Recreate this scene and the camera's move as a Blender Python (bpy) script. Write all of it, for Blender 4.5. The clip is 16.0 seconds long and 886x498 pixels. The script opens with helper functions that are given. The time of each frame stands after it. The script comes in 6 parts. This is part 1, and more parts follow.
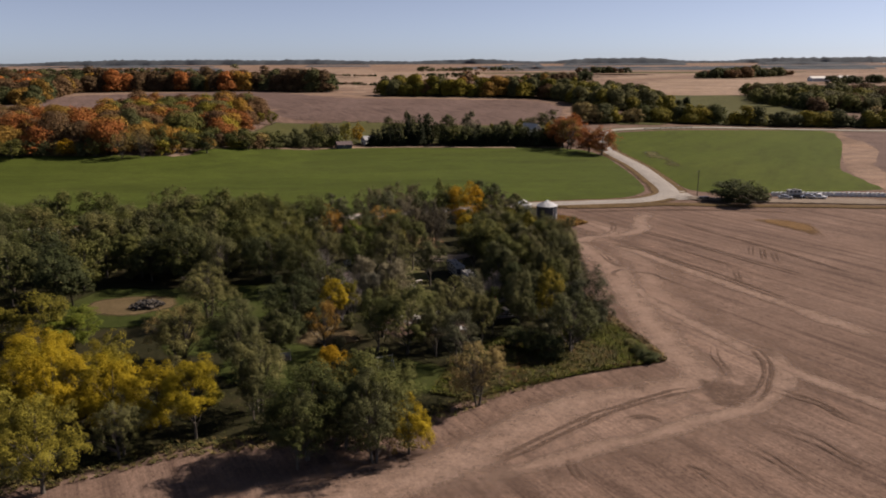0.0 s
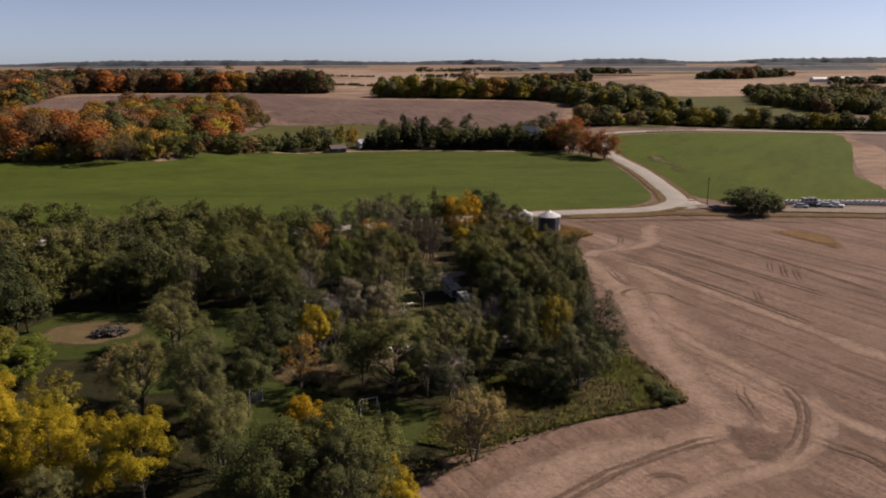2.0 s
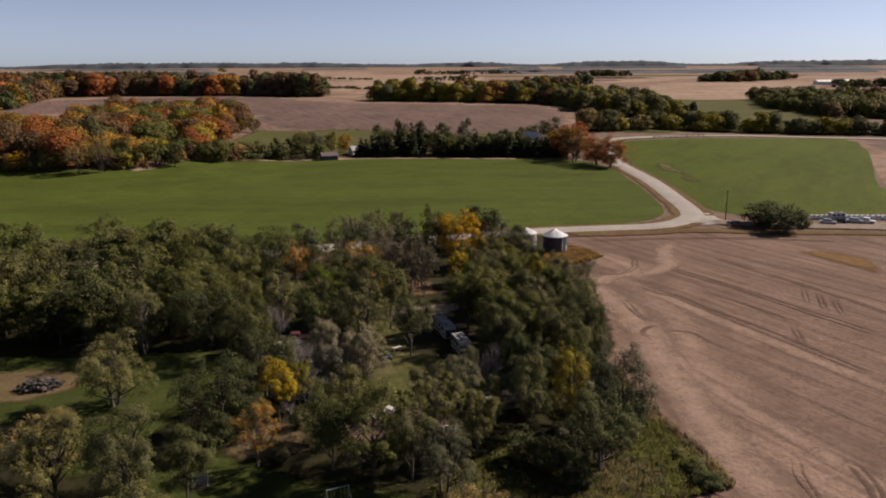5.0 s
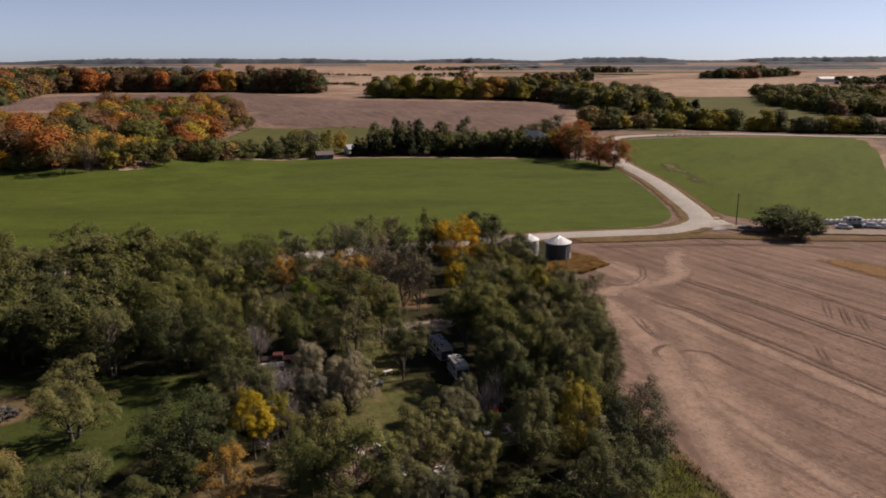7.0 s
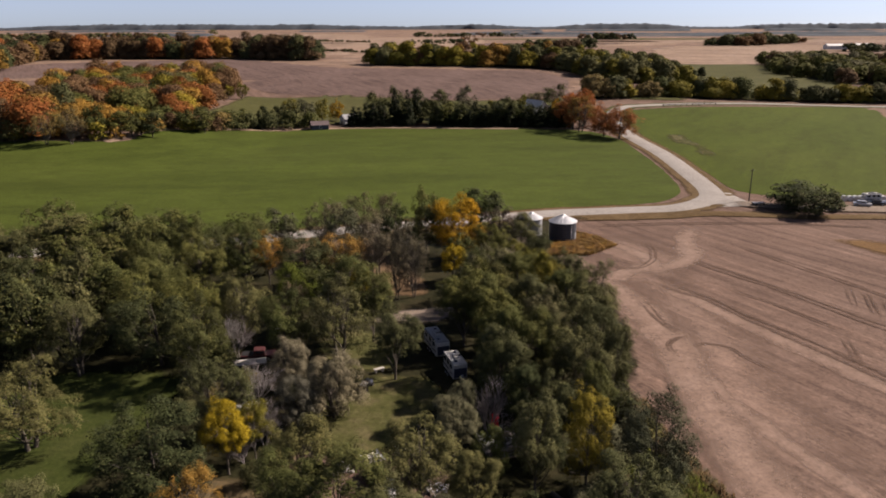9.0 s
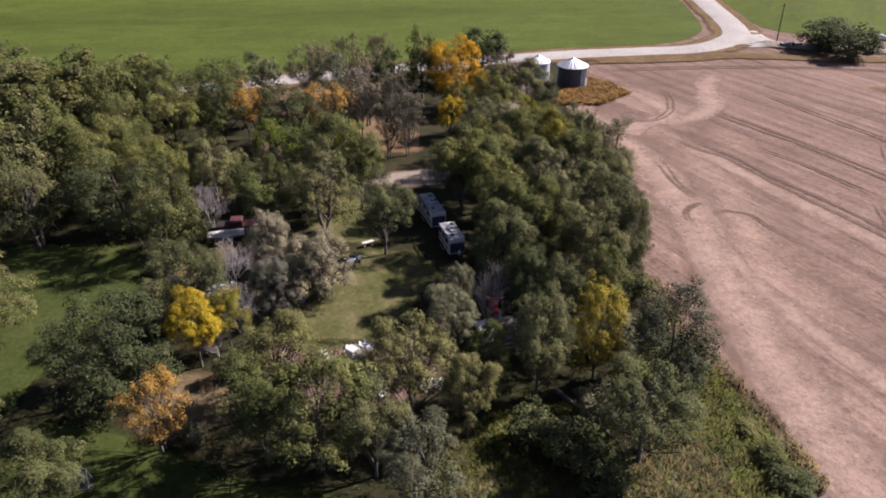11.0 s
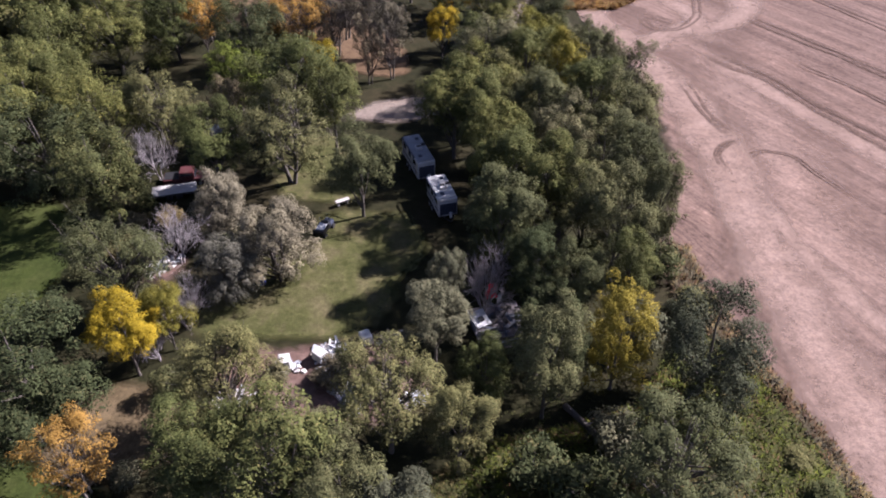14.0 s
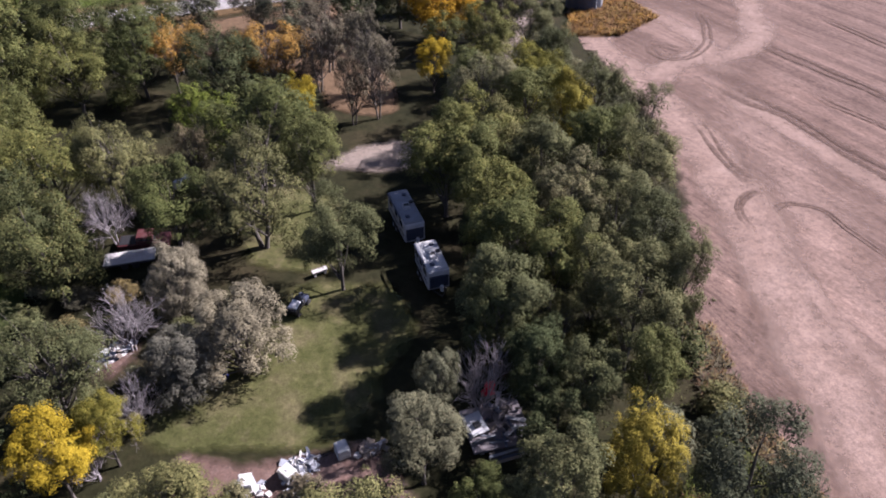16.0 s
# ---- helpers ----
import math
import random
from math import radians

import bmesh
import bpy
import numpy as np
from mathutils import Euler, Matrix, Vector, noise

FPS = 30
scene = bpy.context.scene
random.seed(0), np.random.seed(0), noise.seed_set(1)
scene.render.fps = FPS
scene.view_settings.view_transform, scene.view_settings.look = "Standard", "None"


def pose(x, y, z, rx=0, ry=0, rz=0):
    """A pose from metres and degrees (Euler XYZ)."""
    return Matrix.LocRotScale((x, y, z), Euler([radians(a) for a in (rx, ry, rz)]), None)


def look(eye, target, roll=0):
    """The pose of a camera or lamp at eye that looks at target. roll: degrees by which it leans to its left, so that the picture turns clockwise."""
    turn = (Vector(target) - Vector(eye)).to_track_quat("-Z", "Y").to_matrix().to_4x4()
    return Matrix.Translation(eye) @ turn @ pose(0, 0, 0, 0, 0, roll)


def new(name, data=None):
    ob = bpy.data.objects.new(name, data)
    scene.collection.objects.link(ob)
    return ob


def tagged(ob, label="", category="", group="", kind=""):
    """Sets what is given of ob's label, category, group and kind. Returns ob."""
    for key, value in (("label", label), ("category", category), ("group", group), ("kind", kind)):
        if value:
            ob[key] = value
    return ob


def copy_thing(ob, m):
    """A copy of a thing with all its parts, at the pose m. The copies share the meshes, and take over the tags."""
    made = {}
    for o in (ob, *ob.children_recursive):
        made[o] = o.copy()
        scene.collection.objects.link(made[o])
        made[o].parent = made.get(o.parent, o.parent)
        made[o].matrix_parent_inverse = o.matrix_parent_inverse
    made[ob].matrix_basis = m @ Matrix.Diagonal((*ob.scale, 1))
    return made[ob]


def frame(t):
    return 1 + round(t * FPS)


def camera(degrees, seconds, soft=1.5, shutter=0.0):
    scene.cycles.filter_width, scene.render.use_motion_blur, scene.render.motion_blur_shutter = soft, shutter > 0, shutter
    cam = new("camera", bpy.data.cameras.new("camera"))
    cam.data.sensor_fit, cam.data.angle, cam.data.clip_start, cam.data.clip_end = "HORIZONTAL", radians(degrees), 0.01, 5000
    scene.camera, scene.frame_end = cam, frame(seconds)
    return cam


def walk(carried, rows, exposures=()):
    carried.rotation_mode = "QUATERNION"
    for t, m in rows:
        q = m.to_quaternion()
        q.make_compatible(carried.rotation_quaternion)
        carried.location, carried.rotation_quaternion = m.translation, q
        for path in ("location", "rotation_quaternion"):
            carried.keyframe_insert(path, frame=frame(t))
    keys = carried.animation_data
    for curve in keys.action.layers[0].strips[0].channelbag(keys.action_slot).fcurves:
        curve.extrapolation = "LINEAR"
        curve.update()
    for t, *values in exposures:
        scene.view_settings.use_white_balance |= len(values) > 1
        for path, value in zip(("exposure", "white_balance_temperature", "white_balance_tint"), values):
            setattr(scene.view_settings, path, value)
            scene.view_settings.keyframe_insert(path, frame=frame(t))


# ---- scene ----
cam = camera(61.8, 16.0, 1.9)
METRES, EYE, TILT, LEAN, TURN = 95.0, 46.5, -14.15, 0.25, 0.0
ROWS = [
    (0.0, 0.0, 0.0, 0.0, -0.0, 0.0, 0.0),
    (0.5, 0.0024, 0.034, 0.009, -0.06, 0.02, 0.02),
    (1.0, 0.0051, 0.0708, 0.0189, -0.09, 0.03, 0.02),
    (1.5, 0.0077, 0.1073, 0.0287, -0.09, 0.03, 0.02),
    (2.0, 0.0103, 0.1436, 0.0382, -0.07, 0.04, 0.02),
    (2.5, 0.0128, 0.1796, 0.0481, 0.01, 0.04, 0.01),
    (3.0, 0.0152, 0.2154, 0.0572, 0.04, 0.05, -0.01),
    (3.5, 0.0175, 0.2512, 0.0665, 0.05, 0.07, -0.0),
    (4.0, 0.0192, 0.286, 0.0758, 0.02, 0.07, 0.01),
    (4.5, 0.021, 0.3207, 0.0845, -0.09, 0.13, 0.05),
    (5.0, 0.0231, 0.3535, 0.0938, -0.13, 0.21, 0.04),
    (7.5, 0.0305, 0.4834, 0.1288, -0.18, -0.11, -0.07),
    (8.0, 0.0318, 0.5075, 0.1346, -0.18, -0.09, -0.08),
    (10.5, 0.0415, 0.6552, 0.1704, -0.07, -11.73, -0.18),
    (11.0, 0.0428, 0.6832, 0.1762, -0.09, -15.26, -0.22),
    (11.5, 0.0455, 0.7113, 0.183, -0.04, -18.78, -0.12),
    (12.0, 0.0468, 0.7373, 0.1891, -0.09, -22.06, -0.15),
    (12.5, 0.0491, 0.7684, 0.1961, -0.03, -24.35, -0.11),
    (13.0, 0.0507, 0.7952, 0.2025, -0.07, -24.33, -0.03),
    (13.5, 0.052, 0.8259, 0.2094, -0.27, -24.27, -0.02),
    (14.0, 0.0543, 0.8528, 0.216, -0.29, -24.28, 0.1),
    (14.5, 0.0556, 0.8838, 0.2233, -0.41, -24.27, 0.12),
    (15.0, 0.0576, 0.9111, 0.2291, -0.5, -24.24, 0.18),
    (15.5, 0.0591, 0.941, 0.2365, -0.63, -24.2, 0.24),
    (16.0, 0.0608, 0.9679, 0.2425, -0.67, -24.14, 0.24),
]
walk(cam, [(t, pose(0, 0, EYE, TILT, LEAN, TURN) @ pose(METRES * x, METRES * y, METRES * z, 90 + pitch, roll, yaw)) for t, x, y, z, yaw, pitch, roll in ROWS],
     exposures=((0.0, 0.78, 7250, 18), (8.2, 0.92, 7250, 19), (10.3, 1.50, 6500, 21), (12.3, 1.96, 5850, 25), (16.0, 1.84, 5700, 27)))


# ---- light ----
world = bpy.data.worlds.new("world")
scene.world = world
world.use_nodes = True
wn = world.node_tree
sky = wn.nodes.new("ShaderNodeTexSky")
sky.sky_type = "NISHITA"
sky.sun_disc = False
SUN_AZ, SUN_EL = 21.0, 38.0          # degrees: from +x towards +y, and up
sky.sun_elevation = radians(SUN_EL)
sky.sun_rotation = radians(90 - SUN_AZ)
sky.air_density, sky.dust_density, sky.ozone_density = 0.5, 0.3, 1.5
wn.nodes["Background"].inputs[1].default_value = 0.05
pale = wn.nodes.new("ShaderNodeHueSaturation")
pale.inputs["Saturation"].default_value = 0.55
cool = wn.nodes.new("ShaderNodeMix")
cool.data_type, cool.blend_type = "RGBA", "MULTIPLY"
cool.inputs[0].default_value = 1.0
cool.inputs[7].default_value = (0.845, 0.972, 1.185, 1)
wn.links.new(sky.outputs[0], pale.inputs["Color"])
wn.links.new(pale.outputs[0], cool.inputs[6])
wn.links.new(cool.outputs[2], wn.nodes["Background"].inputs[0])
sun_data = bpy.data.lights.new("sun", "SUN")
sun_data.energy, sun_data.angle, sun_data.color = 5.0, radians(0.55), (1.0, 0.93, 0.84)
sun = new("sun", sun_data)
sa, se = radians(SUN_AZ), radians(SUN_EL)
sun.matrix_world = look((300 * math.cos(se) * math.cos(sa), 300 * math.cos(se) * math.sin(sa) + 150, 300 * math.sin(se)), (0, 150, 0))

# ---- materials ----
def material(name, rough=0.8, metal=0.0):
    m = bpy.data.materials.new(name)
    m.use_nodes = True
    b = m.node_tree.nodes["Principled BSDF"]
    b.inputs["Roughness"].default_value, b.inputs["Metallic"].default_value = rough, metal
    b.inputs["Specular IOR Level"].default_value = 0.3
    return m, m.node_tree, b


def node(nt, kind, **given):
    n = nt.nodes.new("ShaderNode" + kind)
    for key, value in given.items():
        if key in n.inputs:
            n.inputs[key].default_value = value
    return n


def coords(nt, scale=(1, 1, 1), turn=0.0):
    geo = node(nt, "NewGeometry")
    mp = node(nt, "Mapping")
    mp.vector_type = "TEXTURE"
    mp.inputs["Scale"].default_value = [1 / k for k in scale]
    mp.inputs["Rotation"].default_value = (0, 0, radians(turn))
    nt.links.new(geo.outputs["Position"], mp.inputs["Vector"])
    return mp.outputs[0]


def noise_at(nt, scale, detail=4.0, rough=0.6, vec=None, dist=0.0):
    n = node(nt, "TexNoise", Scale=scale, Detail=detail, Roughness=rough, Distortion=dist)
    nt.links.new(vec if vec else coords(nt), n.inputs["Vector"])
    return n.outputs["Fac"]


def ramp(nt, fac, stops):
    r = node(nt, "ValToRGB")
    e = r.color_ramp.elements
    while len(e) < len(stops):
        e.new(0.5)
    for k, (p, c) in zip(e, stops):
        k.position, k.color = p, (*c, 1)
    nt.links.new(fac, r.inputs["Fac"])
    return r.outputs["Color"]


def mixed(nt, fac, a, b, how="MIX"):
    m = nt.nodes.new("ShaderNodeMix")
    m.data_type, m.blend_type = "RGBA", how
    for socket, value in ((m.inputs[0], fac), (m.inputs[6], a), (m.inputs[7], b)):
        if isinstance(value, (float, int)):
            socket.default_value = value
        elif isinstance(value, tuple):
            socket.default_value = (*value, 1)
        else:
            nt.links.new(value, socket)
    return m.outputs[2]


def bump(nt, b, fac, strength, distance):
    n = node(nt, "Bump", Strength=strength, Distance=distance)
    nt.links.new(fac, n.inputs["Height"])
    nt.links.new(n.outputs["Normal"], b.inputs["Normal"])


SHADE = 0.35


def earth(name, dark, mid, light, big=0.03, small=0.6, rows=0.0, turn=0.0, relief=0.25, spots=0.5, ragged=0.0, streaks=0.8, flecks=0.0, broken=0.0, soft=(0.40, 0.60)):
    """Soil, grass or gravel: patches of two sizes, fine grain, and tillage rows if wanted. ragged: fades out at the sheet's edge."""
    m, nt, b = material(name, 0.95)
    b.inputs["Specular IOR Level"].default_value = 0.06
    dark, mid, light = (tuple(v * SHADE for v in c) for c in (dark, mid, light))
    one = ramp(nt, noise_at(nt, big, 6, 0.62, dist=0.4), ((0.32, dark), (0.5, mid), (0.68, light)))
    two = ramp(nt, noise_at(nt, small, 8, 0.7), ((0.3, dark), (0.52, mid), (0.74, light)))
    col = mixed(nt, spots, one, two)
    fine = noise_at(nt, 6.0, 6, 0.75)
    col = mixed(nt, 0.75, col, ramp(nt, fine, ((0.3, (0.55, 0.55, 0.55)), (0.7, (1.3, 1.3, 1.3)))), "MULTIPLY")
    clumpy = ramp(nt, noise_at(nt, 1.7, 5, 0.7), ((0.32, (0.66, 0.66, 0.64)), (0.5, (1, 1, 1)), (0.7, (1.28, 1.26, 1.2))))
    col = mixed(nt, 0.8, col, clumpy, "MULTIPLY")
    if rows:
        close = noise_at(nt, 1.0, 6, 0.75, coords(nt, (0.09, rows * 4, 1), turn), 0.5)
        col = mixed(nt, 0.7 * streaks, col, ramp(nt, close, ((0.36, (0.6, 0.58, 0.58)), (0.5, (1, 1, 1)), (0.64, (1.34, 1.32, 1.3)))), "MULTIPLY")
        vec = coords(nt, (0.012, rows, 1), turn)
        streak = noise_at(nt, 1.0, 5, 0.65, vec, 0.15)
        col = mixed(nt, streaks, col, ramp(nt, streak, ((0.36, (0.62, 0.6, 0.6)), (0.5, (1, 1, 1)), (0.64, (1.22, 1.2, 1.18)))), "MULTIPLY")
    if flecks:
        crumbs = ramp(nt, noise_at(nt, 1.0, 6, 0.75, coords(nt, (0.9, 2.4, 1), turn)), ((0.34, (1.6, 1.6, 1.6)), (0.43, (1, 1, 1)), (0.54, (1, 1, 1)), (0.63, (0.46, 0.44, 0.43))))
        where = ramp(nt, noise_at(nt, 0.03, 4, 0.6, dist=0.6), ((0.38, (0.2, 0.2, 0.2)), (0.62, (1, 1, 1))))
        amount = node(nt, "Math")
        amount.operation = "MULTIPLY"
        amount.inputs[1].default_value = flecks
        nt.links.new(where, amount.inputs[0])
        col = mixed(nt, amount.outputs[0], col, mixed(nt, 1.0, col, crumbs, "MULTIPLY"))
    nt.links.new(col, b.inputs["Base Color"])
    bump(nt, b, noise_at(nt, 2.2, 8, 0.75), relief, 0.25)
    if ragged:
        rim = nt.nodes.new("ShaderNodeAttribute")
        rim.attribute_name = "rim"
        wob = noise_at(nt, ragged, 6, 0.7)
        add = node(nt, "Math")
        add.operation = "ADD"
        nt.links.new(rim.outputs["Fac"], add.inputs[0])
        nt.links.new(wob, add.inputs[1])
        half = node(nt, "Math")
        half.operation = "MULTIPLY"
        half.inputs[1].default_value = 0.5
        nt.links.new(add.outputs[0], half.inputs[0])
        fade = ramp(nt, half.outputs[0], ((soft[0], (0, 0, 0)), (soft[1], (1, 1, 1))))
        if broken:
            gaps = ramp(nt, noise_at(nt, broken, 5, 0.7), ((0.30, (0.1, 0.1, 0.1)), (0.50, (1, 1, 1))))
            fade = mixed(nt, 1.0, fade, gaps, "MULTIPLY")
        mix, clear = node(nt, "MixShader"), node(nt, "BsdfTransparent")
        nt.links.new(fade, mix.inputs[0])
        nt.links.new(clear.outputs[0], mix.inputs[1])
        nt.links.new(b.outputs[0], mix.inputs[2])
        nt.links.new(mix.outputs[0], nt.nodes["Material Output"].inputs["Surface"])
    return m


SOIL = earth("tilled_soil", (0.235, 0.154, 0.120), (0.34, 0.228, 0.180), (0.455, 0.318, 0.258), 0.035, 0.3, 0.45, -61, streaks=0.8, flecks=1.0)
SOIL_PALE = earth("packed_soil", (0.41, 0.278, 0.216), (0.52, 0.362, 0.288), (0.62, 0.448, 0.366), 0.06, 0.5, ragged=0.3, soft=(0.36, 0.74), flecks=0.4, turn=-61)
SOIL_WIDE = earth("packed_soil_wide", (0.355, 0.24, 0.188), (0.465, 0.32, 0.255), (0.57, 0.405, 0.328), 0.05, 0.35, 0.4, -61, ragged=0.09, soft=(0.30, 0.72), streaks=0.6, flecks=0.7)
SOIL_DARK = earth("damp_soil", (0.225, 0.147, 0.113), (0.295, 0.197, 0.153), (0.365, 0.252, 0.2), 0.06, 0.5, ragged=1.6, soft=(0.34, 0.82), broken=0.7, flecks=0.8)
STUBBLE = earth("stubble_field", (0.34, 0.225, 0.165), (0.46, 0.315, 0.235), (0.56, 0.40, 0.31), 0.008, 0.05, 0.03, 12)
STUBBLE_PALE = earth("pale_stubble", (0.48, 0.335, 0.245), (0.58, 0.42, 0.315), (0.66, 0.50, 0.39), 0.006, 0.04, 0.02, 5)
HILL_SOIL = earth("ploughed_hill_soil", (0.19, 0.130, 0.112), (0.285, 0.197, 0.172), (0.38, 0.27, 0.242), 0.02, 0.35, 0.45, -61)
GREEN_CROP = earth("green_crop", (0.100, 0.136, 0.022), (0.120, 0.162, 0.027), (0.143, 0.182, 0.036), 0.012, 0.12, 0.05, 4, 0.1, streaks=0.45)
GREEN_CROP_B = earth("green_crop_b", (0.104, 0.142, 0.018), (0.126, 0.168, 0.022), (0.160, 0.19, 0.032), 0.010, 0.12, 0.06, 62, 0.1, streaks=0.4)
PASTURE = earth("pasture", (0.105, 0.112, 0.036), (0.155, 0.156, 0.054), (0.225, 0.205, 0.085), 0.02, 0.15, ragged=0.1)
# grass and leaf litter, its colour taken darker to deepen the tree shade
LITTER_SHADE = earth("grove_floor_shade", (0.028, 0.029, 0.013), (0.054, 0.053, 0.023), (0.11, 0.085, 0.046), 0.09, 0.7, ragged=0.5)
LAWN = earth("lawn", (0.095, 0.108, 0.032), (0.165, 0.165, 0.06), (0.35, 0.275, 0.16), 0.20, 0.6, ragged=0.3)
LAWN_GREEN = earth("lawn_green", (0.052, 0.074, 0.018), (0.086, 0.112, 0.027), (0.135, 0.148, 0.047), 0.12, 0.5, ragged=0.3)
DRY_GRASS = earth("dry_grass", (0.19, 0.105, 0.045), (0.32, 0.185, 0.08), (0.43, 0.27, 0.13), 0.12, 0.7, ragged=0.3)
DRY_TAN = earth("dry_tan_grass", (0.16, 0.12, 0.06), (0.25, 0.185, 0.10), (0.34, 0.25, 0.145), 0.14, 0.7, ragged=0.3)
VERGE = earth("verge_grass", (0.15, 0.095, 0.04), (0.25, 0.165, 0.08), (0.36, 0.25, 0.14), 0.1, 0.7, ragged=0.4)
WEEDS = earth("weed_bed", (0.09, 0.115, 0.034), (0.14, 0.155, 0.05), (0.30, 0.205, 0.12), 0.22, 0.7, ragged=0.3, spots=0.3)
GRAVEL = earth("white_gravel", (0.52, 0.475, 0.43), (0.66, 0.615, 0.57), (0.78, 0.735, 0.69), 0.1, 0.9)
DIRT_ROAD = earth("dirt_road", (0.36, 0.28, 0.22), (0.46, 0.37, 0.30), (0.56, 0.46, 0.38), 0.08, 0.7, ragged=0.4)
LEAFY = earth("leaf_strewn_soil", (0.18, 0.115, 0.062), (0.28, 0.182, 0.105), (0.37, 0.25, 0.155), 0.14, 0.7, ragged=0.3)
BURNT = earth("rubble_ground", (0.20, 0.125, 0.10), (0.32, 0.205, 0.165), (0.46, 0.34, 0.29), 0.3, 1.4, ragged=0.5)


def leaf(name, dark, mid, light, other, gloss=0.75):
    """Foliage whose leaves differ one from another and tree from tree."""
    m, nt, b = material(name, gloss)
    b.inputs["Specular IOR Level"].default_value = 0.04
    dark, light = (tuple(a * 0.5 + c * 0.5 for a, c in zip(end, mid)) for end in (dark, light))
    dark, mid, light, other = ((c[0] * 0.55, c[1] * 0.55, c[2] * 0.54) for c in (dark, mid, light, other))
    geo = node(nt, "NewGeometry")
    info = node(nt, "ObjectInfo")
    col = ramp(nt, geo.outputs["Random Per Island"], ((0.0, dark), (0.45, mid), (0.85, light), (1.0, other)))
    patch_fac = ramp(nt, noise_at(nt, 0.35, 3), ((0.35, (0.72, 0.72, 0.72)), (0.65, (1.22, 1.2, 1.15))))
    col = mixed(nt, 1.0, col, patch_fac, "MULTIPLY")
    own = ramp(nt, info.outputs["Random"], ((0.0, (0.72, 0.78, 0.78)), (0.5, (1, 1, 1)), (1.0, (1.25, 1.18, 1.0))))
    col = mixed(nt, 1.0, col, own, "MULTIPLY")
    nt.links.new(col, b.inputs["Base Color"])
    tr = node(nt, "BsdfTranslucent")
    nt.links.new(col, tr.inputs["Color"])
    mix = node(nt, "MixShader", Fac=0.08)
    nt.links.new(b.outputs[0], mix.inputs[1])
    nt.links.new(tr.outputs[0], mix.inputs[2])
    nt.links.new(mix.outputs[0], nt.nodes["Material Output"].inputs["Surface"])
    return m


LEAF = {
    "green": leaf("leaves_green", (0.062, 0.071, 0.025), (0.118, 0.128, 0.042), (0.178, 0.182, 0.058), (0.22, 0.198, 0.07)),
    "dark": leaf("leaves_dark", (0.041, 0.05, 0.023), (0.076, 0.088, 0.038), (0.118, 0.13, 0.054), (0.17, 0.155, 0.07)),
    "olive": leaf("leaves_olive", (0.08, 0.082, 0.036), (0.128, 0.13, 0.056), (0.184, 0.18, 0.078), (0.225, 0.2, 0.092)),
    "grey": leaf("leaves_greygreen", (0.09, 0.089, 0.055), (0.138, 0.137, 0.082), (0.19, 0.186, 0.112), (0.225, 0.2, 0.12)),
    "silver": leaf("leaves_silver", (0.138, 0.127, 0.096), (0.19, 0.175, 0.134), (0.237, 0.218, 0.168), (0.25, 0.228, 0.174)),
    "dusk": leaf("leaves_dusk", (0.066, 0.069, 0.04), (0.108, 0.111, 0.064), (0.15, 0.15, 0.086), (0.18, 0.165, 0.1)),
    "lime": leaf("leaves_lime", (0.115, 0.106, 0.022), (0.195, 0.176, 0.032), (0.275, 0.24, 0.042), (0.34, 0.27, 0.045)),
    "yellow": leaf("leaves_yellow", (0.21, 0.162, 0.014), (0.37, 0.268, 0.02), (0.50, 0.362, 0.028), (0.24, 0.2, 0.03)),
    "fresh": leaf("leaves_fresh", (0.075, 0.10, 0.018), (0.12, 0.155, 0.026), (0.18, 0.215, 0.036), (0.22, 0.21, 0.05)),
    "mustard": leaf("leaves_mustard", (0.2, 0.16, 0.026), (0.315, 0.245, 0.036), (0.41, 0.315, 0.046), (0.26, 0.215, 0.045)),
    "gold": leaf("leaves_gold", (0.30, 0.15, 0.012), (0.48, 0.26, 0.015), (0.60, 0.35, 0.02), (0.32, 0.21, 0.03)),
    "orange": leaf("leaves_orange", (0.22, 0.126, 0.036), (0.36, 0.205, 0.05), (0.46, 0.28, 0.065), (0.28, 0.18, 0.06)),
    "rust": leaf("leaves_rust", (0.25, 0.085, 0.032), (0.42, 0.14, 0.046), (0.52, 0.2, 0.06), (0.36, 0.2, 0.06)),
    "brown": leaf("leaves_brown", (0.12, 0.072, 0.042), (0.19, 0.112, 0.062), (0.25, 0.15, 0.08), (0.26, 0.17, 0.075)),
    "tan": leaf("leaves_tan", (0.17, 0.128, 0.058), (0.26, 0.196, 0.085), (0.34, 0.26, 0.115), (0.26, 0.22, 0.09)),
    "taupe": leaf("leaves_taupe", (0.10, 0.085, 0.056), (0.15, 0.128, 0.085), (0.20, 0.172, 0.115), (0.24, 0.2, 0.13)),
    "plum": leaf("leaves_plum", (0.075, 0.057, 0.052), (0.11, 0.086, 0.075), (0.15, 0.12, 0.10), (0.18, 0.14, 0.1)),
    "spruce": leaf("needles_spruce", (0.016, 0.022, 0.012), (0.026, 0.034, 0.018), (0.042, 0.05, 0.026), (0.06, 0.06, 0.03), 0.7),
}


def bark(name, dark, light):
    m, nt, b = material(name, 0.9)
    col = ramp(nt, noise_at(nt, 1.0, 8, 0.7, coords(nt, (9, 9, 1.5))), ((0.3, dark), (0.7, light)))
    nt.links.new(col, b.inputs["Base Color"])
    bump(nt, b, noise_at(nt, 1.0, 6, 0.7, coords(nt, (12, 12, 2))), 0.6, 0.05)
    return m


BARK = bark("bark", (0.035, 0.029, 0.024), (0.10, 0.085, 0.07))
BARK_GREY = bark("dead_bark", (0.14, 0.122, 0.12), (0.27, 0.24, 0.24))

# ---- land ----
from mathutils.geometry import delaunay_2d_cdt


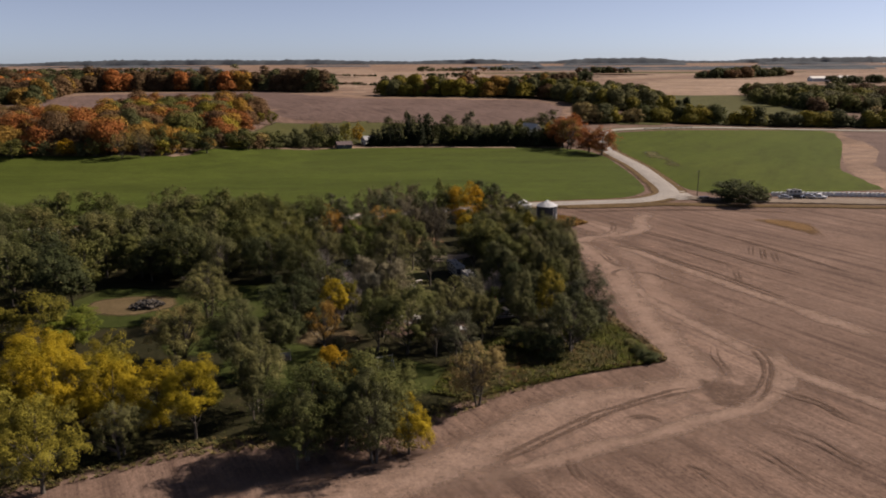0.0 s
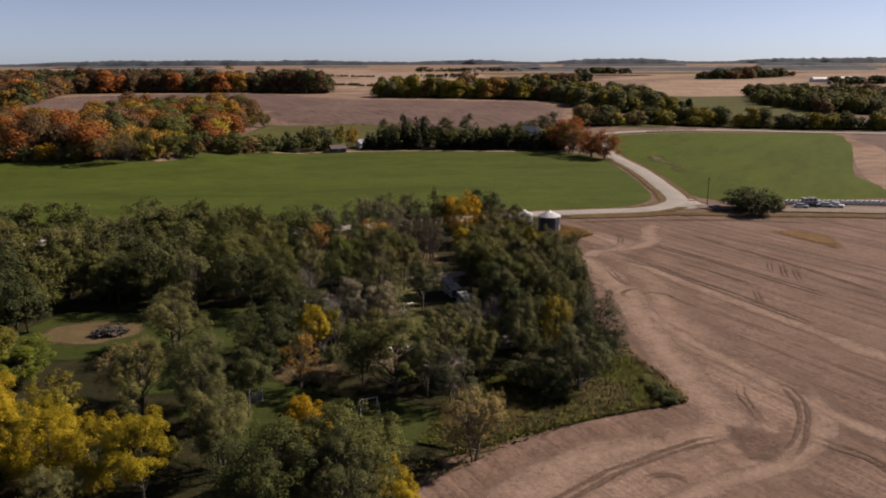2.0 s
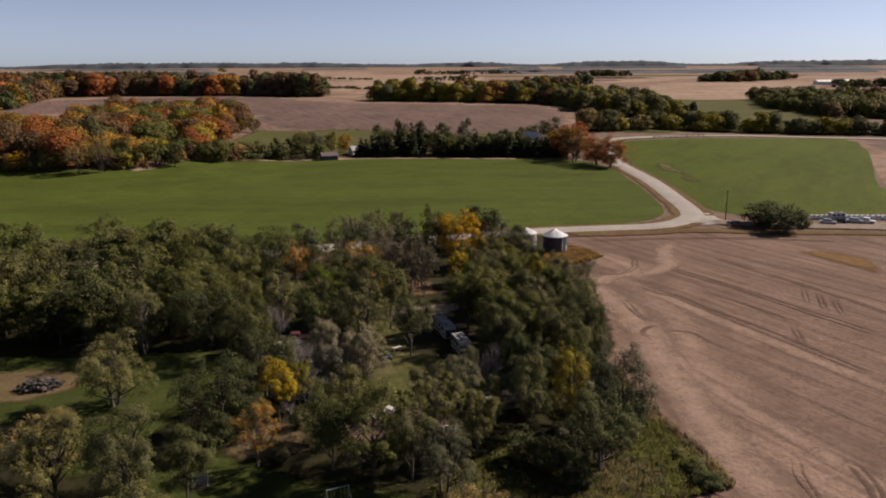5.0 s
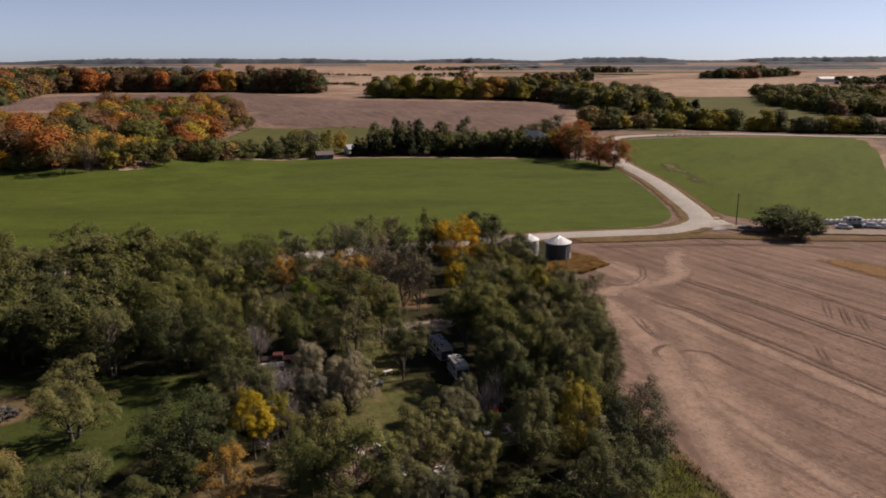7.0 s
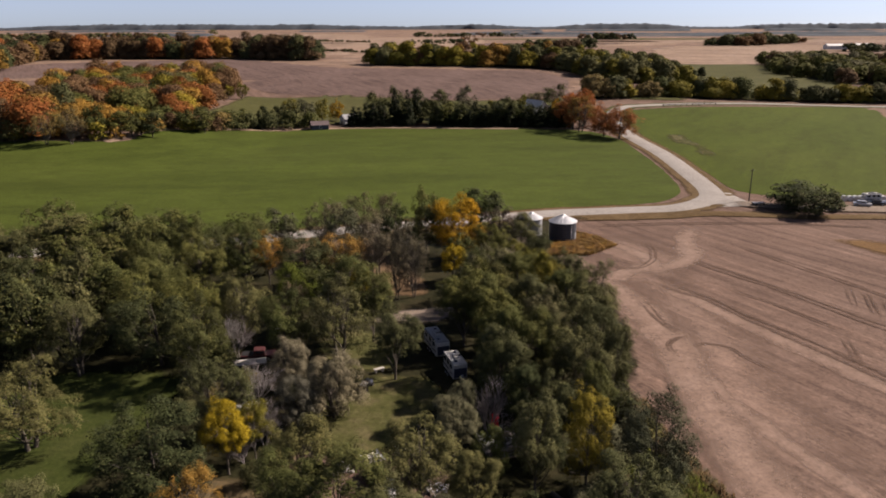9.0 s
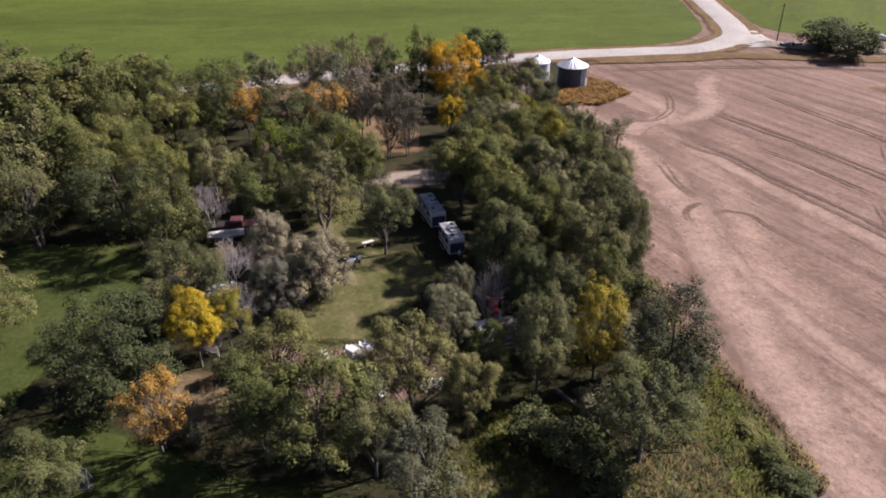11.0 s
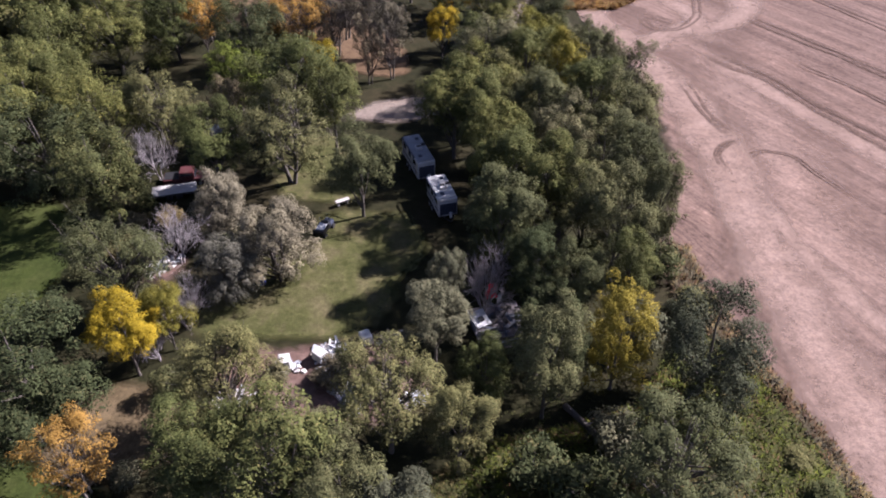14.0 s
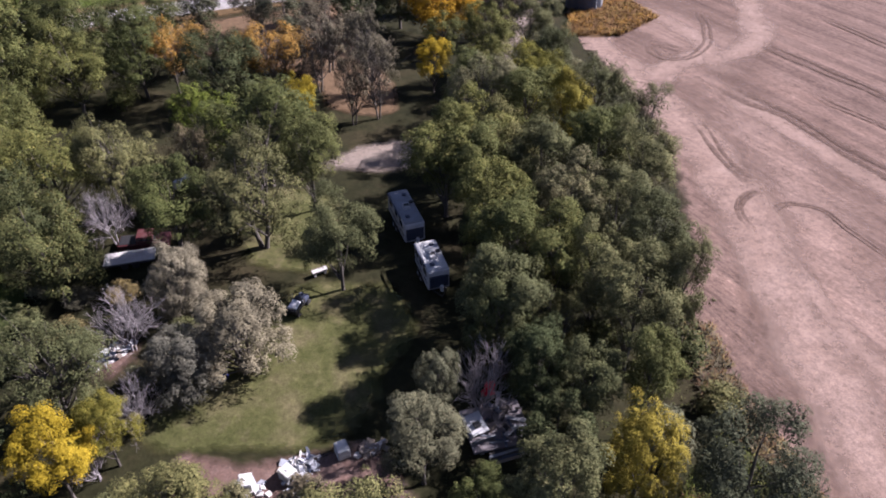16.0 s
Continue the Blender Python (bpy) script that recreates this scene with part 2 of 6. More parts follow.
def ease(u):
    u = min(1.0, max(0.0, u))
    return u * u * (3 - 2 * u)


def land(x, y):
    """Height of the ground."""
    slope = 15 * ease((y - 370) / 380) * (1 - ease((x - 60) / 200))
    plain = 15 * ease((y - 800) / 800)
    west = 9 * ease((-60 - x) / 90) * ease((y - 270) / 110)
    knoll = 2.0 * math.exp(-((x + 8) / 45) ** 2 - ((y - 150) / 40) ** 2)
    return max(slope, plain, west) + knoll + 22 * ease((y - 2000) / 2600)


def meshed(name, verts, faces, mat, parent=None, smooth=False):
    me = bpy.data.meshes.new(name)
    me.from_pydata(verts, [], faces)
    me.materials.append(mat)
    if smooth:
        me.polygons.foreach_set("use_smooth", [True] * len(me.polygons))
    me.update()
    ob = new(name, me)
    if parent:
        ob.parent = parent
    return ob


def curve_through(pts, closed=True, step=3.0):
    """A smooth line through the points (Catmull-Rom)."""
    out, n = [], len(pts)
    for i in range(n if closed else n - 1):
        if closed:
            a, b, c, d = (Vector(pts[(i + k) % n]) for k in (-1, 0, 1, 2))
        else:
            a, b, c, d = Vector(pts[max(i - 1, 0)]), Vector(pts[i]), Vector(pts[i + 1]), Vector(pts[min(i + 2, n - 1)])
        count = max(2, int((c - b).length / step))
        for k in range(count):
            u = k / count
            out.append(0.5 * (2 * b + (c - a) * u + (2 * a - 5 * b + 4 * c - d) * u * u + (3 * b - a - 3 * c + d) * u ** 3))
    if not closed:
        out.append(Vector(pts[-1]))
    return out


def inside(x, y, ring):
    hit, j = False, len(ring) - 1
    for i in range(len(ring)):
        (xi, yi), (xj, yj) = ring[i], ring[j]
        if (yi > y) != (yj > y) and x < (xj - xi) * (y - yi) / (yj - yi) + xi:
            hit = not hit
        j = i
    return hit


def patch(name, label, mat, pts, lift=0.12, step=3.0, grid=9.0, rough_edge=0.5, smooth=True, category="ground", feather=3.0, tuck=0.25):
    """A sheet of ground inside an outline, lying on the land."""
    ring = curve_through(pts, True, step) if smooth else [Vector(p) for p in pts]
    if rough_edge:
        ring = [p + Vector((noise.noise((p.x * 0.23, p.y * 0.23, 1.7)), noise.noise((p.x * 0.23, p.y * 0.23, 8.3)))) * rough_edge for p in ring]
    xs, ys = [p.x for p in ring], [p.y for p in ring]
    cloud = [Vector((p.x, p.y)) for p in ring]
    flat = [(p.x, p.y) for p in ring]
    gx = math.floor(min(xs) / grid) * grid
    while gx < max(xs):
        gy = math.floor(min(ys) / grid) * grid
        while gy < max(ys):
            if inside(gx, gy, flat):
                cloud.append(Vector((gx, gy)))
            gy += grid
        gx += grid
    n = len(ring)
    v, _, f, *_ = delaunay_2d_cdt(cloud, [], [list(range(n))], 1, 0.01)
    edge = np.array(flat)
    off = [float(np.min(np.hypot(edge[:, 0] - p.x, edge[:, 1] - p.y))) for p in v]
    ob = meshed(name, [(p.x, p.y, land(p.x, p.y) + (lift if o > 0.05 else lift * tuck)) for p, o in zip(v, off)], f, mat, smooth=True)
    ob.data.attributes.new("rim", "FLOAT", "POINT").data.foreach_set("value", [min(1.0, o / feather) for o in off])
    return tagged(ob, label, category, kind="structure")


def ribbon(name, label, mat, pts, width, lift=0.2, step=3.0, crown=0.12, category="road", wander=0.0, kind="structure", full=0.8):
    """A road or track along a line, a little higher in the middle."""
    line = curve_through(pts, False, step)
    verts, faces = [], []
    across = (-0.5, -0.3, 0, 0.3, 0.5)
    for i, p in enumerate(line):
        d = (line[min(i + 1, len(line) - 1)] - line[max(i - 1, 0)]).normalized()
        s = Vector((d.y, -d.x))
        w = width * (1 + wander * noise.noise((p.x * 0.15, p.y * 0.15, 3.1)))
        for k in across:
            q = p + s * (k * w + wander * 0.5 * noise.noise((p.x * 0.3, p.y * 0.3, 5 + k)))
            verts.append((q.x, q.y, land(q.x, q.y) + lift + crown * (0.25 - k * k) * 4 - (0.0 if abs(k) < 0.5 else lift * 0.4)))
        if i:
            a, b = (i - 1) * 5, i * 5
            faces += [(a + j, a + j + 1, b + j + 1, b + j) for j in range(4)]
    ob = meshed(name, verts, faces, mat, smooth=True)
    ob.data.attributes.new("rim", "FLOAT", "POINT").data.foreach_set("value", [(0.0, full, 1.0, full, 0.0)[i % 5] * min(1.0, (i // 5) / 4, (len(line) - 1 - i // 5) / 4) for i in range(len(verts))])
    return tagged(ob, label, category, kind=kind)


# the one sheet that reaches the horizon
verts, faces = [(0, 120, land(0, 120))], []
radii, r = [], 6.0
while r < 4850:
    radii.append(r)
    r += max(6.0, 0.045 * r)
SPOKES = 168
for r in radii:
    for k in range(SPOKES):
        a = 2 * math.pi * k / SPOKES
        x, y = r * math.cos(a), 120 + r * math.sin(a)
        verts.append((x, y, land(x, y)))
for k in range(SPOKES):
    faces.append((0, 1 + k, 1 + (k + 1) % SPOKES))
for i in range(len(radii) - 1):
    for k in range(SPOKES):
        a, b = 1 + i * SPOKES, 1 + (i + 1) * SPOKES
        k2 = (k + 1) % SPOKES
        faces.append((a + k, b + k, b + k2, a + k2))
tagged(meshed("ground", verts, faces, SOIL, smooth=True), "harvested reddish-brown soil field with tillage rows", "ground", kind="structure")

patch("plain", "harvested tan stubble land rolling to the horizon", STUBBLE,
      [(-420, 640), (-330, 610), (-166, 600), (-100, 560), (0, 540), (85, 545), (120, 640), (200, 900), (300, 1000), (420, 1000), (640, 900), (1100, 900), (1900, 1500), (2400, 3600), (900, 4550), (-900, 4550), (-2400, 3600), (-1500, 1300)], 0.45, 60, 55, 3)
patch("grove_ground", "grass and leaf litter under the grove trees, coloured darker for shade", LITTER_SHADE,
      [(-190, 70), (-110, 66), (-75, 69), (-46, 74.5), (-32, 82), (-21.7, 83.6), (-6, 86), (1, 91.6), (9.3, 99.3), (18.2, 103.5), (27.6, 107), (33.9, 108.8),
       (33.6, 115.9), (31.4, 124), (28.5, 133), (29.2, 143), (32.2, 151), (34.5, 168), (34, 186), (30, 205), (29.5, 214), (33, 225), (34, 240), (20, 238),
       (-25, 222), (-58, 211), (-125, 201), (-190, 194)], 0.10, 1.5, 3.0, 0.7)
patch("crop_field_west", "short green winter crop in a wide field", GREEN_CROP,
      [(-300, 192), (-190, 202), (-125, 213), (-58, 221), (-24, 233), (30, 250.5), (50, 253.5), (64, 258), (73, 268), (76.5, 280), (79, 303), (81, 340), (80, 384), (64, 408),
       (0, 412), (-58, 414), (-100, 385), (-117, 362), (-122, 342), (-160, 337), (-203, 338), (-300, 340)], 0.22, 4.0, 12.0, 0.5)
patch("crop_field_east", "short green winter crop beside the gravel road", GREEN_CROP_B,
      [(92, 273), (92.5, 300), (94, 345), (92.5, 400), (97.5, 440), (107, 474), (180, 503), (257, 508), (240, 450), (208, 387), (180, 335), (173, 318), (168, 290), (165, 273), (125, 266), (104, 265)], 0.22, 4.0, 12.0, 0.5)
VERGES = [(-300, 187), (-190, 197), (-125, 206), (-98, 208.5), (-58, 214), (-24, 226), (25, 242.5), (51, 247.5), (66, 250), (77, 258), (83, 270), (86, 300), (88.5, 340), (88, 395), (92, 440), (103, 478), (125, 496), (206, 522), (300, 506), (480, 470)]
ribbon("verge", "dry tan grass verge along the gravel road", VERGE, VERGES[:15], 15.0, 0.27, wander=0.15, crown=0.0, category="verge", full=1.0)
ribbon("verge", "mown grass verge along the far road", PASTURE, VERGES[14:], 16.0, 0.27, wander=0.15, crown=0.0, category="verge", full=1.0)
ribbon("road", "pale crushed-limestone gravel road", GRAVEL, VERGES, 7.2, 0.42)
ribbon("road_branch", "dry packed dirt track", DIRT_ROAD, [(80, 258), (86, 255), (100, 250.5), (118, 248.5), (147, 245), (200, 238)], 9.0, 0.36, wander=0.25, full=1.0)
patch("junction", "gravel fan where the track leaves the road", GRAVEL, [(70, 250.5), (77, 252), (86, 252.5), (90, 255), (88.5, 262), (87.5, 272), (82, 275), (78, 262)], 0.38, 2, 4, 0.3)
ribbon("ditch_grass", "grassy ditch between road and field", VERGE, [(33, 238), (45, 240), (59, 241), (71, 244), (86, 243), (98, 240.5), (118, 240), (150, 236)], 6.5, 0.16, wander=0.3, crown=0.25, category="verge", full=1.0)
patch("parking_ground", "bare sandy ground beside the dirt track", DIRT_ROAD, [(106, 246), (118, 244), (135, 242), (150, 243), (150, 252), (132, 257), (116, 256), (108, 252)], 0.30, 2, 4, 0.5)
patch("brown_field_east", "dark ploughed strip beyond the green crop", HILL_SOIL, [(266, 500), (330, 500), (330, 300), (178, 262), (184, 305), (200, 345), (232, 400)], 0.2, 5, 20, 0.8)
patch("pale_headland", "pale bare headland beside the green crop", STUBBLE, [(256, 500), (267, 500), (236, 405), (202, 345), (186, 305), (180, 264), (164, 266), (170, 300), (178, 325), (208, 387), (240, 450)], 0.3, 5, 20, 0.8)
patch("hill_field", "bare brown ploughed hillside", HILL_SOIL, [(-420, 600), (-365, 770), (-220, 860), (-105, 724), (-44, 696), (68, 673), (95, 620), (88, 563), (76, 522), (6, 516), (-58, 532), (-99, 538), (-126, 568), (-166, 620), (-250, 640)], 0.6, 8, 18, 1.5)
patch("hill_pasture", "green pasture below the ploughed hill", PASTURE, [(-124, 400), (-119, 455), (-121, 527), (-94, 525), (-58, 534), (6, 514), (72, 512), (90, 480), (78, 440), (5, 420), (-62, 418), (-95, 395)], 0.5, 6, 14, 1.0)
patch("valley_pasture", "green pasture in the valley between the woods", PASTURE, [(230, 985), (430, 1010), (420, 800), (330, 640), (400, 540), (300, 530), (206, 540), (120, 512), (112, 530), (165, 620), (230, 780)], 0.6, 10, 25, 1.5)
patch("far_field", "pale tan stubble field on the plain", STUBBLE_PALE, [(-340, 2300), (120, 2380), (40, 1265), (-87, 1123), (-75, 800), (-110, 860), (-160, 1100)], 0.7, 25, 45, 2)
patch("far_field_east", "pinkish tan stubble field on the plain", STUBBLE_PALE, [(325, 1262), (440, 1460), (745, 1480), (430, 1020), (285, 1025)], 0.7, 25, 40, 2)
ribbon("field_margin", "tan dry grass margin along the wood", STUBBLE_PALE, [(-126, 342), (-124, 343), (-119, 362), (-101, 386), (-72, 407), (-40, 414), (0, 414), (40, 411)], 4.5, 0.34, 4, 0.0, "verge", 0.5)
for mat, name, label, pts in ((STUBBLE_PALE, "far_field_west", "pale stubble strip on the western plain", [(-1500, 1250), (-420, 1150), (-180, 1330), (-260, 1500), (-900, 1560)]),
                              (HILL_SOIL, "far_field_brown", "brown ploughed strip on the plain", [(-900, 1620), (-300, 1580), (-160, 1700), (-800, 1800)]),
                              (HILL_SOIL, "far_field_middle", "brown ploughed strip before a tree belt", [(60, 1500), (330, 1480), (420, 1620), (80, 1660)]),
                              (STUBBLE_PALE, "far_field_north", "pale stubble strip far on the plain", [(300, 1750), (1100, 1700), (1250, 1900), (380, 1960)]),
                              (PASTURE, "far_pasture", "dull green strip far on the plain", [(150, 2100), (900, 2080), (980, 2240), (160, 2280)]),
                              (STUBBLE_PALE, "far_field_long", "pale pinkish stubble strip across the plain", [(-346, 2194), (85, 1760), (72, 1480), (-250, 1590)]),
                              (STUBBLE_PALE, "far_field_bright", "pale bright stubble field near the horizon", [(-650, 2875), (-560, 3100), (-290, 2900), (-231, 2425), (-482, 2480)]),
                              (STUBBLE_PALE, "far_field_valley", "pale stubble field beyond the valley wood", [(294, 1940), (544, 1870), (441, 1518), (229, 1513)]),
                              (PASTURE, "far_pasture_east", "dull green pasture on the eastern plain", [(760, 1120), (1150, 1240), (1250, 1400), (800, 1300)])):
    patch(name, label, mat, pts, 0.95, 30, 45, 3)
patch("dry_crop_patch", "thin yellowed patches in the green crop", LAWN, [(103, 391), (114.5, 393), (113, 371), (113.5, 352), (108, 330), (100, 337), (104, 358), (99.5, 368)], 0.34, 2, 4, 1.2, feather=7.0)
# inside the grove
patch("lawn", "sunlit mown lawn with worn tan patches", LAWN, [(-10, 145), (-4, 147.5), (3, 146), (5, 139), (2, 134), (1.5, 130), (-3, 126.8), (-9, 126.5), (-17, 127), (-18, 131), (-16, 136), (-13, 141)], 0.20, 1.5, 1.6, 0.7)
patch("lawn_by_trailers", "patchy grass under the trees by the trailers", LAWN, [(-16, 162), (-8, 163), (-3, 158), (-2, 148), (-7, 146.5), (-13, 148), (-16, 155)], 0.20, 1.5, 1.6, 0.7)
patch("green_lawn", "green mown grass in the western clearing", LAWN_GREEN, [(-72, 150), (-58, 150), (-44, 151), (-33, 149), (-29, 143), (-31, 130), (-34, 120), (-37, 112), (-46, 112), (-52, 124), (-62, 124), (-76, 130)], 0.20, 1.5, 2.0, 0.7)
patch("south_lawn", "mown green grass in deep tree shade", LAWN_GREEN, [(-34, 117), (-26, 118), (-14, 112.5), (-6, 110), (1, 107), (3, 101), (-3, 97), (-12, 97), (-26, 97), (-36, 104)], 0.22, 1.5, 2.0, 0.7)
patch("dry_grass", "dry tan grass round the orange tree", DRY_TAN, [(-24, 123), (-18, 124.5), (-13.5, 120), (-13.5, 115.5), (-21, 113.5), (-26, 117)], 0.26, 1.2, 1.5, 0.6)
patch("bare_earth", "bare trampled earth round the brush pile", DRY_TAN, [(-70, 142), (-60, 144.5), (-53, 142), (-51, 137), (-55, 132), (-62, 130.5), (-70, 133)], 0.28, 1.5, 1.8, 0.6)
patch("rubble_ground", "reddish bare earth strewn with rubble", BURNT, [(-14, 128.5), (-9, 128.3), (-3, 129), (1.5, 129.5), (5, 124), (4, 120), (0, 118), (-6, 117.5), (-12, 119), (-14.5, 124)], 0.26, 1.2, 1.4, 0.6)
patch("rubble_ground_west", "pale earth with broken masonry", BURNT, [(-25, 140), (-19, 141), (-18, 137), (-20, 134.5), (-24, 135)], 0.26, 1.0, 1.2, 0.4)
patch("gravel_drive", "pale gravel drive dappled with shade", DIRT_ROAD, [(-9, 166), (-4, 172), (3, 174.5), (8, 178), (11, 190), (16, 210), (22, 226), (26, 238), (30, 237), (26, 222), (20, 205), (15, 188), (10, 174), (4, 165.5), (-2, 163.8)], 0.26, 1.5, 1.8, 0.5)
patch("leaf_carpet", "orange-brown carpet of fallen leaves and dry grass", LEAFY, [(-38, 202), (-40, 212), (-25, 219), (-8, 223), (-6, 206), (1, 190), (2, 180), (-4, 178.5), (-9, 181), (-13, 190), (-26, 198)], 0.24, 1.5, 2.2, 0.7)
patch("bin_ground", "reddish dry weeds and spilled soil round the bins", DRY_GRASS, [(25.5, 207), (29, 219), (34, 229), (40, 223), (43.5, 215), (35, 206.5)], 0.26, 1.2, 1.8, 0.6)
patch("weed_bed", "rank green and brown weeds at the field corner", WEEDS, [(6, 98), (12, 100.6), (19, 103.5), (28, 107), (33.5, 109), (33, 116), (30.5, 124), (27, 128), (20, 120), (13, 113), (6, 106)], 0.22, 1.2, 1.8, 0.5)
# wheel marks and worn lanes on the field
patch("worn_headland", "pale trampled soil along the grove edge", SOIL_WIDE,
      [(1, 88), (10, 96.5), (19, 101.5), (28, 105.5), (35.2, 108.5), (34.8, 116), (32.6, 124), (30, 133), (30.6, 143), (33.6, 151), (36, 168), (35.5, 186), (31.5, 205), (30, 222),
       (48, 226), (60, 208), (54, 188), (57, 168), (54, 148), (56, 128), (60, 110), (56, 96), (42, 85), (22, 76), (4, 68), (-20, 60), (-30, 76), (-14, 84)], 0.045, 2.0, 3.0, 0.5, feather=11.0)
def wheel_track(mat, wide, pts):
    """A pale worn lane, or a dark mark made of two lines side by side."""
    if mat is SOIL_PALE:
        ribbon("wheel_track", "pale lane worn by machinery", mat, pts, wide, 0.07, 2.0, 0.0, "track", 0.5, full=0.75)
        return
    line = [Vector(p) for p in pts]
    for k in (-1, 1):
        moved = []
        for i, p in enumerate(line):
            d = (line[min(i + 1, len(line) - 1)] - line[max(i - 1, 0)]).normalized()
            moved.append(tuple(p + Vector((d.y, -d.x)) * k * wide * (0.5 + 0.2 * math.sin(i * 1.7 + k))))
        ribbon("wheel_track", "dark curved wheel mark in the soil", mat, moved, 0.3 + 0.6 * wide, 0.11 + 0.004 * k, 1.5, 0.0, "track", 0.6, full=0.8)


wheel_track(SOIL_PALE, 9.0, [(26, 226), (31, 213), (30.5, 203), (33.5, 192), (37, 178), (38.5, 160), (37.5, 143.8), (37.4, 127.4), (37.8, 114.3), (38.5, 104), (31, 99), (20, 95), (9, 86), (-4, 76), (-20, 69)])
wheel_track(SOIL_PALE, 7.0, [(30, 188), (34, 189.5), (42.6, 197.5), (50.8, 200), (56.6, 207), (60, 221), (66, 232)])
wheel_track(SOIL_PALE, 5.0, [(44, 191), (50, 176), (57, 160), (66, 140), (76, 118)])
wheel_track(SOIL_PALE, 4.0, [(38, 160), (41, 140), (47, 122), (56, 102), (68, 84)])
wheel_track(SOIL_PALE, 4.2, [(2, 75), (13.4, 80), (18.4, 82.7), (23, 84.4), (28.7, 86.9), (34.1, 89.9), (38.8, 92), (44.4, 94.9), (50.1, 101.4), (53.8, 109.8), (53.8, 119.6)])
wheel_track(SOIL_PALE, 3.2, [(39.5, 92.8), (36.7, 95.4), (34.1, 97.2), (30, 98.6)])
wheel_track(SOIL_PALE, 5.5, [(46, 190), (47, 205), (42, 216), (36, 224)])
wheel_track(SOIL_DARK, 1.7, [(45, 189.5), (47.9, 184.3), (51.4, 179.5), (54, 173.6), (57.2, 167.1), (62, 156), (69, 140)])
wheel_track(SOIL_DARK, 1.5, [(55.7, 204.3), (59.8, 196.9), (63.5, 190.2), (66.6, 185.8), (73, 173), (80, 158)])
wheel_track(SOIL_DARK, 0.9, [(56.5, 188.5), (58.2, 183.4), (60.5, 180.2), (62.5, 177.2), (69, 164)])
wheel_track(SOIL_DARK, 1.0, [(38.8, 180), (39, 177.1), (39.2, 172.4), (39.7, 168.2), (42, 162)])
wheel_track(SOIL_DARK, 0.5, [(37.9, 154), (37.7, 156.6), (38, 159.1), (39.2, 161.1), (40.6, 162.2), (43, 162.5)])
wheel_track(SOIL_DARK, 0.45, [(40.9, 157.4), (42.1, 159), (43.8, 159.9), (45.8, 159.5), (47.3, 158), (48, 155.5), (51, 148)])
wheel_track(SOIL_DARK, 0.9, [(39.2, 205.2), (38.7, 200.9), (39.7, 198.3), (42.6, 198.1), (46.7, 202.3), (49.6, 210.1), (50.2, 217.6)])
wheel_track(SOIL_DARK, 1.3, [(39.6, 205), (40.9, 203.4), (43, 201.2), (46.3, 202.5)])
wheel_track(SOIL_DARK, 0.7, [(29, 197.6), (30.1, 195.6), (30, 192.2), (28.3, 188)])
wheel_track(SOIL_DARK, 0.7, [(31.5, 197.6), (32.4, 195.2), (32, 191.7), (29.9, 188.5)])
wheel_track(SOIL_DARK, 0.9, [(45.7, 117.4), (43.9, 112.5), (43.4, 107.1), (43.1, 101.8)])
wheel_track(SOIL_DARK, 0.7, [(45.9, 115.9), (48.9, 118.2), (50.6, 117.4)])
wheel_track(SOIL_DARK, 1.2, [(48, 113.3), (51, 115), (50.9, 109.8), (48.7, 103.4), (45.2, 97.6), (41, 94.1)])
wheel_track(SOIL_DARK, 1.0, [(38.5, 100), (33.8, 98.7), (29.1, 96.7), (24.4, 93.7), (20.4, 91.1), (12, 84.5), (5, 79)])
wheel_track(SOIL_DARK, 0.6, [(30.8, 102.1), (28.4, 100.1), (28, 96.5)])
wheel_track(SOIL_DARK, 0.6, [(20.2, 88.3), (20.8, 90.4), (24.3, 93)])
wheel_track(SOIL_DARK, 0.6, [(22.9, 88), (24.5, 90.3), (26.9, 91.1), (28.8, 89.8), (29.3, 88.4)])
wheel_track(SOIL_DARK, 0.7, [(15.7, 81.6), (15, 79.1), (15.6, 75.9), (17, 73.9)])
wheel_track(SOIL_DARK, 0.6, [(17.9, 79.6), (19.3, 77.5), (17.9, 75.5)])
wheel_track(SOIL_DARK, 1.1, [(26.7, 74.7), (29.3, 78.1), (30.7, 75.6), (32.7, 72)])
wheel_track(SOIL_DARK, 1.2, [(36.5, 84.5), (38.1, 82.2), (39.5, 79.9), (41.1, 76.2), (42.6, 72)])
wheel_track(SOIL_DARK, 1.6, [(42.5, 89.5), (44.7, 86.8), (46.9, 83.9), (48.6, 80.5), (50.8, 76.5)])
wheel_track(SOIL_DARK, 1.2, [(46.5, 101), (49.6, 97.6), (52.3, 94.9), (54, 90.7), (57.2, 87.5)])
for mark in ([(80.3, 187.8), (75.1, 175.2)], [(82, 184.8), (77, 172.3)], [(81.4, 183.3), (76.8, 171.3)], [(83.4, 181.2), (78.4, 167.7)], [(67.3, 164.2), (63.3, 151.7)]):
    wheel_track(SOIL_DARK, 0.8, [mark[0], ((mark[0][0] + mark[1][0]) / 2, (mark[0][1] + mark[1][1]) / 2), mark[1]])
wheel_track(SOIL_DARK, 1.0, [(70, 214), (76, 200), (84, 182), (92, 160)])
wheel_track(SOIL_DARK, 1.4, [(40, 232), (60, 234), (84, 234), (110, 230)])
patch("dark_soil", "dark churned soil where machines turn", SOIL_DARK, [(38.3, 104.5), (37.3, 99.4), (37.1, 95.4), (39.1, 93.4), (42.4, 94.7), (45.5, 98.5), (47.5, 103), (45.5, 104), (43.8, 101), (42.6, 103.6), (40.4, 102.6)], 0.13, 1.0, 1.5, 0.8, feather=1.6)
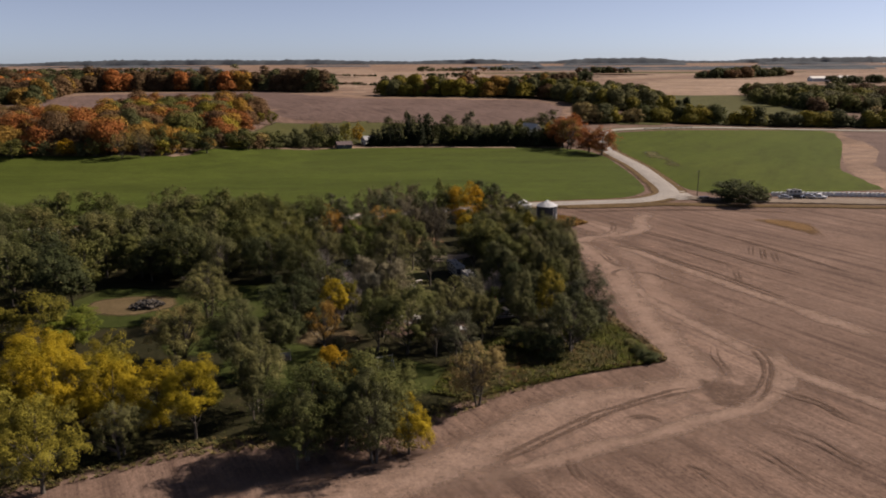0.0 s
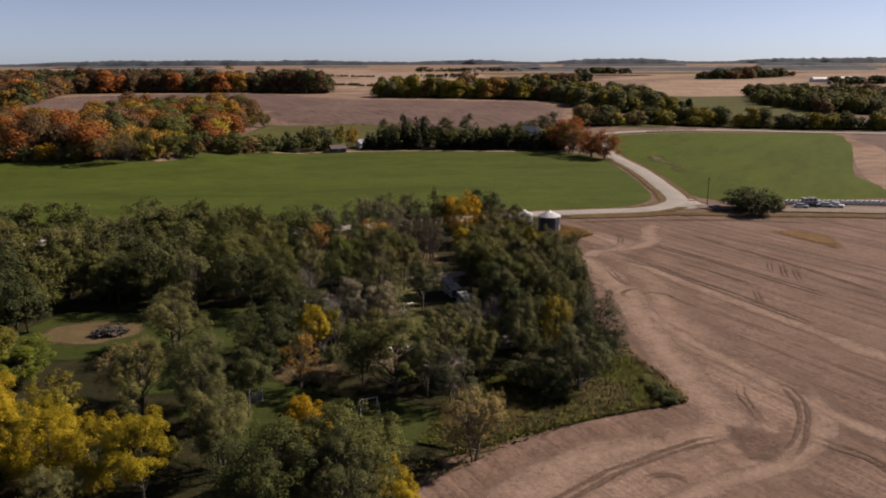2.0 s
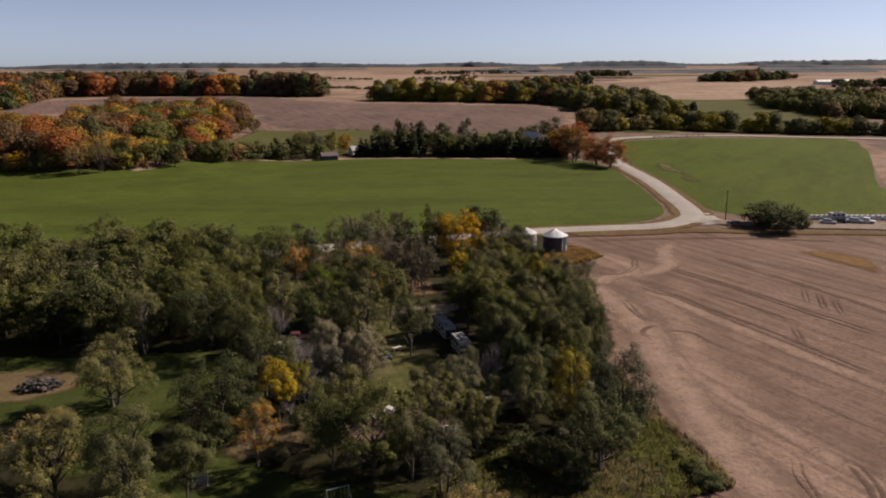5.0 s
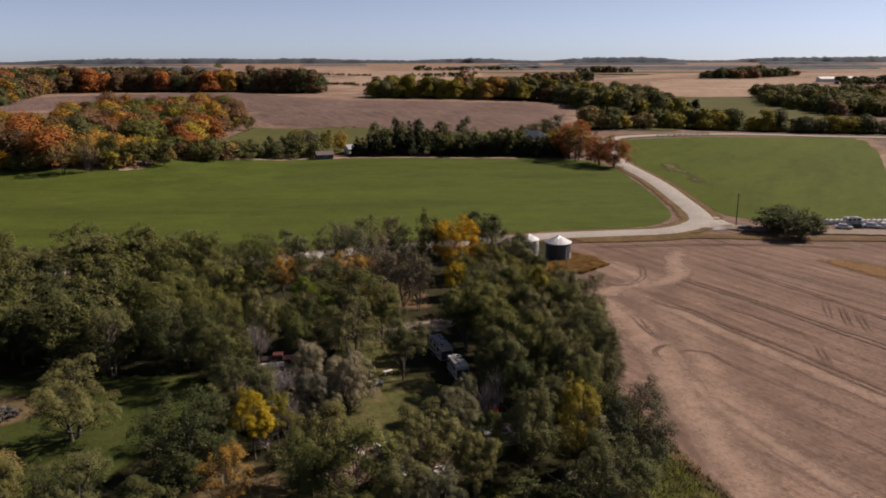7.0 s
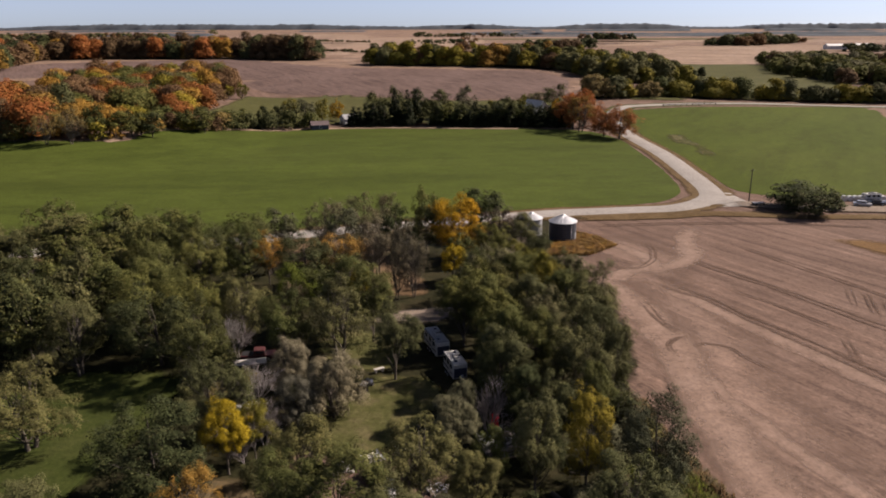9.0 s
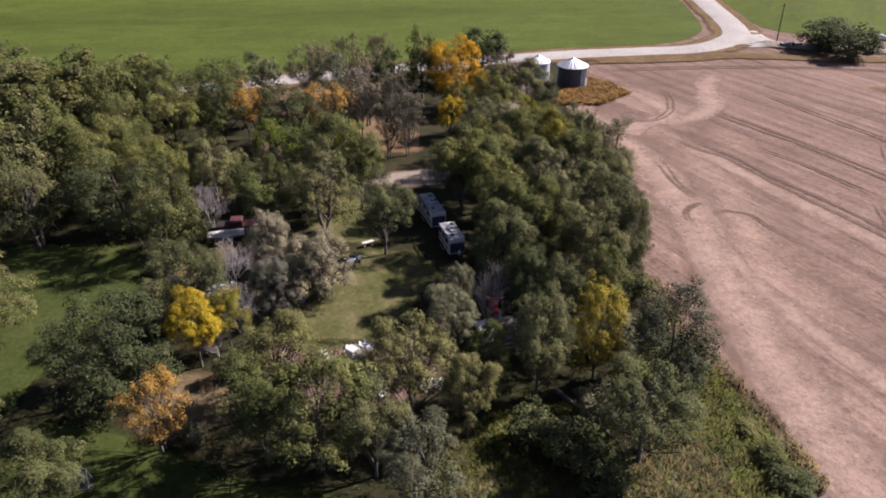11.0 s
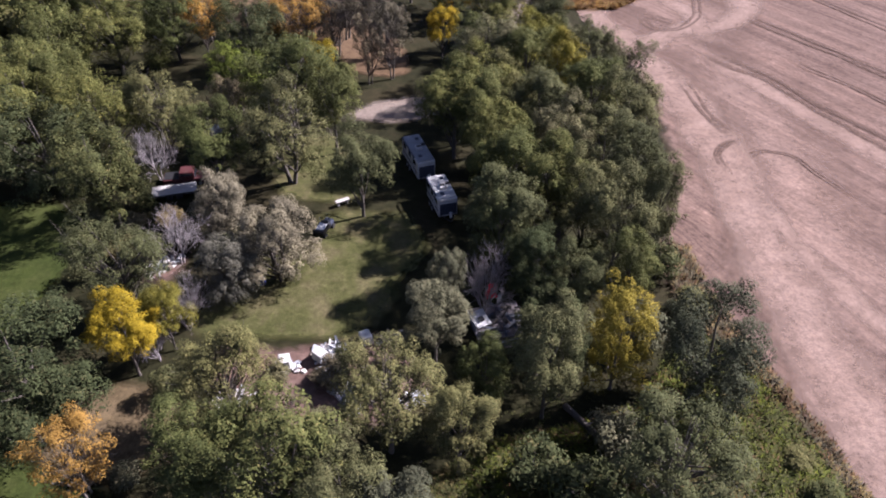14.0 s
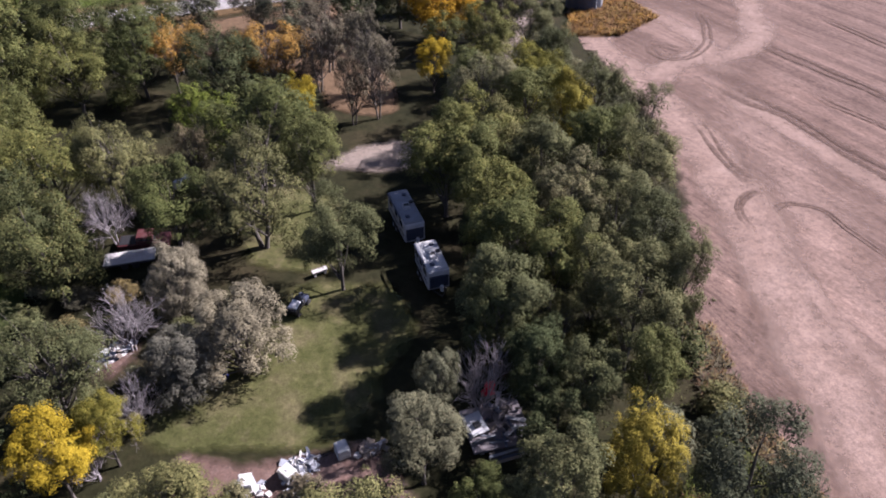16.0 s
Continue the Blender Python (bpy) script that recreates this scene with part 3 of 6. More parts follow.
patch("straw_patch", "orange-tan straw left on the field", DRY_GRASS, [(91, 219), (103, 220.5), (109, 211), (106, 196), (101, 195), (97, 205)], 0.14, 2.0, 3.0, 0.8, feather=6.0)

# ---- trees ----
rng = np.random.default_rng(7)


def tube(verts, faces, path, radii, sides=6):
    base = len(verts)
    for i, p in enumerate(path):
        d = (Vector(path[min(i + 1, len(path) - 1)]) - Vector(path[max(i - 1, 0)])).normalized()
        u = d.orthogonal().normalized()
        w = d.cross(u)
        for k in range(sides):
            a = 2 * math.pi * k / sides
            verts.append(tuple(Vector(p) + (u * math.cos(a) + w * math.sin(a)) * radii[i]))
    for i in range(len(path) - 1):
        for k in range(sides):
            a, b, k2 = base + i * sides, base + (i + 1) * sides, (k + 1) % sides
            faces.append((a + k, a + k2, b + k2, b + k))


def leaves(centres, normals, sizes, gen, stretch=1.0):
    """One small three-cornered leaf spray for each centre."""
    n = len(centres)
    normals = normals / np.linalg.norm(normals, axis=1, keepdims=True)
    t = np.cross(normals, gen.normal(size=(n, 3)))
    t /= np.linalg.norm(t, axis=1, keepdims=True) + 1e-9
    s = np.cross(normals, t)
    h = sizes[:, None] * 0.62
    tri = np.stack([centres - t * h * stretch * 0.8 + s * h * 0.5, centres - t * h * stretch - s * h * 0.5, centres + t * h * stretch * 1.1], axis=1)
    return tri.reshape(-1, 3)


def crown_points(gen, clumps, per_area, leaf_size, squash=0.8, hollow=0.72, rough=0.24):
    """Leaf sprays over a set of clumps (centre, radius)."""
    cs, ns, ss = [], [], []
    for item in clumps:
        c, r = item[:2]
        out = np.array(item[2]) if len(item) > 2 else np.zeros(3)
        n = int(per_area * r * r)
        d = gen.normal(size=(n, 3))
        d /= np.linalg.norm(d, axis=1, keepdims=True)
        d[:, 2] = np.where(d[:, 2] < -0.35, -d[:, 2], d[:, 2])
        rad = r * (hollow + (1.08 - hollow) * gen.random(n) ** 0.7)
        cs.append(np.array(c) + d * rad[:, None] * np.array((1, 1, squash)))
        ns.append(d * 0.8 + out * 0.6 + np.array((0, 0, 0.25)) + gen.normal(size=(n, 3)) * rough)
        ss.append(leaf_size * (0.65 + 0.7 * gen.random(n)))
    return np.concatenate(cs), np.concatenate(ns), np.concatenate(ss)


def soften(me, normals, gen):
    """Leaf sprays shade like the rounded clump that they grow on."""
    nn = normals / np.linalg.norm(normals, axis=1, keepdims=True) + gen.normal(size=normals.shape) * 0.16
    nn /= np.linalg.norm(nn, axis=1, keepdims=True)
    me.polygons.foreach_set("use_smooth", [True] * len(me.polygons))
    me.normals_split_custom_set_from_vertices(np.repeat(nn, 3, axis=0).tolist())


def round_clumps(gen, count, rx, z0, z1, rmin, rmax, taper=0.0):
    """Clump centres inside an egg-shaped crown, gathered towards its skin."""
    out = []
    zc, rz = (z0 + z1) / 2, (z1 - z0) / 2
    lean = gen.normal(size=2) * 0.25
    while len(out) < count:
        d = gen.normal(size=3)
        d /= np.linalg.norm(d)
        k = (0.45 + 0.55 * gen.random() ** 0.5) * (1.2 if gen.random() < 0.13 else 1.0)
        r = rmin + (rmax - rmin) * gen.random()
        wide = rx * (1 - taper * (d[2] * k * 0.5 + 0.5))
        x, y, z = d[0] * k * max(0.2, wide - r * 0.75), d[1] * k * max(0.2, wide - r * 0.75), zc + d[2] * k * (rz - r * 0.6)
        f = (z - z0) / (z1 - z0)
        out.append(((x + lean[0] * f, y + lean[1] * f, z), r))
    return out


def lobed_clumps(gen, count, rx, z0, z1, rmin, rmax, lobes=9, taper=0.0):
    """Clumps gathered on a few upright plumes, with gaps between these, so that the crown has an uneven outline."""
    zc, rz = (z0 + z1) / 2, (z1 - z0) / 2
    limbs = []
    for i in range(lobes):
        z = -0.95 + 1.85 * ((i * 7) % lobes + gen.random()) / lobes
        a = i * 2.4 + gen.normal() * 0.5
        wide = math.sqrt(max(0.05, 1 - z * z)) if z > -0.3 else 0.9
        k = wide * (0.5 + 0.3 * gen.random()) * (1 - taper * (z * 0.5 + 0.5))
        size = rx * (0.35 + 0.18 * gen.random())
        limbs.append((np.array((rx * k * math.cos(a), rx * k * math.sin(a), zc + z * (rz - size * 0.9))), size))
    out = []
    for i in range(count):
        c, size = limbs[i % lobes]
        away = c - np.array((0, 0, zc - rz * 0.5))
        away = away / (np.linalg.norm(away) + 1e-6)
        d = gen.normal(size=3) + away * 0.8 + np.array((0, 0, 0.3))
        d /= np.linalg.norm(d)
        r = rmin + (rmax - rmin) * gen.random() ** 1.3
        p = c + d * np.array((1, 1, 1.35)) * max(0.1, size - r * 0.5) * (0.5 + 0.55 * gen.random())
        out.append(((float(p[0]), float(p[1]), float(max(z0 * 0.4 + r * 0.4, p[2]))), r, d * 0.6 + away * 0.5))
    return out


def mesh_of(name, verts, faces, smooth=False):
    me = bpy.data.meshes.new(name)
    me.from_pydata(verts, [], faces)
    if smooth:
        me.polygons.foreach_set("use_smooth", [True] * len(me.polygons))
    return me


def leaf_mesh(name, clumps, gen, per_area, leaf_size, **given):
    c, nrm, s = crown_points(gen, clumps, per_area, leaf_size, **given)
    q = leaves(c, nrm, s, gen)
    me = bpy.data.meshes.new(name)
    me.from_pydata(q.tolist(), [], np.arange(len(q)).reshape(-1, 3).tolist())
    soften(me, nrm, gen)
    return me


def trunk_mesh(gen, clumps, radius, fork, stems=1, limbs=9, side_twigs=0):
    """Tapered stems with limbs that reach into the clumps."""
    verts, faces = [], []
    top = max(c[0][2] for c in clumps)
    for s in range(stems):
        a = 2 * math.pi * s / max(stems, 1) + gen.random()
        off = 0.0 if stems == 1 else 0.25
        foot = Vector((off * math.cos(a), off * math.sin(a), -0.3))
        head = Vector((off * 5 * math.cos(a), off * 5 * math.sin(a), top * 0.82))
        path = [foot.lerp(head, u) + Vector((gen.normal() * 0.09, gen.normal() * 0.09, 0)) * (u > 0) for u in (0, 0.06, 0.3, 0.55, 0.8, 1)]
        tube(verts, faces, path, [radius * 1.5, radius, radius * 0.8, radius * 0.55, radius * 0.3, radius * 0.08], 8)
        order = gen.permutation(len(clumps))[:limbs]
        for k in order:
            c = Vector(clumps[k][0])
            u = max(fork / top, min(0.7, c.z / top - 0.28))
            start = path[0].lerp(head, u)
            mid = start.lerp(c, 0.5) + Vector((gen.normal() * 0.15, gen.normal() * 0.15, -0.15))
            r0 = radius * (0.5 - 0.3 * u)
            tube(verts, faces, [start, mid, c], [r0, r0 * 0.65, r0 * 0.2], 5)
            for _ in range(side_twigs):
                e = c + Vector(gen.normal(size=3).tolist()) * 0.7
                tube(verts, faces, [mid.lerp(c, 0.4), e], [r0 * 0.3, 0.01], 3)
    return mesh_of("trunk", verts, faces, True)


def bare_mesh(gen, stems=3, levels=4):
    """A leafless tree: limbs that fork into fine twigs."""
    verts, faces = [], []

    def grow(p, d, length, r, level):
        q = p + d * length
        m = p.lerp(q, 0.5) + Vector(gen.normal(size=3).tolist()) * length * 0.06
        tube(verts, faces, [p, m, q], [r, r * 0.8, r * 0.55], 5 if level < 2 else 3)
        if level == levels:
            return
        for _ in range(4 if level else 5):
            e = (d + Vector(gen.normal(size=3).tolist()) * 0.48 + Vector((0, 0, 0.12))).normalized()
            grow(p.lerp(q, 0.35 + 0.65 * gen.random()), e, length * (0.55 + 0.25 * gen.random()), max(0.012, r * 0.5), level + 1)

    for s in range(stems):
        a = 2 * math.pi * s / stems + gen.random()
        grow(Vector((0.15 * math.cos(a), 0.15 * math.sin(a), -0.2)), Vector((math.cos(a) * 0.3, math.sin(a) * 0.3, 1)).normalized(), 3.4, 0.13, 0)
    return mesh_of("branches", verts, faces, True)


def spruce_mesh(gen):
    """A cone of drooping sprays, ten metres tall."""
    clumps = []
    for i in range(16):
        f = i / 16
        for k in range(max(1, int(7 * (1 - f)))):
            a = gen.random() * 6.28
            rr = 2.3 * (1 - f) * (0.6 + 0.4 * gen.random())
            clumps.append(((rr * math.cos(a), rr * math.sin(a), 0.8 + f * 9.0), 0.55 + 0.45 * (1 - f)))
    return clumps


# shapes are ten metres tall and eight across; each has a few variants
SHAPES = {}
for key, count, (rx, z0, z1), (rmin, rmax), area, size, stems, limbs, tallness in (
        ("round", 150, (4.3, 1.3, 9.9), (0.3, 0.8), 330, 0.138, 1, 14, 1.1),
        ("open", 140, (4.3, 1.7, 9.9), (0.28, 0.75), 350, 0.132, 2, 18, 1.1),
        ("full", 150, (4.3, 0.8, 9.9), (0.35, 0.9), 300, 0.145, 1, 10, 1.1),
        ("column", 150, (4.1, 0.3, 9.9), (0.35, 0.85), 310, 0.145, 1, 12, 1.3),
        ("tall", 105, (4.2, 4.6, 15.8), (0.4, 0.95), 270, 0.16, 1, 12, 1.6),
        ("low", 150, (4.3, 0.2, 10.0), (0.4, 0.9), 280, 0.155, 3, 8, 1.0),
        ("thin", 100, (4.1, 2.6, 10.1), (0.3, 0.75), 190, 0.16, 2, 30, 1.0),
        ("mass", 110, (4.2, 1.2, 9.9), (0.4, 0.95), 95, 0.27, 1, 8, 1.1),
        ("bush", 44, (4.2, 0.0, 10.0), (0.8, 1.8), 32, 0.44, 3, 6, 1.0)):
    SHAPES[key] = []
    for _ in range(3):
        gen = np.random.default_rng(int(rng.integers(1 << 30)))
        lobed = {"round": 12, "open": 11, "full": 14, "mass": 12, "low": 16, "thin": 11, "tall": 12, "column": 16}.get(key)
        clumps = lobed_clumps(gen, int(count * 0.8), rx, z0, z1, rmin, rmax, lobed, 0.25) + round_clumps(gen, int(count * (0.8 if key == "tall" else 0.55)), rx * 0.92, z0, z1 * 0.95, rmin, rmax, 0.15) if lobed else round_clumps(gen, count, rx, z0, z1, rmin, rmax, 0.35 if key == "column" else 0.15)
        if key not in ("low", "thin", "bush", "tall"):
            clumps = [((c[0][0], c[0][1], c[0][2] * tallness), *c[1:]) for c in clumps]
        made = (trunk_mesh(gen, clumps, 0.2 if key != "thin" else 0.14, 2.0 if key != "low" else 0.6, stems, limbs, 2 if key == "thin" else 1),
                leaf_mesh("crown", clumps, gen, area, size, hollow=0.66, rough=0.2, squash={"bush": 0.9, "open": 1.25}.get(key, 1.15)))
        for me in made:
            me.transform(Matrix.Diagonal((1, 1, 1 / tallness, 1)))
        SHAPES[key].append(made)
BARE = [bare_mesh(np.random.default_rng(s)) for s in (3, 4)]

KINDS = {  # shape, foliage, label
    "green": ("round", "green", "leafy green elm with a dense rounded crown"),
    "dark": ("full", "dark", "dark green broadleaf tree with a full crown"),
    "olive": ("open", "olive", "olive-green tree with a loose open crown"),
    "grey": ("open", "grey", "grey-green willow-like tree with fine foliage"),
    "silver": ("low", "silver", "silvery grey Russian olive with branches low to the grass"),
    "oak": ("full", "dusk", "broad dark grey-green tree standing at the field corner"),
    "lime": ("round", "lime", "yellow-green tree turning in autumn"),
    "yellow": ("full", "yellow", "bright yellow autumn tree with a full crown"),
    "gold": ("full", "gold", "golden orange autumn tree above its neighbours"),
    "fresh": ("round", "fresh", "bright green tree with a full low crown"),
    "poplar": ("column", "mustard", "tall yellow poplar-shaped tree at the grove edge"),
    "orange": ("thin", "orange", "small orange autumn tree with thinning leaves"),
    "tan": ("thin", "tan", "tan half-bare tree losing its leaves"),
    "taupe": ("thin", "taupe", "brown-grey tree with withered leaves"),
    "plum": ("open", "plum", "dark purplish-brown tree with sparse leaves"),
    "hedge": ("bush", "dark", "dark green roundish bush beside the dirt track"),
    "brown": ("round", "brown", "russet-brown autumn tree on the hillside"),
    "rust": ("full", "rust", "rust-red autumn tree with a full crown"),
}
protos = {}


def tree(kind, x, y, h, w):
    """A tree of that kind, h metres tall and w across, standing at x, y."""
    pick = int(rng.integers(2 if kind == "bare" else 3))
    small = h < 5 and kind not in ("bare", "gold", "hedge")
    coarse = not small and (x < -48 or y > 204) and kind not in ("yellow", "gold", "rust", "hedge") and KINDS.get(kind, ("",))[0] in ("round", "open", "full")
    slim = not small and h > 1.45 * w and y < 236 and KINDS.get(kind, ("",))[0] in ("round", "open", "full")
    key = (kind, pick, small, coarse, slim)
    if key not in protos:
        root = new("tree")
        if kind == "bare":
            tagged(root, "leafless grey tree with many fine twigs", "tree", "grove trees")
            part_ob = new("branch_frame", BARE[pick])
            part_ob.parent = root
            if not BARE[pick].materials:
                BARE[pick].materials.append(BARK_GREY)
        else:
            shape, hue, label = KINDS[kind]
            if coarse:
                shape = "mass"
            elif slim:
                shape = "tall"
            if small:
                shape, label = "bush", "low scrubby " + {"grey": "grey-green", "lime": "yellow-green", "dark": "dark green", "tan": "tan withered", "taupe": "brown-grey"}.get(hue, hue + "-leaved") + " bush in the undergrowth"
                root.name = "bush"
            tagged(root, label, "bush" if kind == "hedge" or small else "tree", "grove bushes" if small else "grove trees")
            trunk_me, crown_me = SHAPES[shape][pick]
            for nm, me, mat in (("trunk", trunk_me, BARK), ("crown", crown_me, LEAF[hue])):
                o = new(nm, me)
                o.parent = root
                if not me.materials:
                    me.materials.append(None)
                o.material_slots[0].link = "OBJECT"
                o.material_slots[0].material = mat
        protos[key] = root
        out = root
        out.matrix_basis = Matrix()
    else:
        out = copy_thing(protos[key], Matrix())
    if coarse:
        h, w = h * (0.8 + 0.36 * float(rng.random())), w * (0.86 + 0.3 * float(rng.random()))
    out.matrix_basis = pose(x, y, land(x, y), rz=float(rng.random() * 360)) @ Matrix.Diagonal((w / 8.0, w / 8.0, h / 10.0, 1))
    return out


tree("green", -39.8, 181.6, 12.7, 10.3)
tree("green", -33.0, 186.0, 12.7, 10.4)
tree("green", -51.5, 187.5, 12.7, 8.3)
tree("green", -46.3, 194.5, 12.7, 8.5)
tree("fresh", -20.2, 168.6, 9.6, 7.6)
tree("green", -12.1, 162.6, 12.7, 12.6)
tree("taupe", -19.4, 161.1, 9.0, 5.5)
tree("olive", -11.0, 151.2, 12.2, 10.0)
tree("green", -6.8, 157.5, 12.7, 7.2)
tree("olive", -2.8, 145.0, 11.4, 7.0)
tree("green", -18.3, 149.6, 11.5, 7.4)
tree("olive", -25.6, 157.3, 11.5, 9.0)
tree("green", -31.5, 155.8, 11.8, 10.0)
tree("dark", -29.0, 145.8, 12.7, 9.3)
tree("bare", -25.8, 152.7, 9.4, 6.0)
tree("dark", -21.3, 182.8, 12.7, 9.9)
tree("orange", -29.0, 187.3, 10.2, 7.0)
tree("orange", -15.2, 186.6, 10.2, 10.4)
tree("orange", -19.2, 188.1, 9.0, 5.3)
tree("yellow", -11.3, 179.3, 6.7, 4.9)
tree("taupe", -4.4, 177.0, 9.5, 5.4)
tree("taupe", -1.6, 178.6, 11.5, 6.5)
tree("yellow", 5.4, 186.4, 8.4, 5.0)
tree("taupe", -10.0, 186.9, 10.8, 7.7)
tree("taupe", -3.2, 185.9, 12.0, 7.5)
tree("olive", -22.4, 131.2, 10.6, 8.4)
tree("silver", -13.8, 133.4, 7.0, 5.8)
tree("silver", -9.7, 135.6, 8.8, 7.6)
tree("silver", -16.4, 142.2, 7.5, 5.7)
tree("bare", -19.5, 138.0, 8.4, 5.9)
tree("olive", -46.6, 148.6, 11.6, 9.6)
tree("dark", 32.3, 110.0, 1.8, 4.0)
tree("dark", 31.6, 113.0, 1.5, 3.2)
tree("olive", 31.0, 116.2, 1.2, 2.6)
tree("olive", 20.6, 112.9, 10.3, 9.4)
tree("dark", 14.6, 112.6, 4.8, 5.6)
tree("dark", 16.9, 109.8, 4.2, 5.0)
tree("dark", 11.6, 114.4, 4.6, 4.6)
tree("grey", 17.6, 117.0, 4.4, 4.6)
tree("dark", 10.1, 135.0, 11.5, 5.5)
tree("dark", 12.9, 131.1, 10.2, 5.3)
tree("olive", 16.3, 129.3, 10.2, 5.2)
tree("oak", 25.3, 122.4, 12.4, 8.8)
tree("poplar", 18.4, 122.8, 11.8, 5.6)
tree("lime", 19.6, 166.5, 12.7, 5.6)
tree("green", 15.4, 167.1, 12.7, 8.7)
tree("grey", 11.2, 169.9, 12.7, 9.3)
tree("green", 6.6, 156.5, 12.7, 8.7)
tree("olive", 11.7, 157.9, 12.7, 7.9)
tree("olive", 15.8, 155.1, 12.7, 8.0)
tree("green", 21.8, 158.3, 12.7, 8.3)
tree("olive", 25.1, 155.0, 12.7, 8.0)
tree("grey", 17.6, 148.7, 12.7, 6.9)
tree("olive", 21.3, 147.1, 12.7, 7.3)
tree("olive", 23.4, 143.0, 12.7, 7.0)
tree("olive", 24.6, 137.7, 12.7, 5.0)
tree("green", 12.0, 142.7, 12.7, 7.4)
tree("green", 15.3, 141.5, 12.7, 7.2)
tree("olive", 18.4, 139.1, 12.7, 6.5)
tree("olive", 20.7, 135.8, 12.7, 6.7)
tree("green", 20.4, 129.5, 11.5, 4.7)
tree("bare", 8.6, 130.7, 10.8, 5.8)
tree("grey", 4.6, 125.3, 9.0, 5.7)
tree("grey", 5.6, 129.7, 9.0, 3.5)
tree("olive", 12.7, 120.0, 12.2, 6.3)
tree("green", 8.3, 120.1, 9.0, 4.3)
tree("olive", -10.6, 118.8, 10, 8.6)

tree("dark", -25.8, 120.6, 12.0, 11.6)
tree("yellow", -19.4, 124.4, 9, 5.4)
tree("lime", -17.2, 127.0, 7.6, 4.4)
tree("green", -40.7, 157.5, 12.2, 11.1)
tree("green", -67.4, 190.9, 12.0, 9.8)
tree("green", -60.4, 193.9, 12.7, 9.8)
tree("olive", -61.7, 197.9, 12.0, 10.9)
tree("olive", -53.7, 201.0, 12.7, 11.4)
tree("green", -59.5, 167.6, 12.0, 8.6)
tree("green", -53.6, 170.5, 12.7, 8.6)
tree("green", -50.0, 164.6, 12.0, 8.9)
tree("green", -43.6, 169.8, 12.7, 8.9)
tree("green", -39.0, 162.8, 12.0, 8.0)

tree("dark", -36.4, 150.8, 12.7, 11.5)
tree("orange", -30.2, 193.8, 7.7, 9.3)
tree("taupe", -21.4, 206.0, 12.7, 10.2)
tree("taupe", -14.4, 210.8, 12.7, 10.3)
tree("dark", -6.4, 205.7, 12.7, 8.9)
tree("dark", -0.0, 210.6, 12.7, 9.0)
tree("gold", 7.0, 205.5, 15.2, 12.6)
tree("dark", 12.5, 221.4, 12.7, 10.9)
tree("green", 13.1, 190.8, 12.7, 7.9)
tree("olive", 19.0, 195.4, 12.7, 7.9)
tree("green", 10.6, 177.0, 10.2, 9.0)
tree("taupe", -9.1, 193.9, 11.5, 10.5)
tree("olive", -43.4, 130.0, 10.4, 11.4)
tree("olive", -40.1, 106.5, 10.9, 9.6)
tree("olive", -32.8, 108.4, 11.0, 8.4)
tree("yellow", -31.6, 85.4, 11.4, 7.8)
tree("yellow", -37.2, 88.2, 10.4, 8.2)
tree("yellow", -43.2, 89.0, 10.8, 9.0)
tree("yellow", -47.5, 94.5, 9.8, 8.4)
tree("yellow", -52.0, 91.0, 11.8, 9.0)
tree("yellow", -57.5, 95.5, 10.4, 9.4)
tree("lime", -44.8, 73.6, 11.4, 9.6)
tree("lime", -51.0, 79.5, 11.4, 9.2)
tree("olive", -39.2, 81.0, 7.5, 7.0)
tree("lime", -74.6, 116.9, 8.4, 8.0)
tree("lime", -67.6, 118.4, 8.6, 8.0)
tree("fresh", -62.3, 116.7, 5.6, 8.2)
tree("fresh", -64.5, 124.6, 6.0, 6.0)
tree("lime", -48.8, 101.7, 7.6, 7.4)
tree("green", -16.6, 80.4, 12.7, 11.2)
tree("green", -8.6, 84.1, 12.7, 11.3)
tree("olive", -25.3, 92.6, 11.5, 8.5)
tree("tan", -42.9, 110.7, 9.0, 9.1)
tree("olive", -88.6, 186.6, 12.0, 10.2)
tree("olive", -81.4, 189.6, 12.7, 10.2)
tree("olive", -83.2, 196.9, 12.0, 11.7)
tree("olive", -74.8, 199.9, 12.7, 11.7)
tree("olive", -68.2, 191.1, 12.0, 12.2)
tree("olive", -59.4, 194.1, 12.7, 12.7)
tree("green", -59.9, 196.1, 12.0, 12.1)
tree("green", -51.3, 199.2, 12.7, 12.1)
tree("dark", -44.6, 195.9, 12.7, 11.1)
tree("dark", -37.4, 200.6, 12.7, 11.2)
tree("green", -74.7, 157.8, 12.0, 9.1)
tree("green", -68.3, 160.7, 12.7, 9.1)
tree("green", -66.6, 157.2, 12.0, 9.0)
tree("green", -60.0, 160.1, 12.7, 9.4)
tree("olive", -58.9, 160.0, 12.0, 9.6)
tree("olive", -52.3, 162.9, 12.7, 9.6)
tree("green", -41.1, 164.4, 12.0, 9.8)

tree("dark", -63.6, 155.0, 12.0, 8.6)
tree("dark", -57.4, 156.0, 12.7, 8.9)
tree("dark", -54.5, 152.5, 12.7, 9.1)
tree("olive", -117.7, 197.1, 12.7, 11.8)
tree("olive", -111.1, 202.5, 12.7, 11.9)
tree("green", -102.3, 192.9, 12.7, 12.6)
tree("green", -94.6, 198.2, 12.7, 12.7)
tree("dark", -85.0, 139.0, 12.7, 10.0)
tree("dark", -79.1, 143.3, 12.7, 10.1)
tree("dark", -73.8, 136.2, 12.0, 9.9)
tree("dark", -73.0, 138.5, 11.0, 7.5)
tree("olive", -88.0, 165.2, 12.0, 10.0)
tree("olive", -80.9, 168.1, 12.7, 10.0)
tree("gold", -170.1, 335.5, 9.0, 9.5)
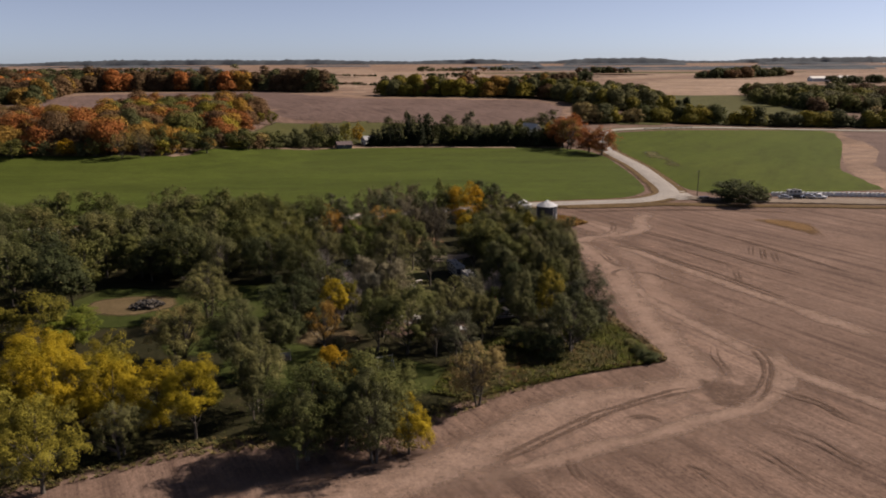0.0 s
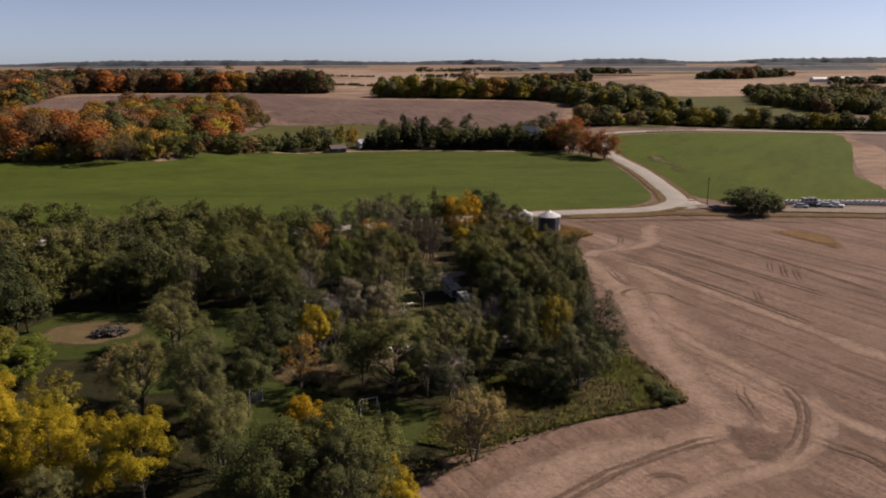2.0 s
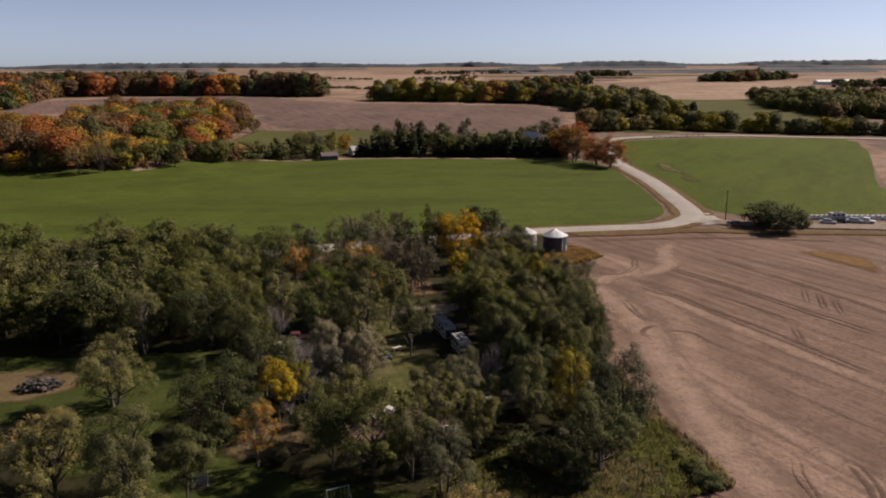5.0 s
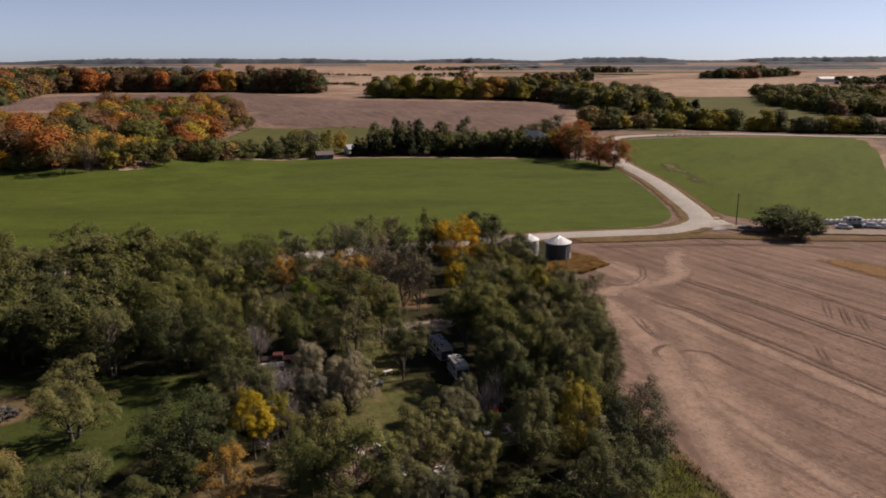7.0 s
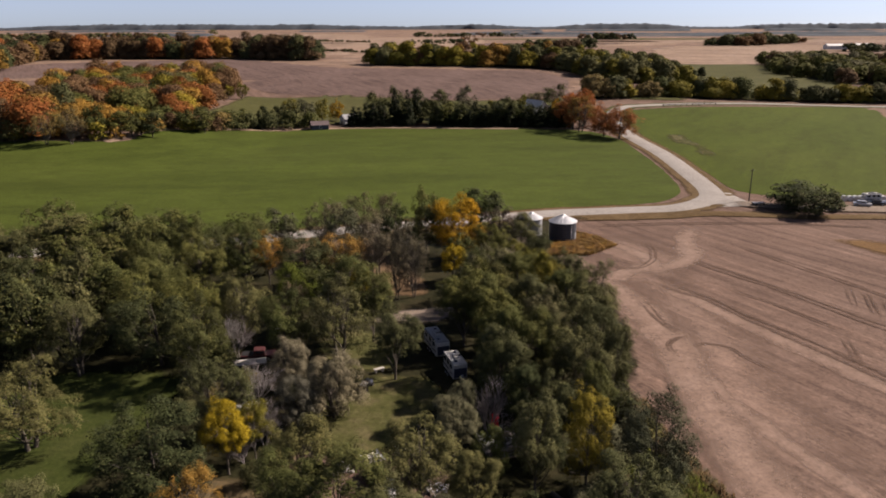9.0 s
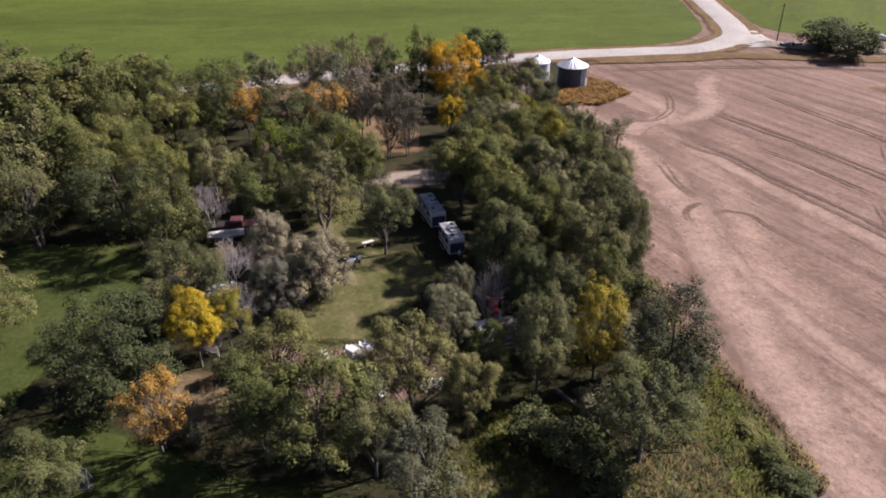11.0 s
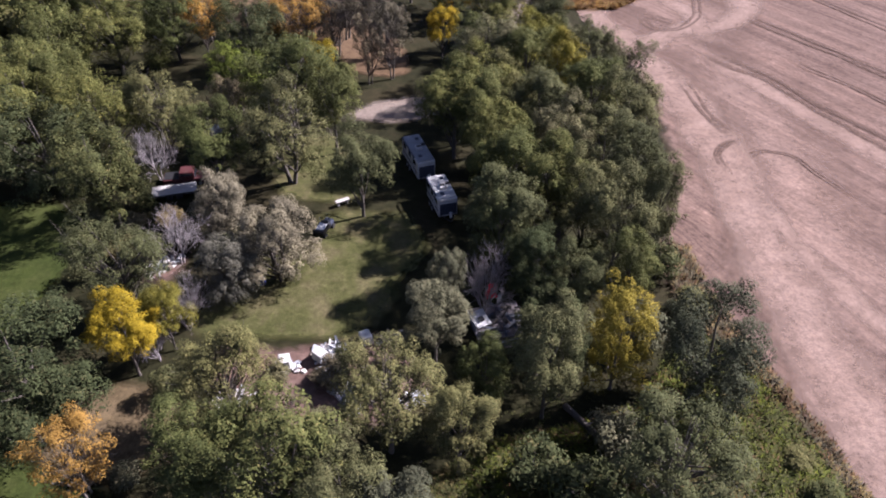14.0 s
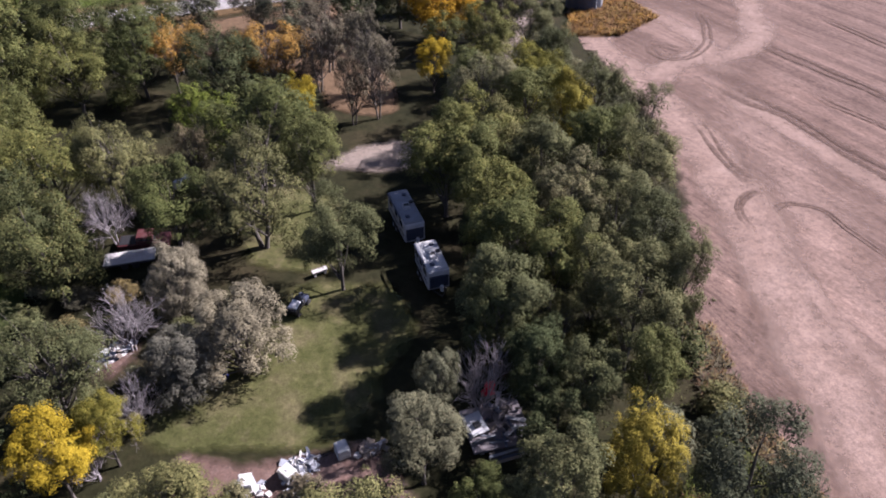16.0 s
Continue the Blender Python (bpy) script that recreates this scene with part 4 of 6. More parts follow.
tree("tan", -143.6, 331.4, 12.2, 10.3)
tree("tan", -135.6, 333.8, 13.8, 10.3)
tree("orange", -183.0, 368.2, 14.1, 15.2)
tree("orange", -171.2, 370.6, 15.9, 15.2)
tree("rust", -208.6, 369.1, 14.1, 15.3)
tree("rust", -196.8, 371.5, 15.9, 15.3)
tree("rust", -234.1, 444.2, 13.2, 16.0)
tree("rust", -221.7, 446.6, 14.8, 16.0)
tree("orange", -202.8, 346.1, 12.2, 10.8)
tree("orange", -194.5, 348.5, 13.8, 10.8)
tree("orange", -238.4, 603.8, 13.2, 11.1)
tree("orange", -229.7, 606.2, 14.8, 11.1)
tree("rust", -242.6, 569.6, 12.2, 13.4)
tree("rust", -232.2, 572.0, 13.8, 13.4)
tree("rust", -140.0, 414.4, 12.2, 9.8)
tree("rust", -132.4, 416.8, 13.8, 9.8)
tree("gold", -183.4, 537.5, 13.0, 22.2)
tree("brown", -176.3, 561.6, 13.2, 14.4)
tree("brown", -165.2, 564.0, 14.8, 14.4)
tree("orange", -169.5, 606.2, 12.2, 15.5)
tree("orange", -157.5, 608.6, 13.8, 15.5)
tree("lime", -122.4, 500.6, 9.4, 9.3)
tree("lime", -115.2, 503.0, 10.6, 9.3)
tree("dark", -154.8, 341.5, 11.3, 10.6)
tree("dark", -146.5, 343.9, 12.7, 10.6)
tree("green", -131.9, 346.3, 11.3, 10.8)
tree("green", -123.6, 348.7, 12.7, 10.8)
tree("dark", -120.0, 351.6, 9.4, 9.1)
tree("dark", -112.9, 354.0, 10.6, 9.1)
tree("green", -105.7, 373.5, 9.4, 8.9)
tree("green", -98.8, 375.9, 10.6, 8.9)
tree("green", -96.1, 400.8, 7.5, 8.3)
tree("green", -89.7, 403.2, 8.5, 8.3)
tree("dark", -85.2, 424.6, 8.5, 7.9)
tree("dark", -79.1, 427.0, 9.5, 7.9)
tree("lime", -75.9, 446.7, 11.0, 9.7)
tree("grey", -149.9, 391.6, 10.3, 8.1)
tree("grey", -143.6, 394.0, 11.7, 8.1)
tree("olive", -157.8, 334.9, 9.4, 8.7)
tree("olive", -151.1, 337.3, 10.6, 8.7)
tree("green", -192.9, 331.5, 9.0, 11.1)
tree("olive", -8.3, 79.5, 11.5, 8.6)
tree("dark", -17.4, 78.3, 10.2, 6.9)
tree("hedge", 98.4, 250.8, 7.2, 17.0)
tree("hedge", 109.2, 251.5, 4.6, 5.6)
tree("hedge", 100.3, 240.6, 8.5, 12.3)
tree("hedge", 108.6, 247.7, 3.5, 5.1)
tree("green", 10.8, 147.7, 12.7, 7.2)
tree("green", 9.4, 154.6, 13.0, 7.7)
tree("green", 9.6, 160.7, 12.7, 8.2)
tree("olive", 10.2, 135.7, 12.7, 7.2)
tree("green", -5.8, 111.6, 12, 10.4)
tree("green", -10.6, 112.6, 11, 7.4)
tree("olive", 1.2, 117.4, 11.5, 8.5)
tree("grey", 2.4, 108.0, 9, 7.2)
tree("olive", -1.3, 110.6, 10.2, 6.1)
tree("olive", 6.3, 115.0, 9.5, 5.2)
tree("tan", 4.5, 94.2, 9.6, 8.8)
tree("gold", -14.6, 89.3, 11.6, 5.9)
tree("dark", -25.0, 105.0, 10.4, 6.4)
tree("olive", -29.8, 101.1, 12.2, 6.1)
tree("olive", -25.3, 89.9, 9.0, 4.6)
tree("yellow", -4.4, 81.6, 8.0, 6.0)
tree("dark", -12.1, 83.3, 12.7, 9.6)
tree("orange", -19.6, 113.4, 8.6, 6.4)
tree("bare", -16.7, 129.7, 7.2, 5.2)
tree("bare", -18.2, 125.9, 6.0, 4.1)
tree("dark", -67.9, 176.3, 12.3, 8.6)
tree("dark", -85.5, 153.5, 12.5, 7.9)
tree("green", -94.7, 176.9, 12.7, 9.1)
tree("dark", -108.7, 162.7, 12.7, 8.1)
tree("olive", -72.0, 169.6, 12.4, 8.3)
tree("dark", -105.7, 175.8, 12.7, 9.3)
tree("green", -98.8, 166.2, 12.5, 9.4)
tree("dark", -130.4, 158.8, 12.7, 7.7)
tree("olive", -129.2, 173.6, 12.7, 7.4)
tree("olive", -113.8, 171.0, 12.7, 8.6)
tree("dark", -135.9, 164.7, 12.7, 9.4)
tree("olive", -102.0, 147.9, 12.7, 8.9)
tree("dark", -121.2, 179.7, 12.7, 7.4)
tree("green", -118.4, 144.7, 12.7, 9.2)
tree("olive", -88.4, 180.9, 12.7, 9.4)
tree("dark", -127.1, 168.0, 12.7, 10.2)
tree("green", -130.8, 145.9, 12.7, 8.5)
tree("green", -58.1, 178.5, 12.7, 10.1)
tree("olive", -125.6, 157.1, 12.7, 9.6)
tree("green", -75.6, 148.6, 12.5, 9.5)
tree("olive", -97.0, 155.4, 12.7, 8.2)
tree("green", -49.0, 183.1, 12.7, 8.1)
tree("green", -119.5, 163.1, 12.7, 10.3)
tree("dark", -113.1, 152.3, 12.7, 9.1)
tree("olive", -75.7, 185.9, 12.7, 7.3)
tree("dark", -138.7, 172.4, 12.4, 10.0)
tree("dark", -113.0, 184.8, 12.7, 9.2)
tree("green", -90.0, 148.2, 12.7, 8.1)
tree("green", -56.7, 154.8, 12.7, 9.9)
tree("green", -80.6, 180.9, 12.7, 8.5)
tree("olive", -104.9, 186.7, 12.7, 8.5)
tree("green", -158.5, 108.6, 12.7, 12.2)
tree("olive", -140.9, 128.4, 12.7, 12.0)
tree("olive", -158.8, 152.6, 12.7, 11.4)
tree("olive", -152.9, 138.4, 12.7, 10.7)
tree("olive", -158.4, 167.6, 12.7, 12.3)
tree("olive", -124.9, 131.8, 12.7, 11.2)
tree("olive", -110.7, 123.6, 12.7, 12.2)
tree("dark", -148.9, 159.7, 12.7, 12.0)
tree("dark", -173.5, 124.7, 12.7, 12.6)
tree("green", -151.2, 178.1, 12.7, 11.1)
tree("green", -174.5, 112.7, 12.7, 11.2)
tree("olive", -175.7, 178.1, 12.7, 10.9)
tree("olive", -173.7, 135.6, 12.7, 9.7)
tree("dark", -109.1, 138.1, 12.7, 10.5)
tree("olive", -146.6, 147.0, 12.7, 11.5)
tree("dark", -149.8, 122.7, 12.7, 10.3)
tree("green", -101.5, 128.0, 12.7, 11.2)
tree("olive", -177.8, 148.3, 12.7, 10.4)
tree("olive", -170.2, 165.4, 12.7, 11.1)
tree("dark", -161.2, 131.6, 12.7, 9.9)
tree("dark", -119.3, 116.1, 12.7, 11.2)
tree("olive", -135.2, 116.5, 12.7, 11.3)
tree("green", -148.2, 111.0, 12.7, 11.5)
tree("green", -162.3, 177.0, 12.7, 12.2)
tree("dark", -143.3, 138.6, 12.7, 10.0)
tree("dark", -168.7, 152.5, 12.7, 10.4)
tree("olive", -164.1, 121.8, 12.7, 10.9)
tree("green", -98.2, 139.6, 12.7, 10.1)
tree("green", -177.8, 158.6, 12.7, 12.3)
tree("olive", 27.2, 164.0, 11.6, 8.2)
tree("olive", 24.0, 173.0, 11.4, 8.4)
tree("olive", 20.6, 184.4, 10.8, 6.6)
tree("lime", 17.1, 177.2, 11.3, 8.2)
tree("green", 12.3, 184.9, 9.0, 7.0)
tree("grey", 21.9, 127.6, 4.6, 4.6)
tree("olive", 26.9, 131.3, 3.4, 4.0)
tree("olive", 15.0, 136.4, 7.9, 5.9)
tree("dark", 13.7, 126.2, 8.3, 6.4)
tree("dark", 25.2, 136.3, 4.6, 4.4)
tree("plum", 15.8, 206.5, 11.5, 7.0)
tree("grey", -16.0, 199.6, 12.7, 8.1)
tree("grey", -30.6, 206.3, 12.7, 8.8)
tree("taupe", -8.8, 215.1, 12.0, 7.9)
tree("green", -0.5, 217.7, 12.7, 7.1)
tree("green", 6.8, 198.7, 7.5, 6.0)
tree("green", -95.0, 103.2, 12.3, 8.8)
tree("green", -98.7, 70.8, 12.7, 10.5)
tree("green", -82.3, 89.2, 12.4, 10.3)
tree("green", -75.6, 99.4, 12.7, 9.4)
tree("green", -70.6, 82.6, 11.8, 9.5)
tree("green", -97.2, 87.1, 12.7, 10.8)
tree("yellow", -60.8, 104.6, 9.2, 9.0)
tree("lime", -76.9, 71.0, 12.2, 9.0)
tree("yellow", -87.6, 77.2, 12.7, 9.9)
tree("lime", -63.3, 89.0, 11.9, 9.4)
tree("green", -61.3, 75.0, 12.4, 10.4)
tree("green", -79.9, 108.7, 11.5, 9.8)
tree("lime", -100.0, 112.6, 11.9, 10.7)
tree("lime", -89.9, 112.2, 12.7, 10.9)
tree("lime", -103.3, 94.7, 12.7, 9.9)
tree("yellow", -102.7, 79.4, 12.7, 10.1)
tree("yellow", -85.8, 100.4, 12.7, 9.6)
tree("grey", 23.1, 155.2, 2.9, 4.9)
tree("grey", 12.8, 166.7, 2.7, 4.1)
tree("dark", 22.1, 168.1, 2.7, 3.8)
tree("dark", 22.7, 182.8, 3.2, 5.0)
tree("grey", 27.7, 152.4, 3.3, 3.8)
tree("grey", 13.9, 186.1, 3.3, 3.8)
tree("olive", 24.2, 188.6, 3.1, 4.3)
tree("dark", 23.5, 175.8, 2.6, 3.9)
tree("grey", 26.8, 163.4, 3.8, 3.5)
tree("grey", 7.2, 169.8, 4.0, 4.9)
tree("grey", 17.4, 164.9, 2.6, 4.9)
tree("dark", 10.2, 188.4, 4.3, 5.0)
tree("dark", 18.2, 192.2, 3.2, 3.7)
tree("grey", 16.2, 150.1, 3.5, 4.7)
tree("grey", 11.1, 171.3, 3.1, 4.6)
tree("dark", 19.9, 179.3, 3.1, 4.9)
tree("olive", 29.2, 167.6, 3.9, 4.3)
tree("olive", 10.9, 179.2, 3.6, 3.7)
tree("grey", 24.7, 192.2, 3.0, 4.2)
tree("dark", 26.0, 169.6, 3.0, 4.7)
tree("grey", 19.4, 157.3, 2.6, 4.6)
tree("dark", 9.8, 143.9, 2.7, 4.6)
tree("olive", 24.1, 177.2, 2.6, 5.0)
tree("dark", 22.3, 196.5, 3.6, 3.9)
tree("grey", 20.2, 186.7, 2.8, 3.8)
tree("dark", 17.3, 169.2, 4.3, 3.8)
tree("olive", 16.0, 177.7, 4.4, 3.7)
tree("dark", 14.4, 155.9, 3.7, 4.1)
tree("dark", 22.9, 173.2, 2.9, 4.7)
tree("grey", 24.0, 196.9, 2.4, 3.9)
tree("olive", 14.3, 181.3, 3.2, 4.1)
tree("grey", 16.1, 189.1, 3.0, 4.3)
tree("olive", 27.9, 156.4, 3.1, 4.3)
tree("dark", 19.4, 147.2, 4.5, 4.6)
tree("grey", 24.4, 187.5, 2.7, 4.7)
tree("dark", 22.3, 180.4, 2.2, 4.4)
tree("dark", 8.0, 175.2, 3.1, 5.0)
tree("dark", 7.8, 181.2, 2.6, 3.7)
tree("olive", 19.0, 175.3, 3.0, 4.0)
tree("dark", 18.6, 136.8, 4.3, 4.9)
tree("dark", 9.7, 153.9, 2.9, 4.1)
tree("dark", -66.5, 162.3, 2.7, 3.7)
tree("olive", -94.5, 180.7, 3.1, 3.5)
tree("green", -54.3, 165.6, 4.2, 5.0)
tree("green", -87.4, 155.6, 4.0, 4.7)
tree("green", -86.7, 168.9, 3.6, 4.3)
tree("olive", -68.6, 156.1, 4.0, 3.6)
tree("dark", -68.0, 195.1, 3.5, 4.8)
tree("olive", -98.3, 170.0, 2.9, 4.6)
tree("green", -47.2, 183.9, 3.0, 4.7)
tree("olive", -76.1, 160.8, 2.9, 4.8)
tree("green", -61.8, 194.8, 3.7, 4.9)
tree("green", -39.3, 197.3, 3.3, 5.0)
tree("green", -86.5, 192.0, 4.5, 4.2)
tree("dark", -51.0, 159.8, 3.9, 4.7)
tree("olive", -70.8, 179.9, 3.8, 4.1)
tree("dark", -46.2, 194.1, 2.6, 3.6)
tree("olive", -64.5, 183.0, 3.2, 4.0)
tree("green", -78.7, 172.4, 4.0, 4.3)
tree("dark", -84.6, 162.9, 2.9, 4.1)
tree("green", -69.4, 174.2, 3.3, 4.3)
tree("green", -73.7, 193.7, 4.0, 4.3)
tree("green", -88.3, 182.8, 3.3, 4.9)
tree("green", -34.9, 182.8, 3.9, 4.3)
tree("green", -55.8, 185.5, 3.1, 4.0)
tree("green", -56.8, 191.6, 4.0, 3.5)
tree("green", -75.9, 154.9, 4.2, 4.3)
tree("dark", -99.4, 150.7, 4.3, 4.6)
tree("dark", -37.7, 164.8, 4.0, 3.9)
tree("dark", -96.9, 191.2, 4.3, 4.5)
tree("green", -99.2, 176.8, 3.7, 4.5)
tree("dark", -48.7, 166.4, 4.4, 3.8)
tree("olive", -31.2, 168.1, 3.5, 4.7)
tree("dark", -78.2, 188.1, 2.6, 3.6)
tree("grey", -8.1, 123.9, 1.9, 2.5)
tree("grey", -17.3, 114.5, 2.3, 2.7)
tree("taupe", 1.0, 123.4, 2.0, 3.2)
tree("olive", -16.4, 122.4, 3.1, 2.8)
tree("grey", -4.1, 118.8, 2.1, 3.2)
tree("taupe", -3.6, 123.8, 2.0, 3.7)
tree("olive", -28.2, 136.1, 2.9, 3.4)
tree("grey", -18.0, 134.4, 1.7, 2.5)
tree("taupe", -26.1, 144.0, 1.7, 3.2)
tree("olive", -24.4, 130.2, 2.9, 3.1)
tree("tan", -24.9, 139.0, 2.7, 3.9)
tree("olive", -29.3, 141.0, 2.7, 2.7)
tree("olive", -15.4, 139.0, 2.9, 2.8)
tree("olive", -29.0, 129.6, 1.6, 3.6)
tree("tan", -22.2, 144.2, 2.2, 3.3)
tree("olive", -20.6, 131.6, 2.1, 4.0)
tree("grey", -29.8, 145.4, 2.7, 3.6)
tree("lime", -59.9, 95.1, 2.7, 3.4)
tree("olive", -41.0, 92.7, 2.2, 4.1)
tree("lime", -48.8, 92.0, 2.8, 3.2)
tree("dark", -39.5, 102.0, 2.9, 3.4)
tree("dark", -55.4, 88.4, 2.7, 3.7)
tree("dark", -59.2, 103.2, 3.0, 4.9)
tree("lime", -32.4, 95.4, 2.7, 3.4)
tree("olive", -50.4, 85.2, 3.4, 3.4)

# ---- woods in the distance ----
def wood(name, label, ring, spacing, hues, height, leaf_size=1.0, per_area=9.0, spread=1.0, seed=1, floor=True):
    """A stand of many trees inside an outline, one mesh for each hue of foliage and one for the stems."""
    gen = np.random.default_rng(seed)
    xs, ys = [p[0] for p in ring], [p[1] for p in ring]
    spots = []
    tries = int((max(xs) - min(xs)) * (max(ys) - min(ys)) / spacing ** 2 * 3)
    for _ in range(tries):
        x, y = min(xs) + gen.random() * (max(xs) - min(xs)), min(ys) + gen.random() * (max(ys) - min(ys))
        if inside(x, y, ring) and all((x - a) ** 2 + (y - b) ** 2 > spacing ** 2 * 0.55 for a, b in spots):
            spots.append((x, y))
    if floor:
        # floor sheet in the litter colour that is darkened for shade
        patch("wood_floor", "brush and leaf litter under a wood, coloured darker for shade", LITTER_SHADE, ring, 0.9, 8, 14, 1.0, False, feather=4.0)
    root = tagged(new(name), label, "wood", kind="stuff")
    names, weights = list(hues), np.array(list(hues.values()), float)
    gathered = {k: [] for k in names}
    verts, faces = [], []
    for x, y in spots:
        hue = names[int(gen.choice(len(names), p=weights / weights.sum()))]
        h = height * (0.72 + 0.5 * gen.random())
        w = spacing * spread * (0.5 + 0.25 * gen.random())
        z = land(x, y)
        clumps = [((x + c[0], y + c[1], z + c[2]), r) for c, r in round_clumps(gen, 9, w, -h * 0.04, h * 0.94, min(w * 0.42, h * 0.26), min(w * 0.68, h * 0.44), 0.2)]
        turn = gen.random() * 6.28
        clumps += [((x + w * 0.55 * math.cos(turn + a), y + w * 0.55 * math.sin(turn + a), z + h * 0.16), min(w * 0.5, h * 0.24)) for a in (0.0, 1.57, 3.14, 4.71)]
        gathered[hue].append(crown_points(gen, clumps, per_area, leaf_size, hollow=0.7))
        tube(verts, faces, [(x, y, z - 0.3), (x, y, z + h * 0.6)], [h * 0.022, h * 0.01], 4)
    for hue, packs in gathered.items():
        if packs:
            c, nrm, s = (np.concatenate([p[i] for p in packs]) for i in range(3))
            q = leaves(c, nrm, s, gen)
            crowns = meshed("crowns", q.tolist(), np.arange(len(q)).reshape(-1, 3).tolist(), LEAF[hue], root)
            soften(crowns.data, nrm, gen)
            tagged(crowns, kind="stuff")
    tagged(meshed("stems", verts, faces, BARK, root), kind="stuff")
    return root


AUTUMN = {"rust": 7, "orange": 7, "brown": 5, "gold": 0.5, "olive": 1.6, "tan": 1.5}
MIXED = {"brown": 6, "orange": 5, "rust": 5, "olive": 2, "lime": 1.2, "dark": 2, "green": 2, "mustard": 1}
DARKWOOD = {"brown": 9, "rust": 1.2, "dark": 3, "olive": 4, "orange": 1}
wood("west_wood", "autumn wood in orange, rust and brown at the crop edge", [(-330, 338), (-187, 338), (-163, 339), (-140, 341), (-137, 348), (-158, 370), (-184, 400), (-212, 412), (-251, 452), (-400, 560), (-430, 420)], 11.5, AUTUMN, 16, 0.85, 14.0, 1.4, seed=11)
wood("slope_wood", "mixed green and rusty wood on the slope", [(-255, 572), (-246, 612), (-205, 600), (-182, 625), (-150, 604), (-128, 545), (-122, 480), (-116, 430), (-110, 392), (-120, 362), (-136, 350), (-165, 385), (-195, 430), (-230, 500)], 11.5, MIXED, 14, 0.85, 14.0, 1.3, seed=23)
wood("hedge_wood", "green hedge trees along the crop edge", [(-122, 366), (-100, 390), (-60, 416), (-62, 424), (-100, 404), (-122, 384)], 6.5, {"green": 3, "dark": 3, "olive": 1}, 8.0, 0.75, 15, 1.6, seed=21)
wood("ridge_wood", "dark brown-green wood along the ridge", [(-700, 828), (-400, 848), (-338, 862), (-270, 858), (-210, 860), (-126, 812), (-122, 846), (-200, 905), (-400, 915), (-700, 890)], 10.5, DARKWOOD, 25, 1.8, 4.5, 1.8, seed=12)
wood("west_ridge_wood", "rusty wood on the western hill", [(-640, 590), (-430, 600), (-352, 655), (-380, 750), (-405, 840), (-700, 826)], 13.0, {"rust": 2, "brown": 6, "dark": 3, "orange": 2}, 19, 1.9, 4.2, 1.3, seed=22)
wood("middle_wood", "long narrow wood in yellow and brown", [(-62, 726), (0, 716), (70, 692), (100, 690), (100, 735), (0, 760), (-60, 752)], 10.0, {"brown": 4, "lime": 4, "mustard": 4, "orange": 2, "olive": 3}, 19, 1.2, 13, 1.35, seed=13)
wood("valley_wood", "dark green wood falling to the valley", [(95, 700), (120, 640), (165, 610), (190, 640), (190, 700), (220, 780), (190, 800), (110, 760)], 10.0, {"olive": 6, "lime": 4, "green": 3}, 19, 1.4, 10, 1.35, seed=14)
wood("road_trees", "row of trees along the far road", [(95, 516), (140, 533), (206, 548), (300, 533), (420, 505), (420, 518), (300, 547), (206, 562), (130, 548), (92, 528)], 8.5, {"olive": 4, "lime": 3, "green": 1, "mustard": 2, "tan": 2}, 13, 1.15, 9, 1.5, seed=15)
wood("east_wood", "dark green wood on the far side of the pasture", [(356, 868), (347, 769), (347, 702), (392, 684), (470, 640), (640, 640), (700, 720), (640, 900), (480, 1000), (400, 1000)], 14.5, {"dark": 1, "olive": 7, "brown": 1, "green": 3, "lime": 1, "grey": 2}, 17, 1.8, 4.6, 1.3, seed=16)
wood("pasture_trees", "few dark trees standing in the pasture", [(232, 790), (262, 800), (262, 806), (232, 798)], 8, {"dark": 1}, 9, 1.3, 8, 1.2, seed=17, floor=False)
for k, (ring, space, tall) in enumerate((
        ([(150, 1300), (260, 1330), (260, 1380), (150, 1350)], 24, 18),
        ([(480, 1460), (560, 1440), (740, 1620), (660, 1680)], 22, 20),
        ([(-60, 1600), (60, 1610), (60, 1640), (-60, 1630)], 30, 14),
        ([(370, 2100), (520, 2110), (520, 2150), (370, 2140)], 30, 20),
        ([(640, 1240), (760, 1260), (760, 1290), (640, 1270)], 20, 14),
        ([(-60, 2500), (260, 2560), (260, 2620), (-60, 2560)], 40, 16),
        ([(820, 1100), (1200, 1200), (1200, 1280), (820, 1180)], 28, 18),
        ([(-1500, 2300), (-900, 2500), (-900, 2580), (-1500, 2400)], 45, 16),
        ([(-900, 2050), (-820, 2060), (-820, 2090), (-900, 2080)], 25, 14),
        ([(-192, 1170), (-80, 1046), (-78, 1054), (-190, 1180)], 9, 4),
        ([(-380, 1945), (-160, 1745), (-158, 1756), (-378, 1958)], 14, 6),
        ([(595, 1630), (623, 1527), (632, 1530), (605, 1636)], 14, 8))):
    wood("far_wood", "distant dark tree belt on the plain", ring, space, {"dark": 3, "brown": 2, "olive": 2}, tall, 2.6, 3.2, 1.5, seed=40 + k, floor=False)
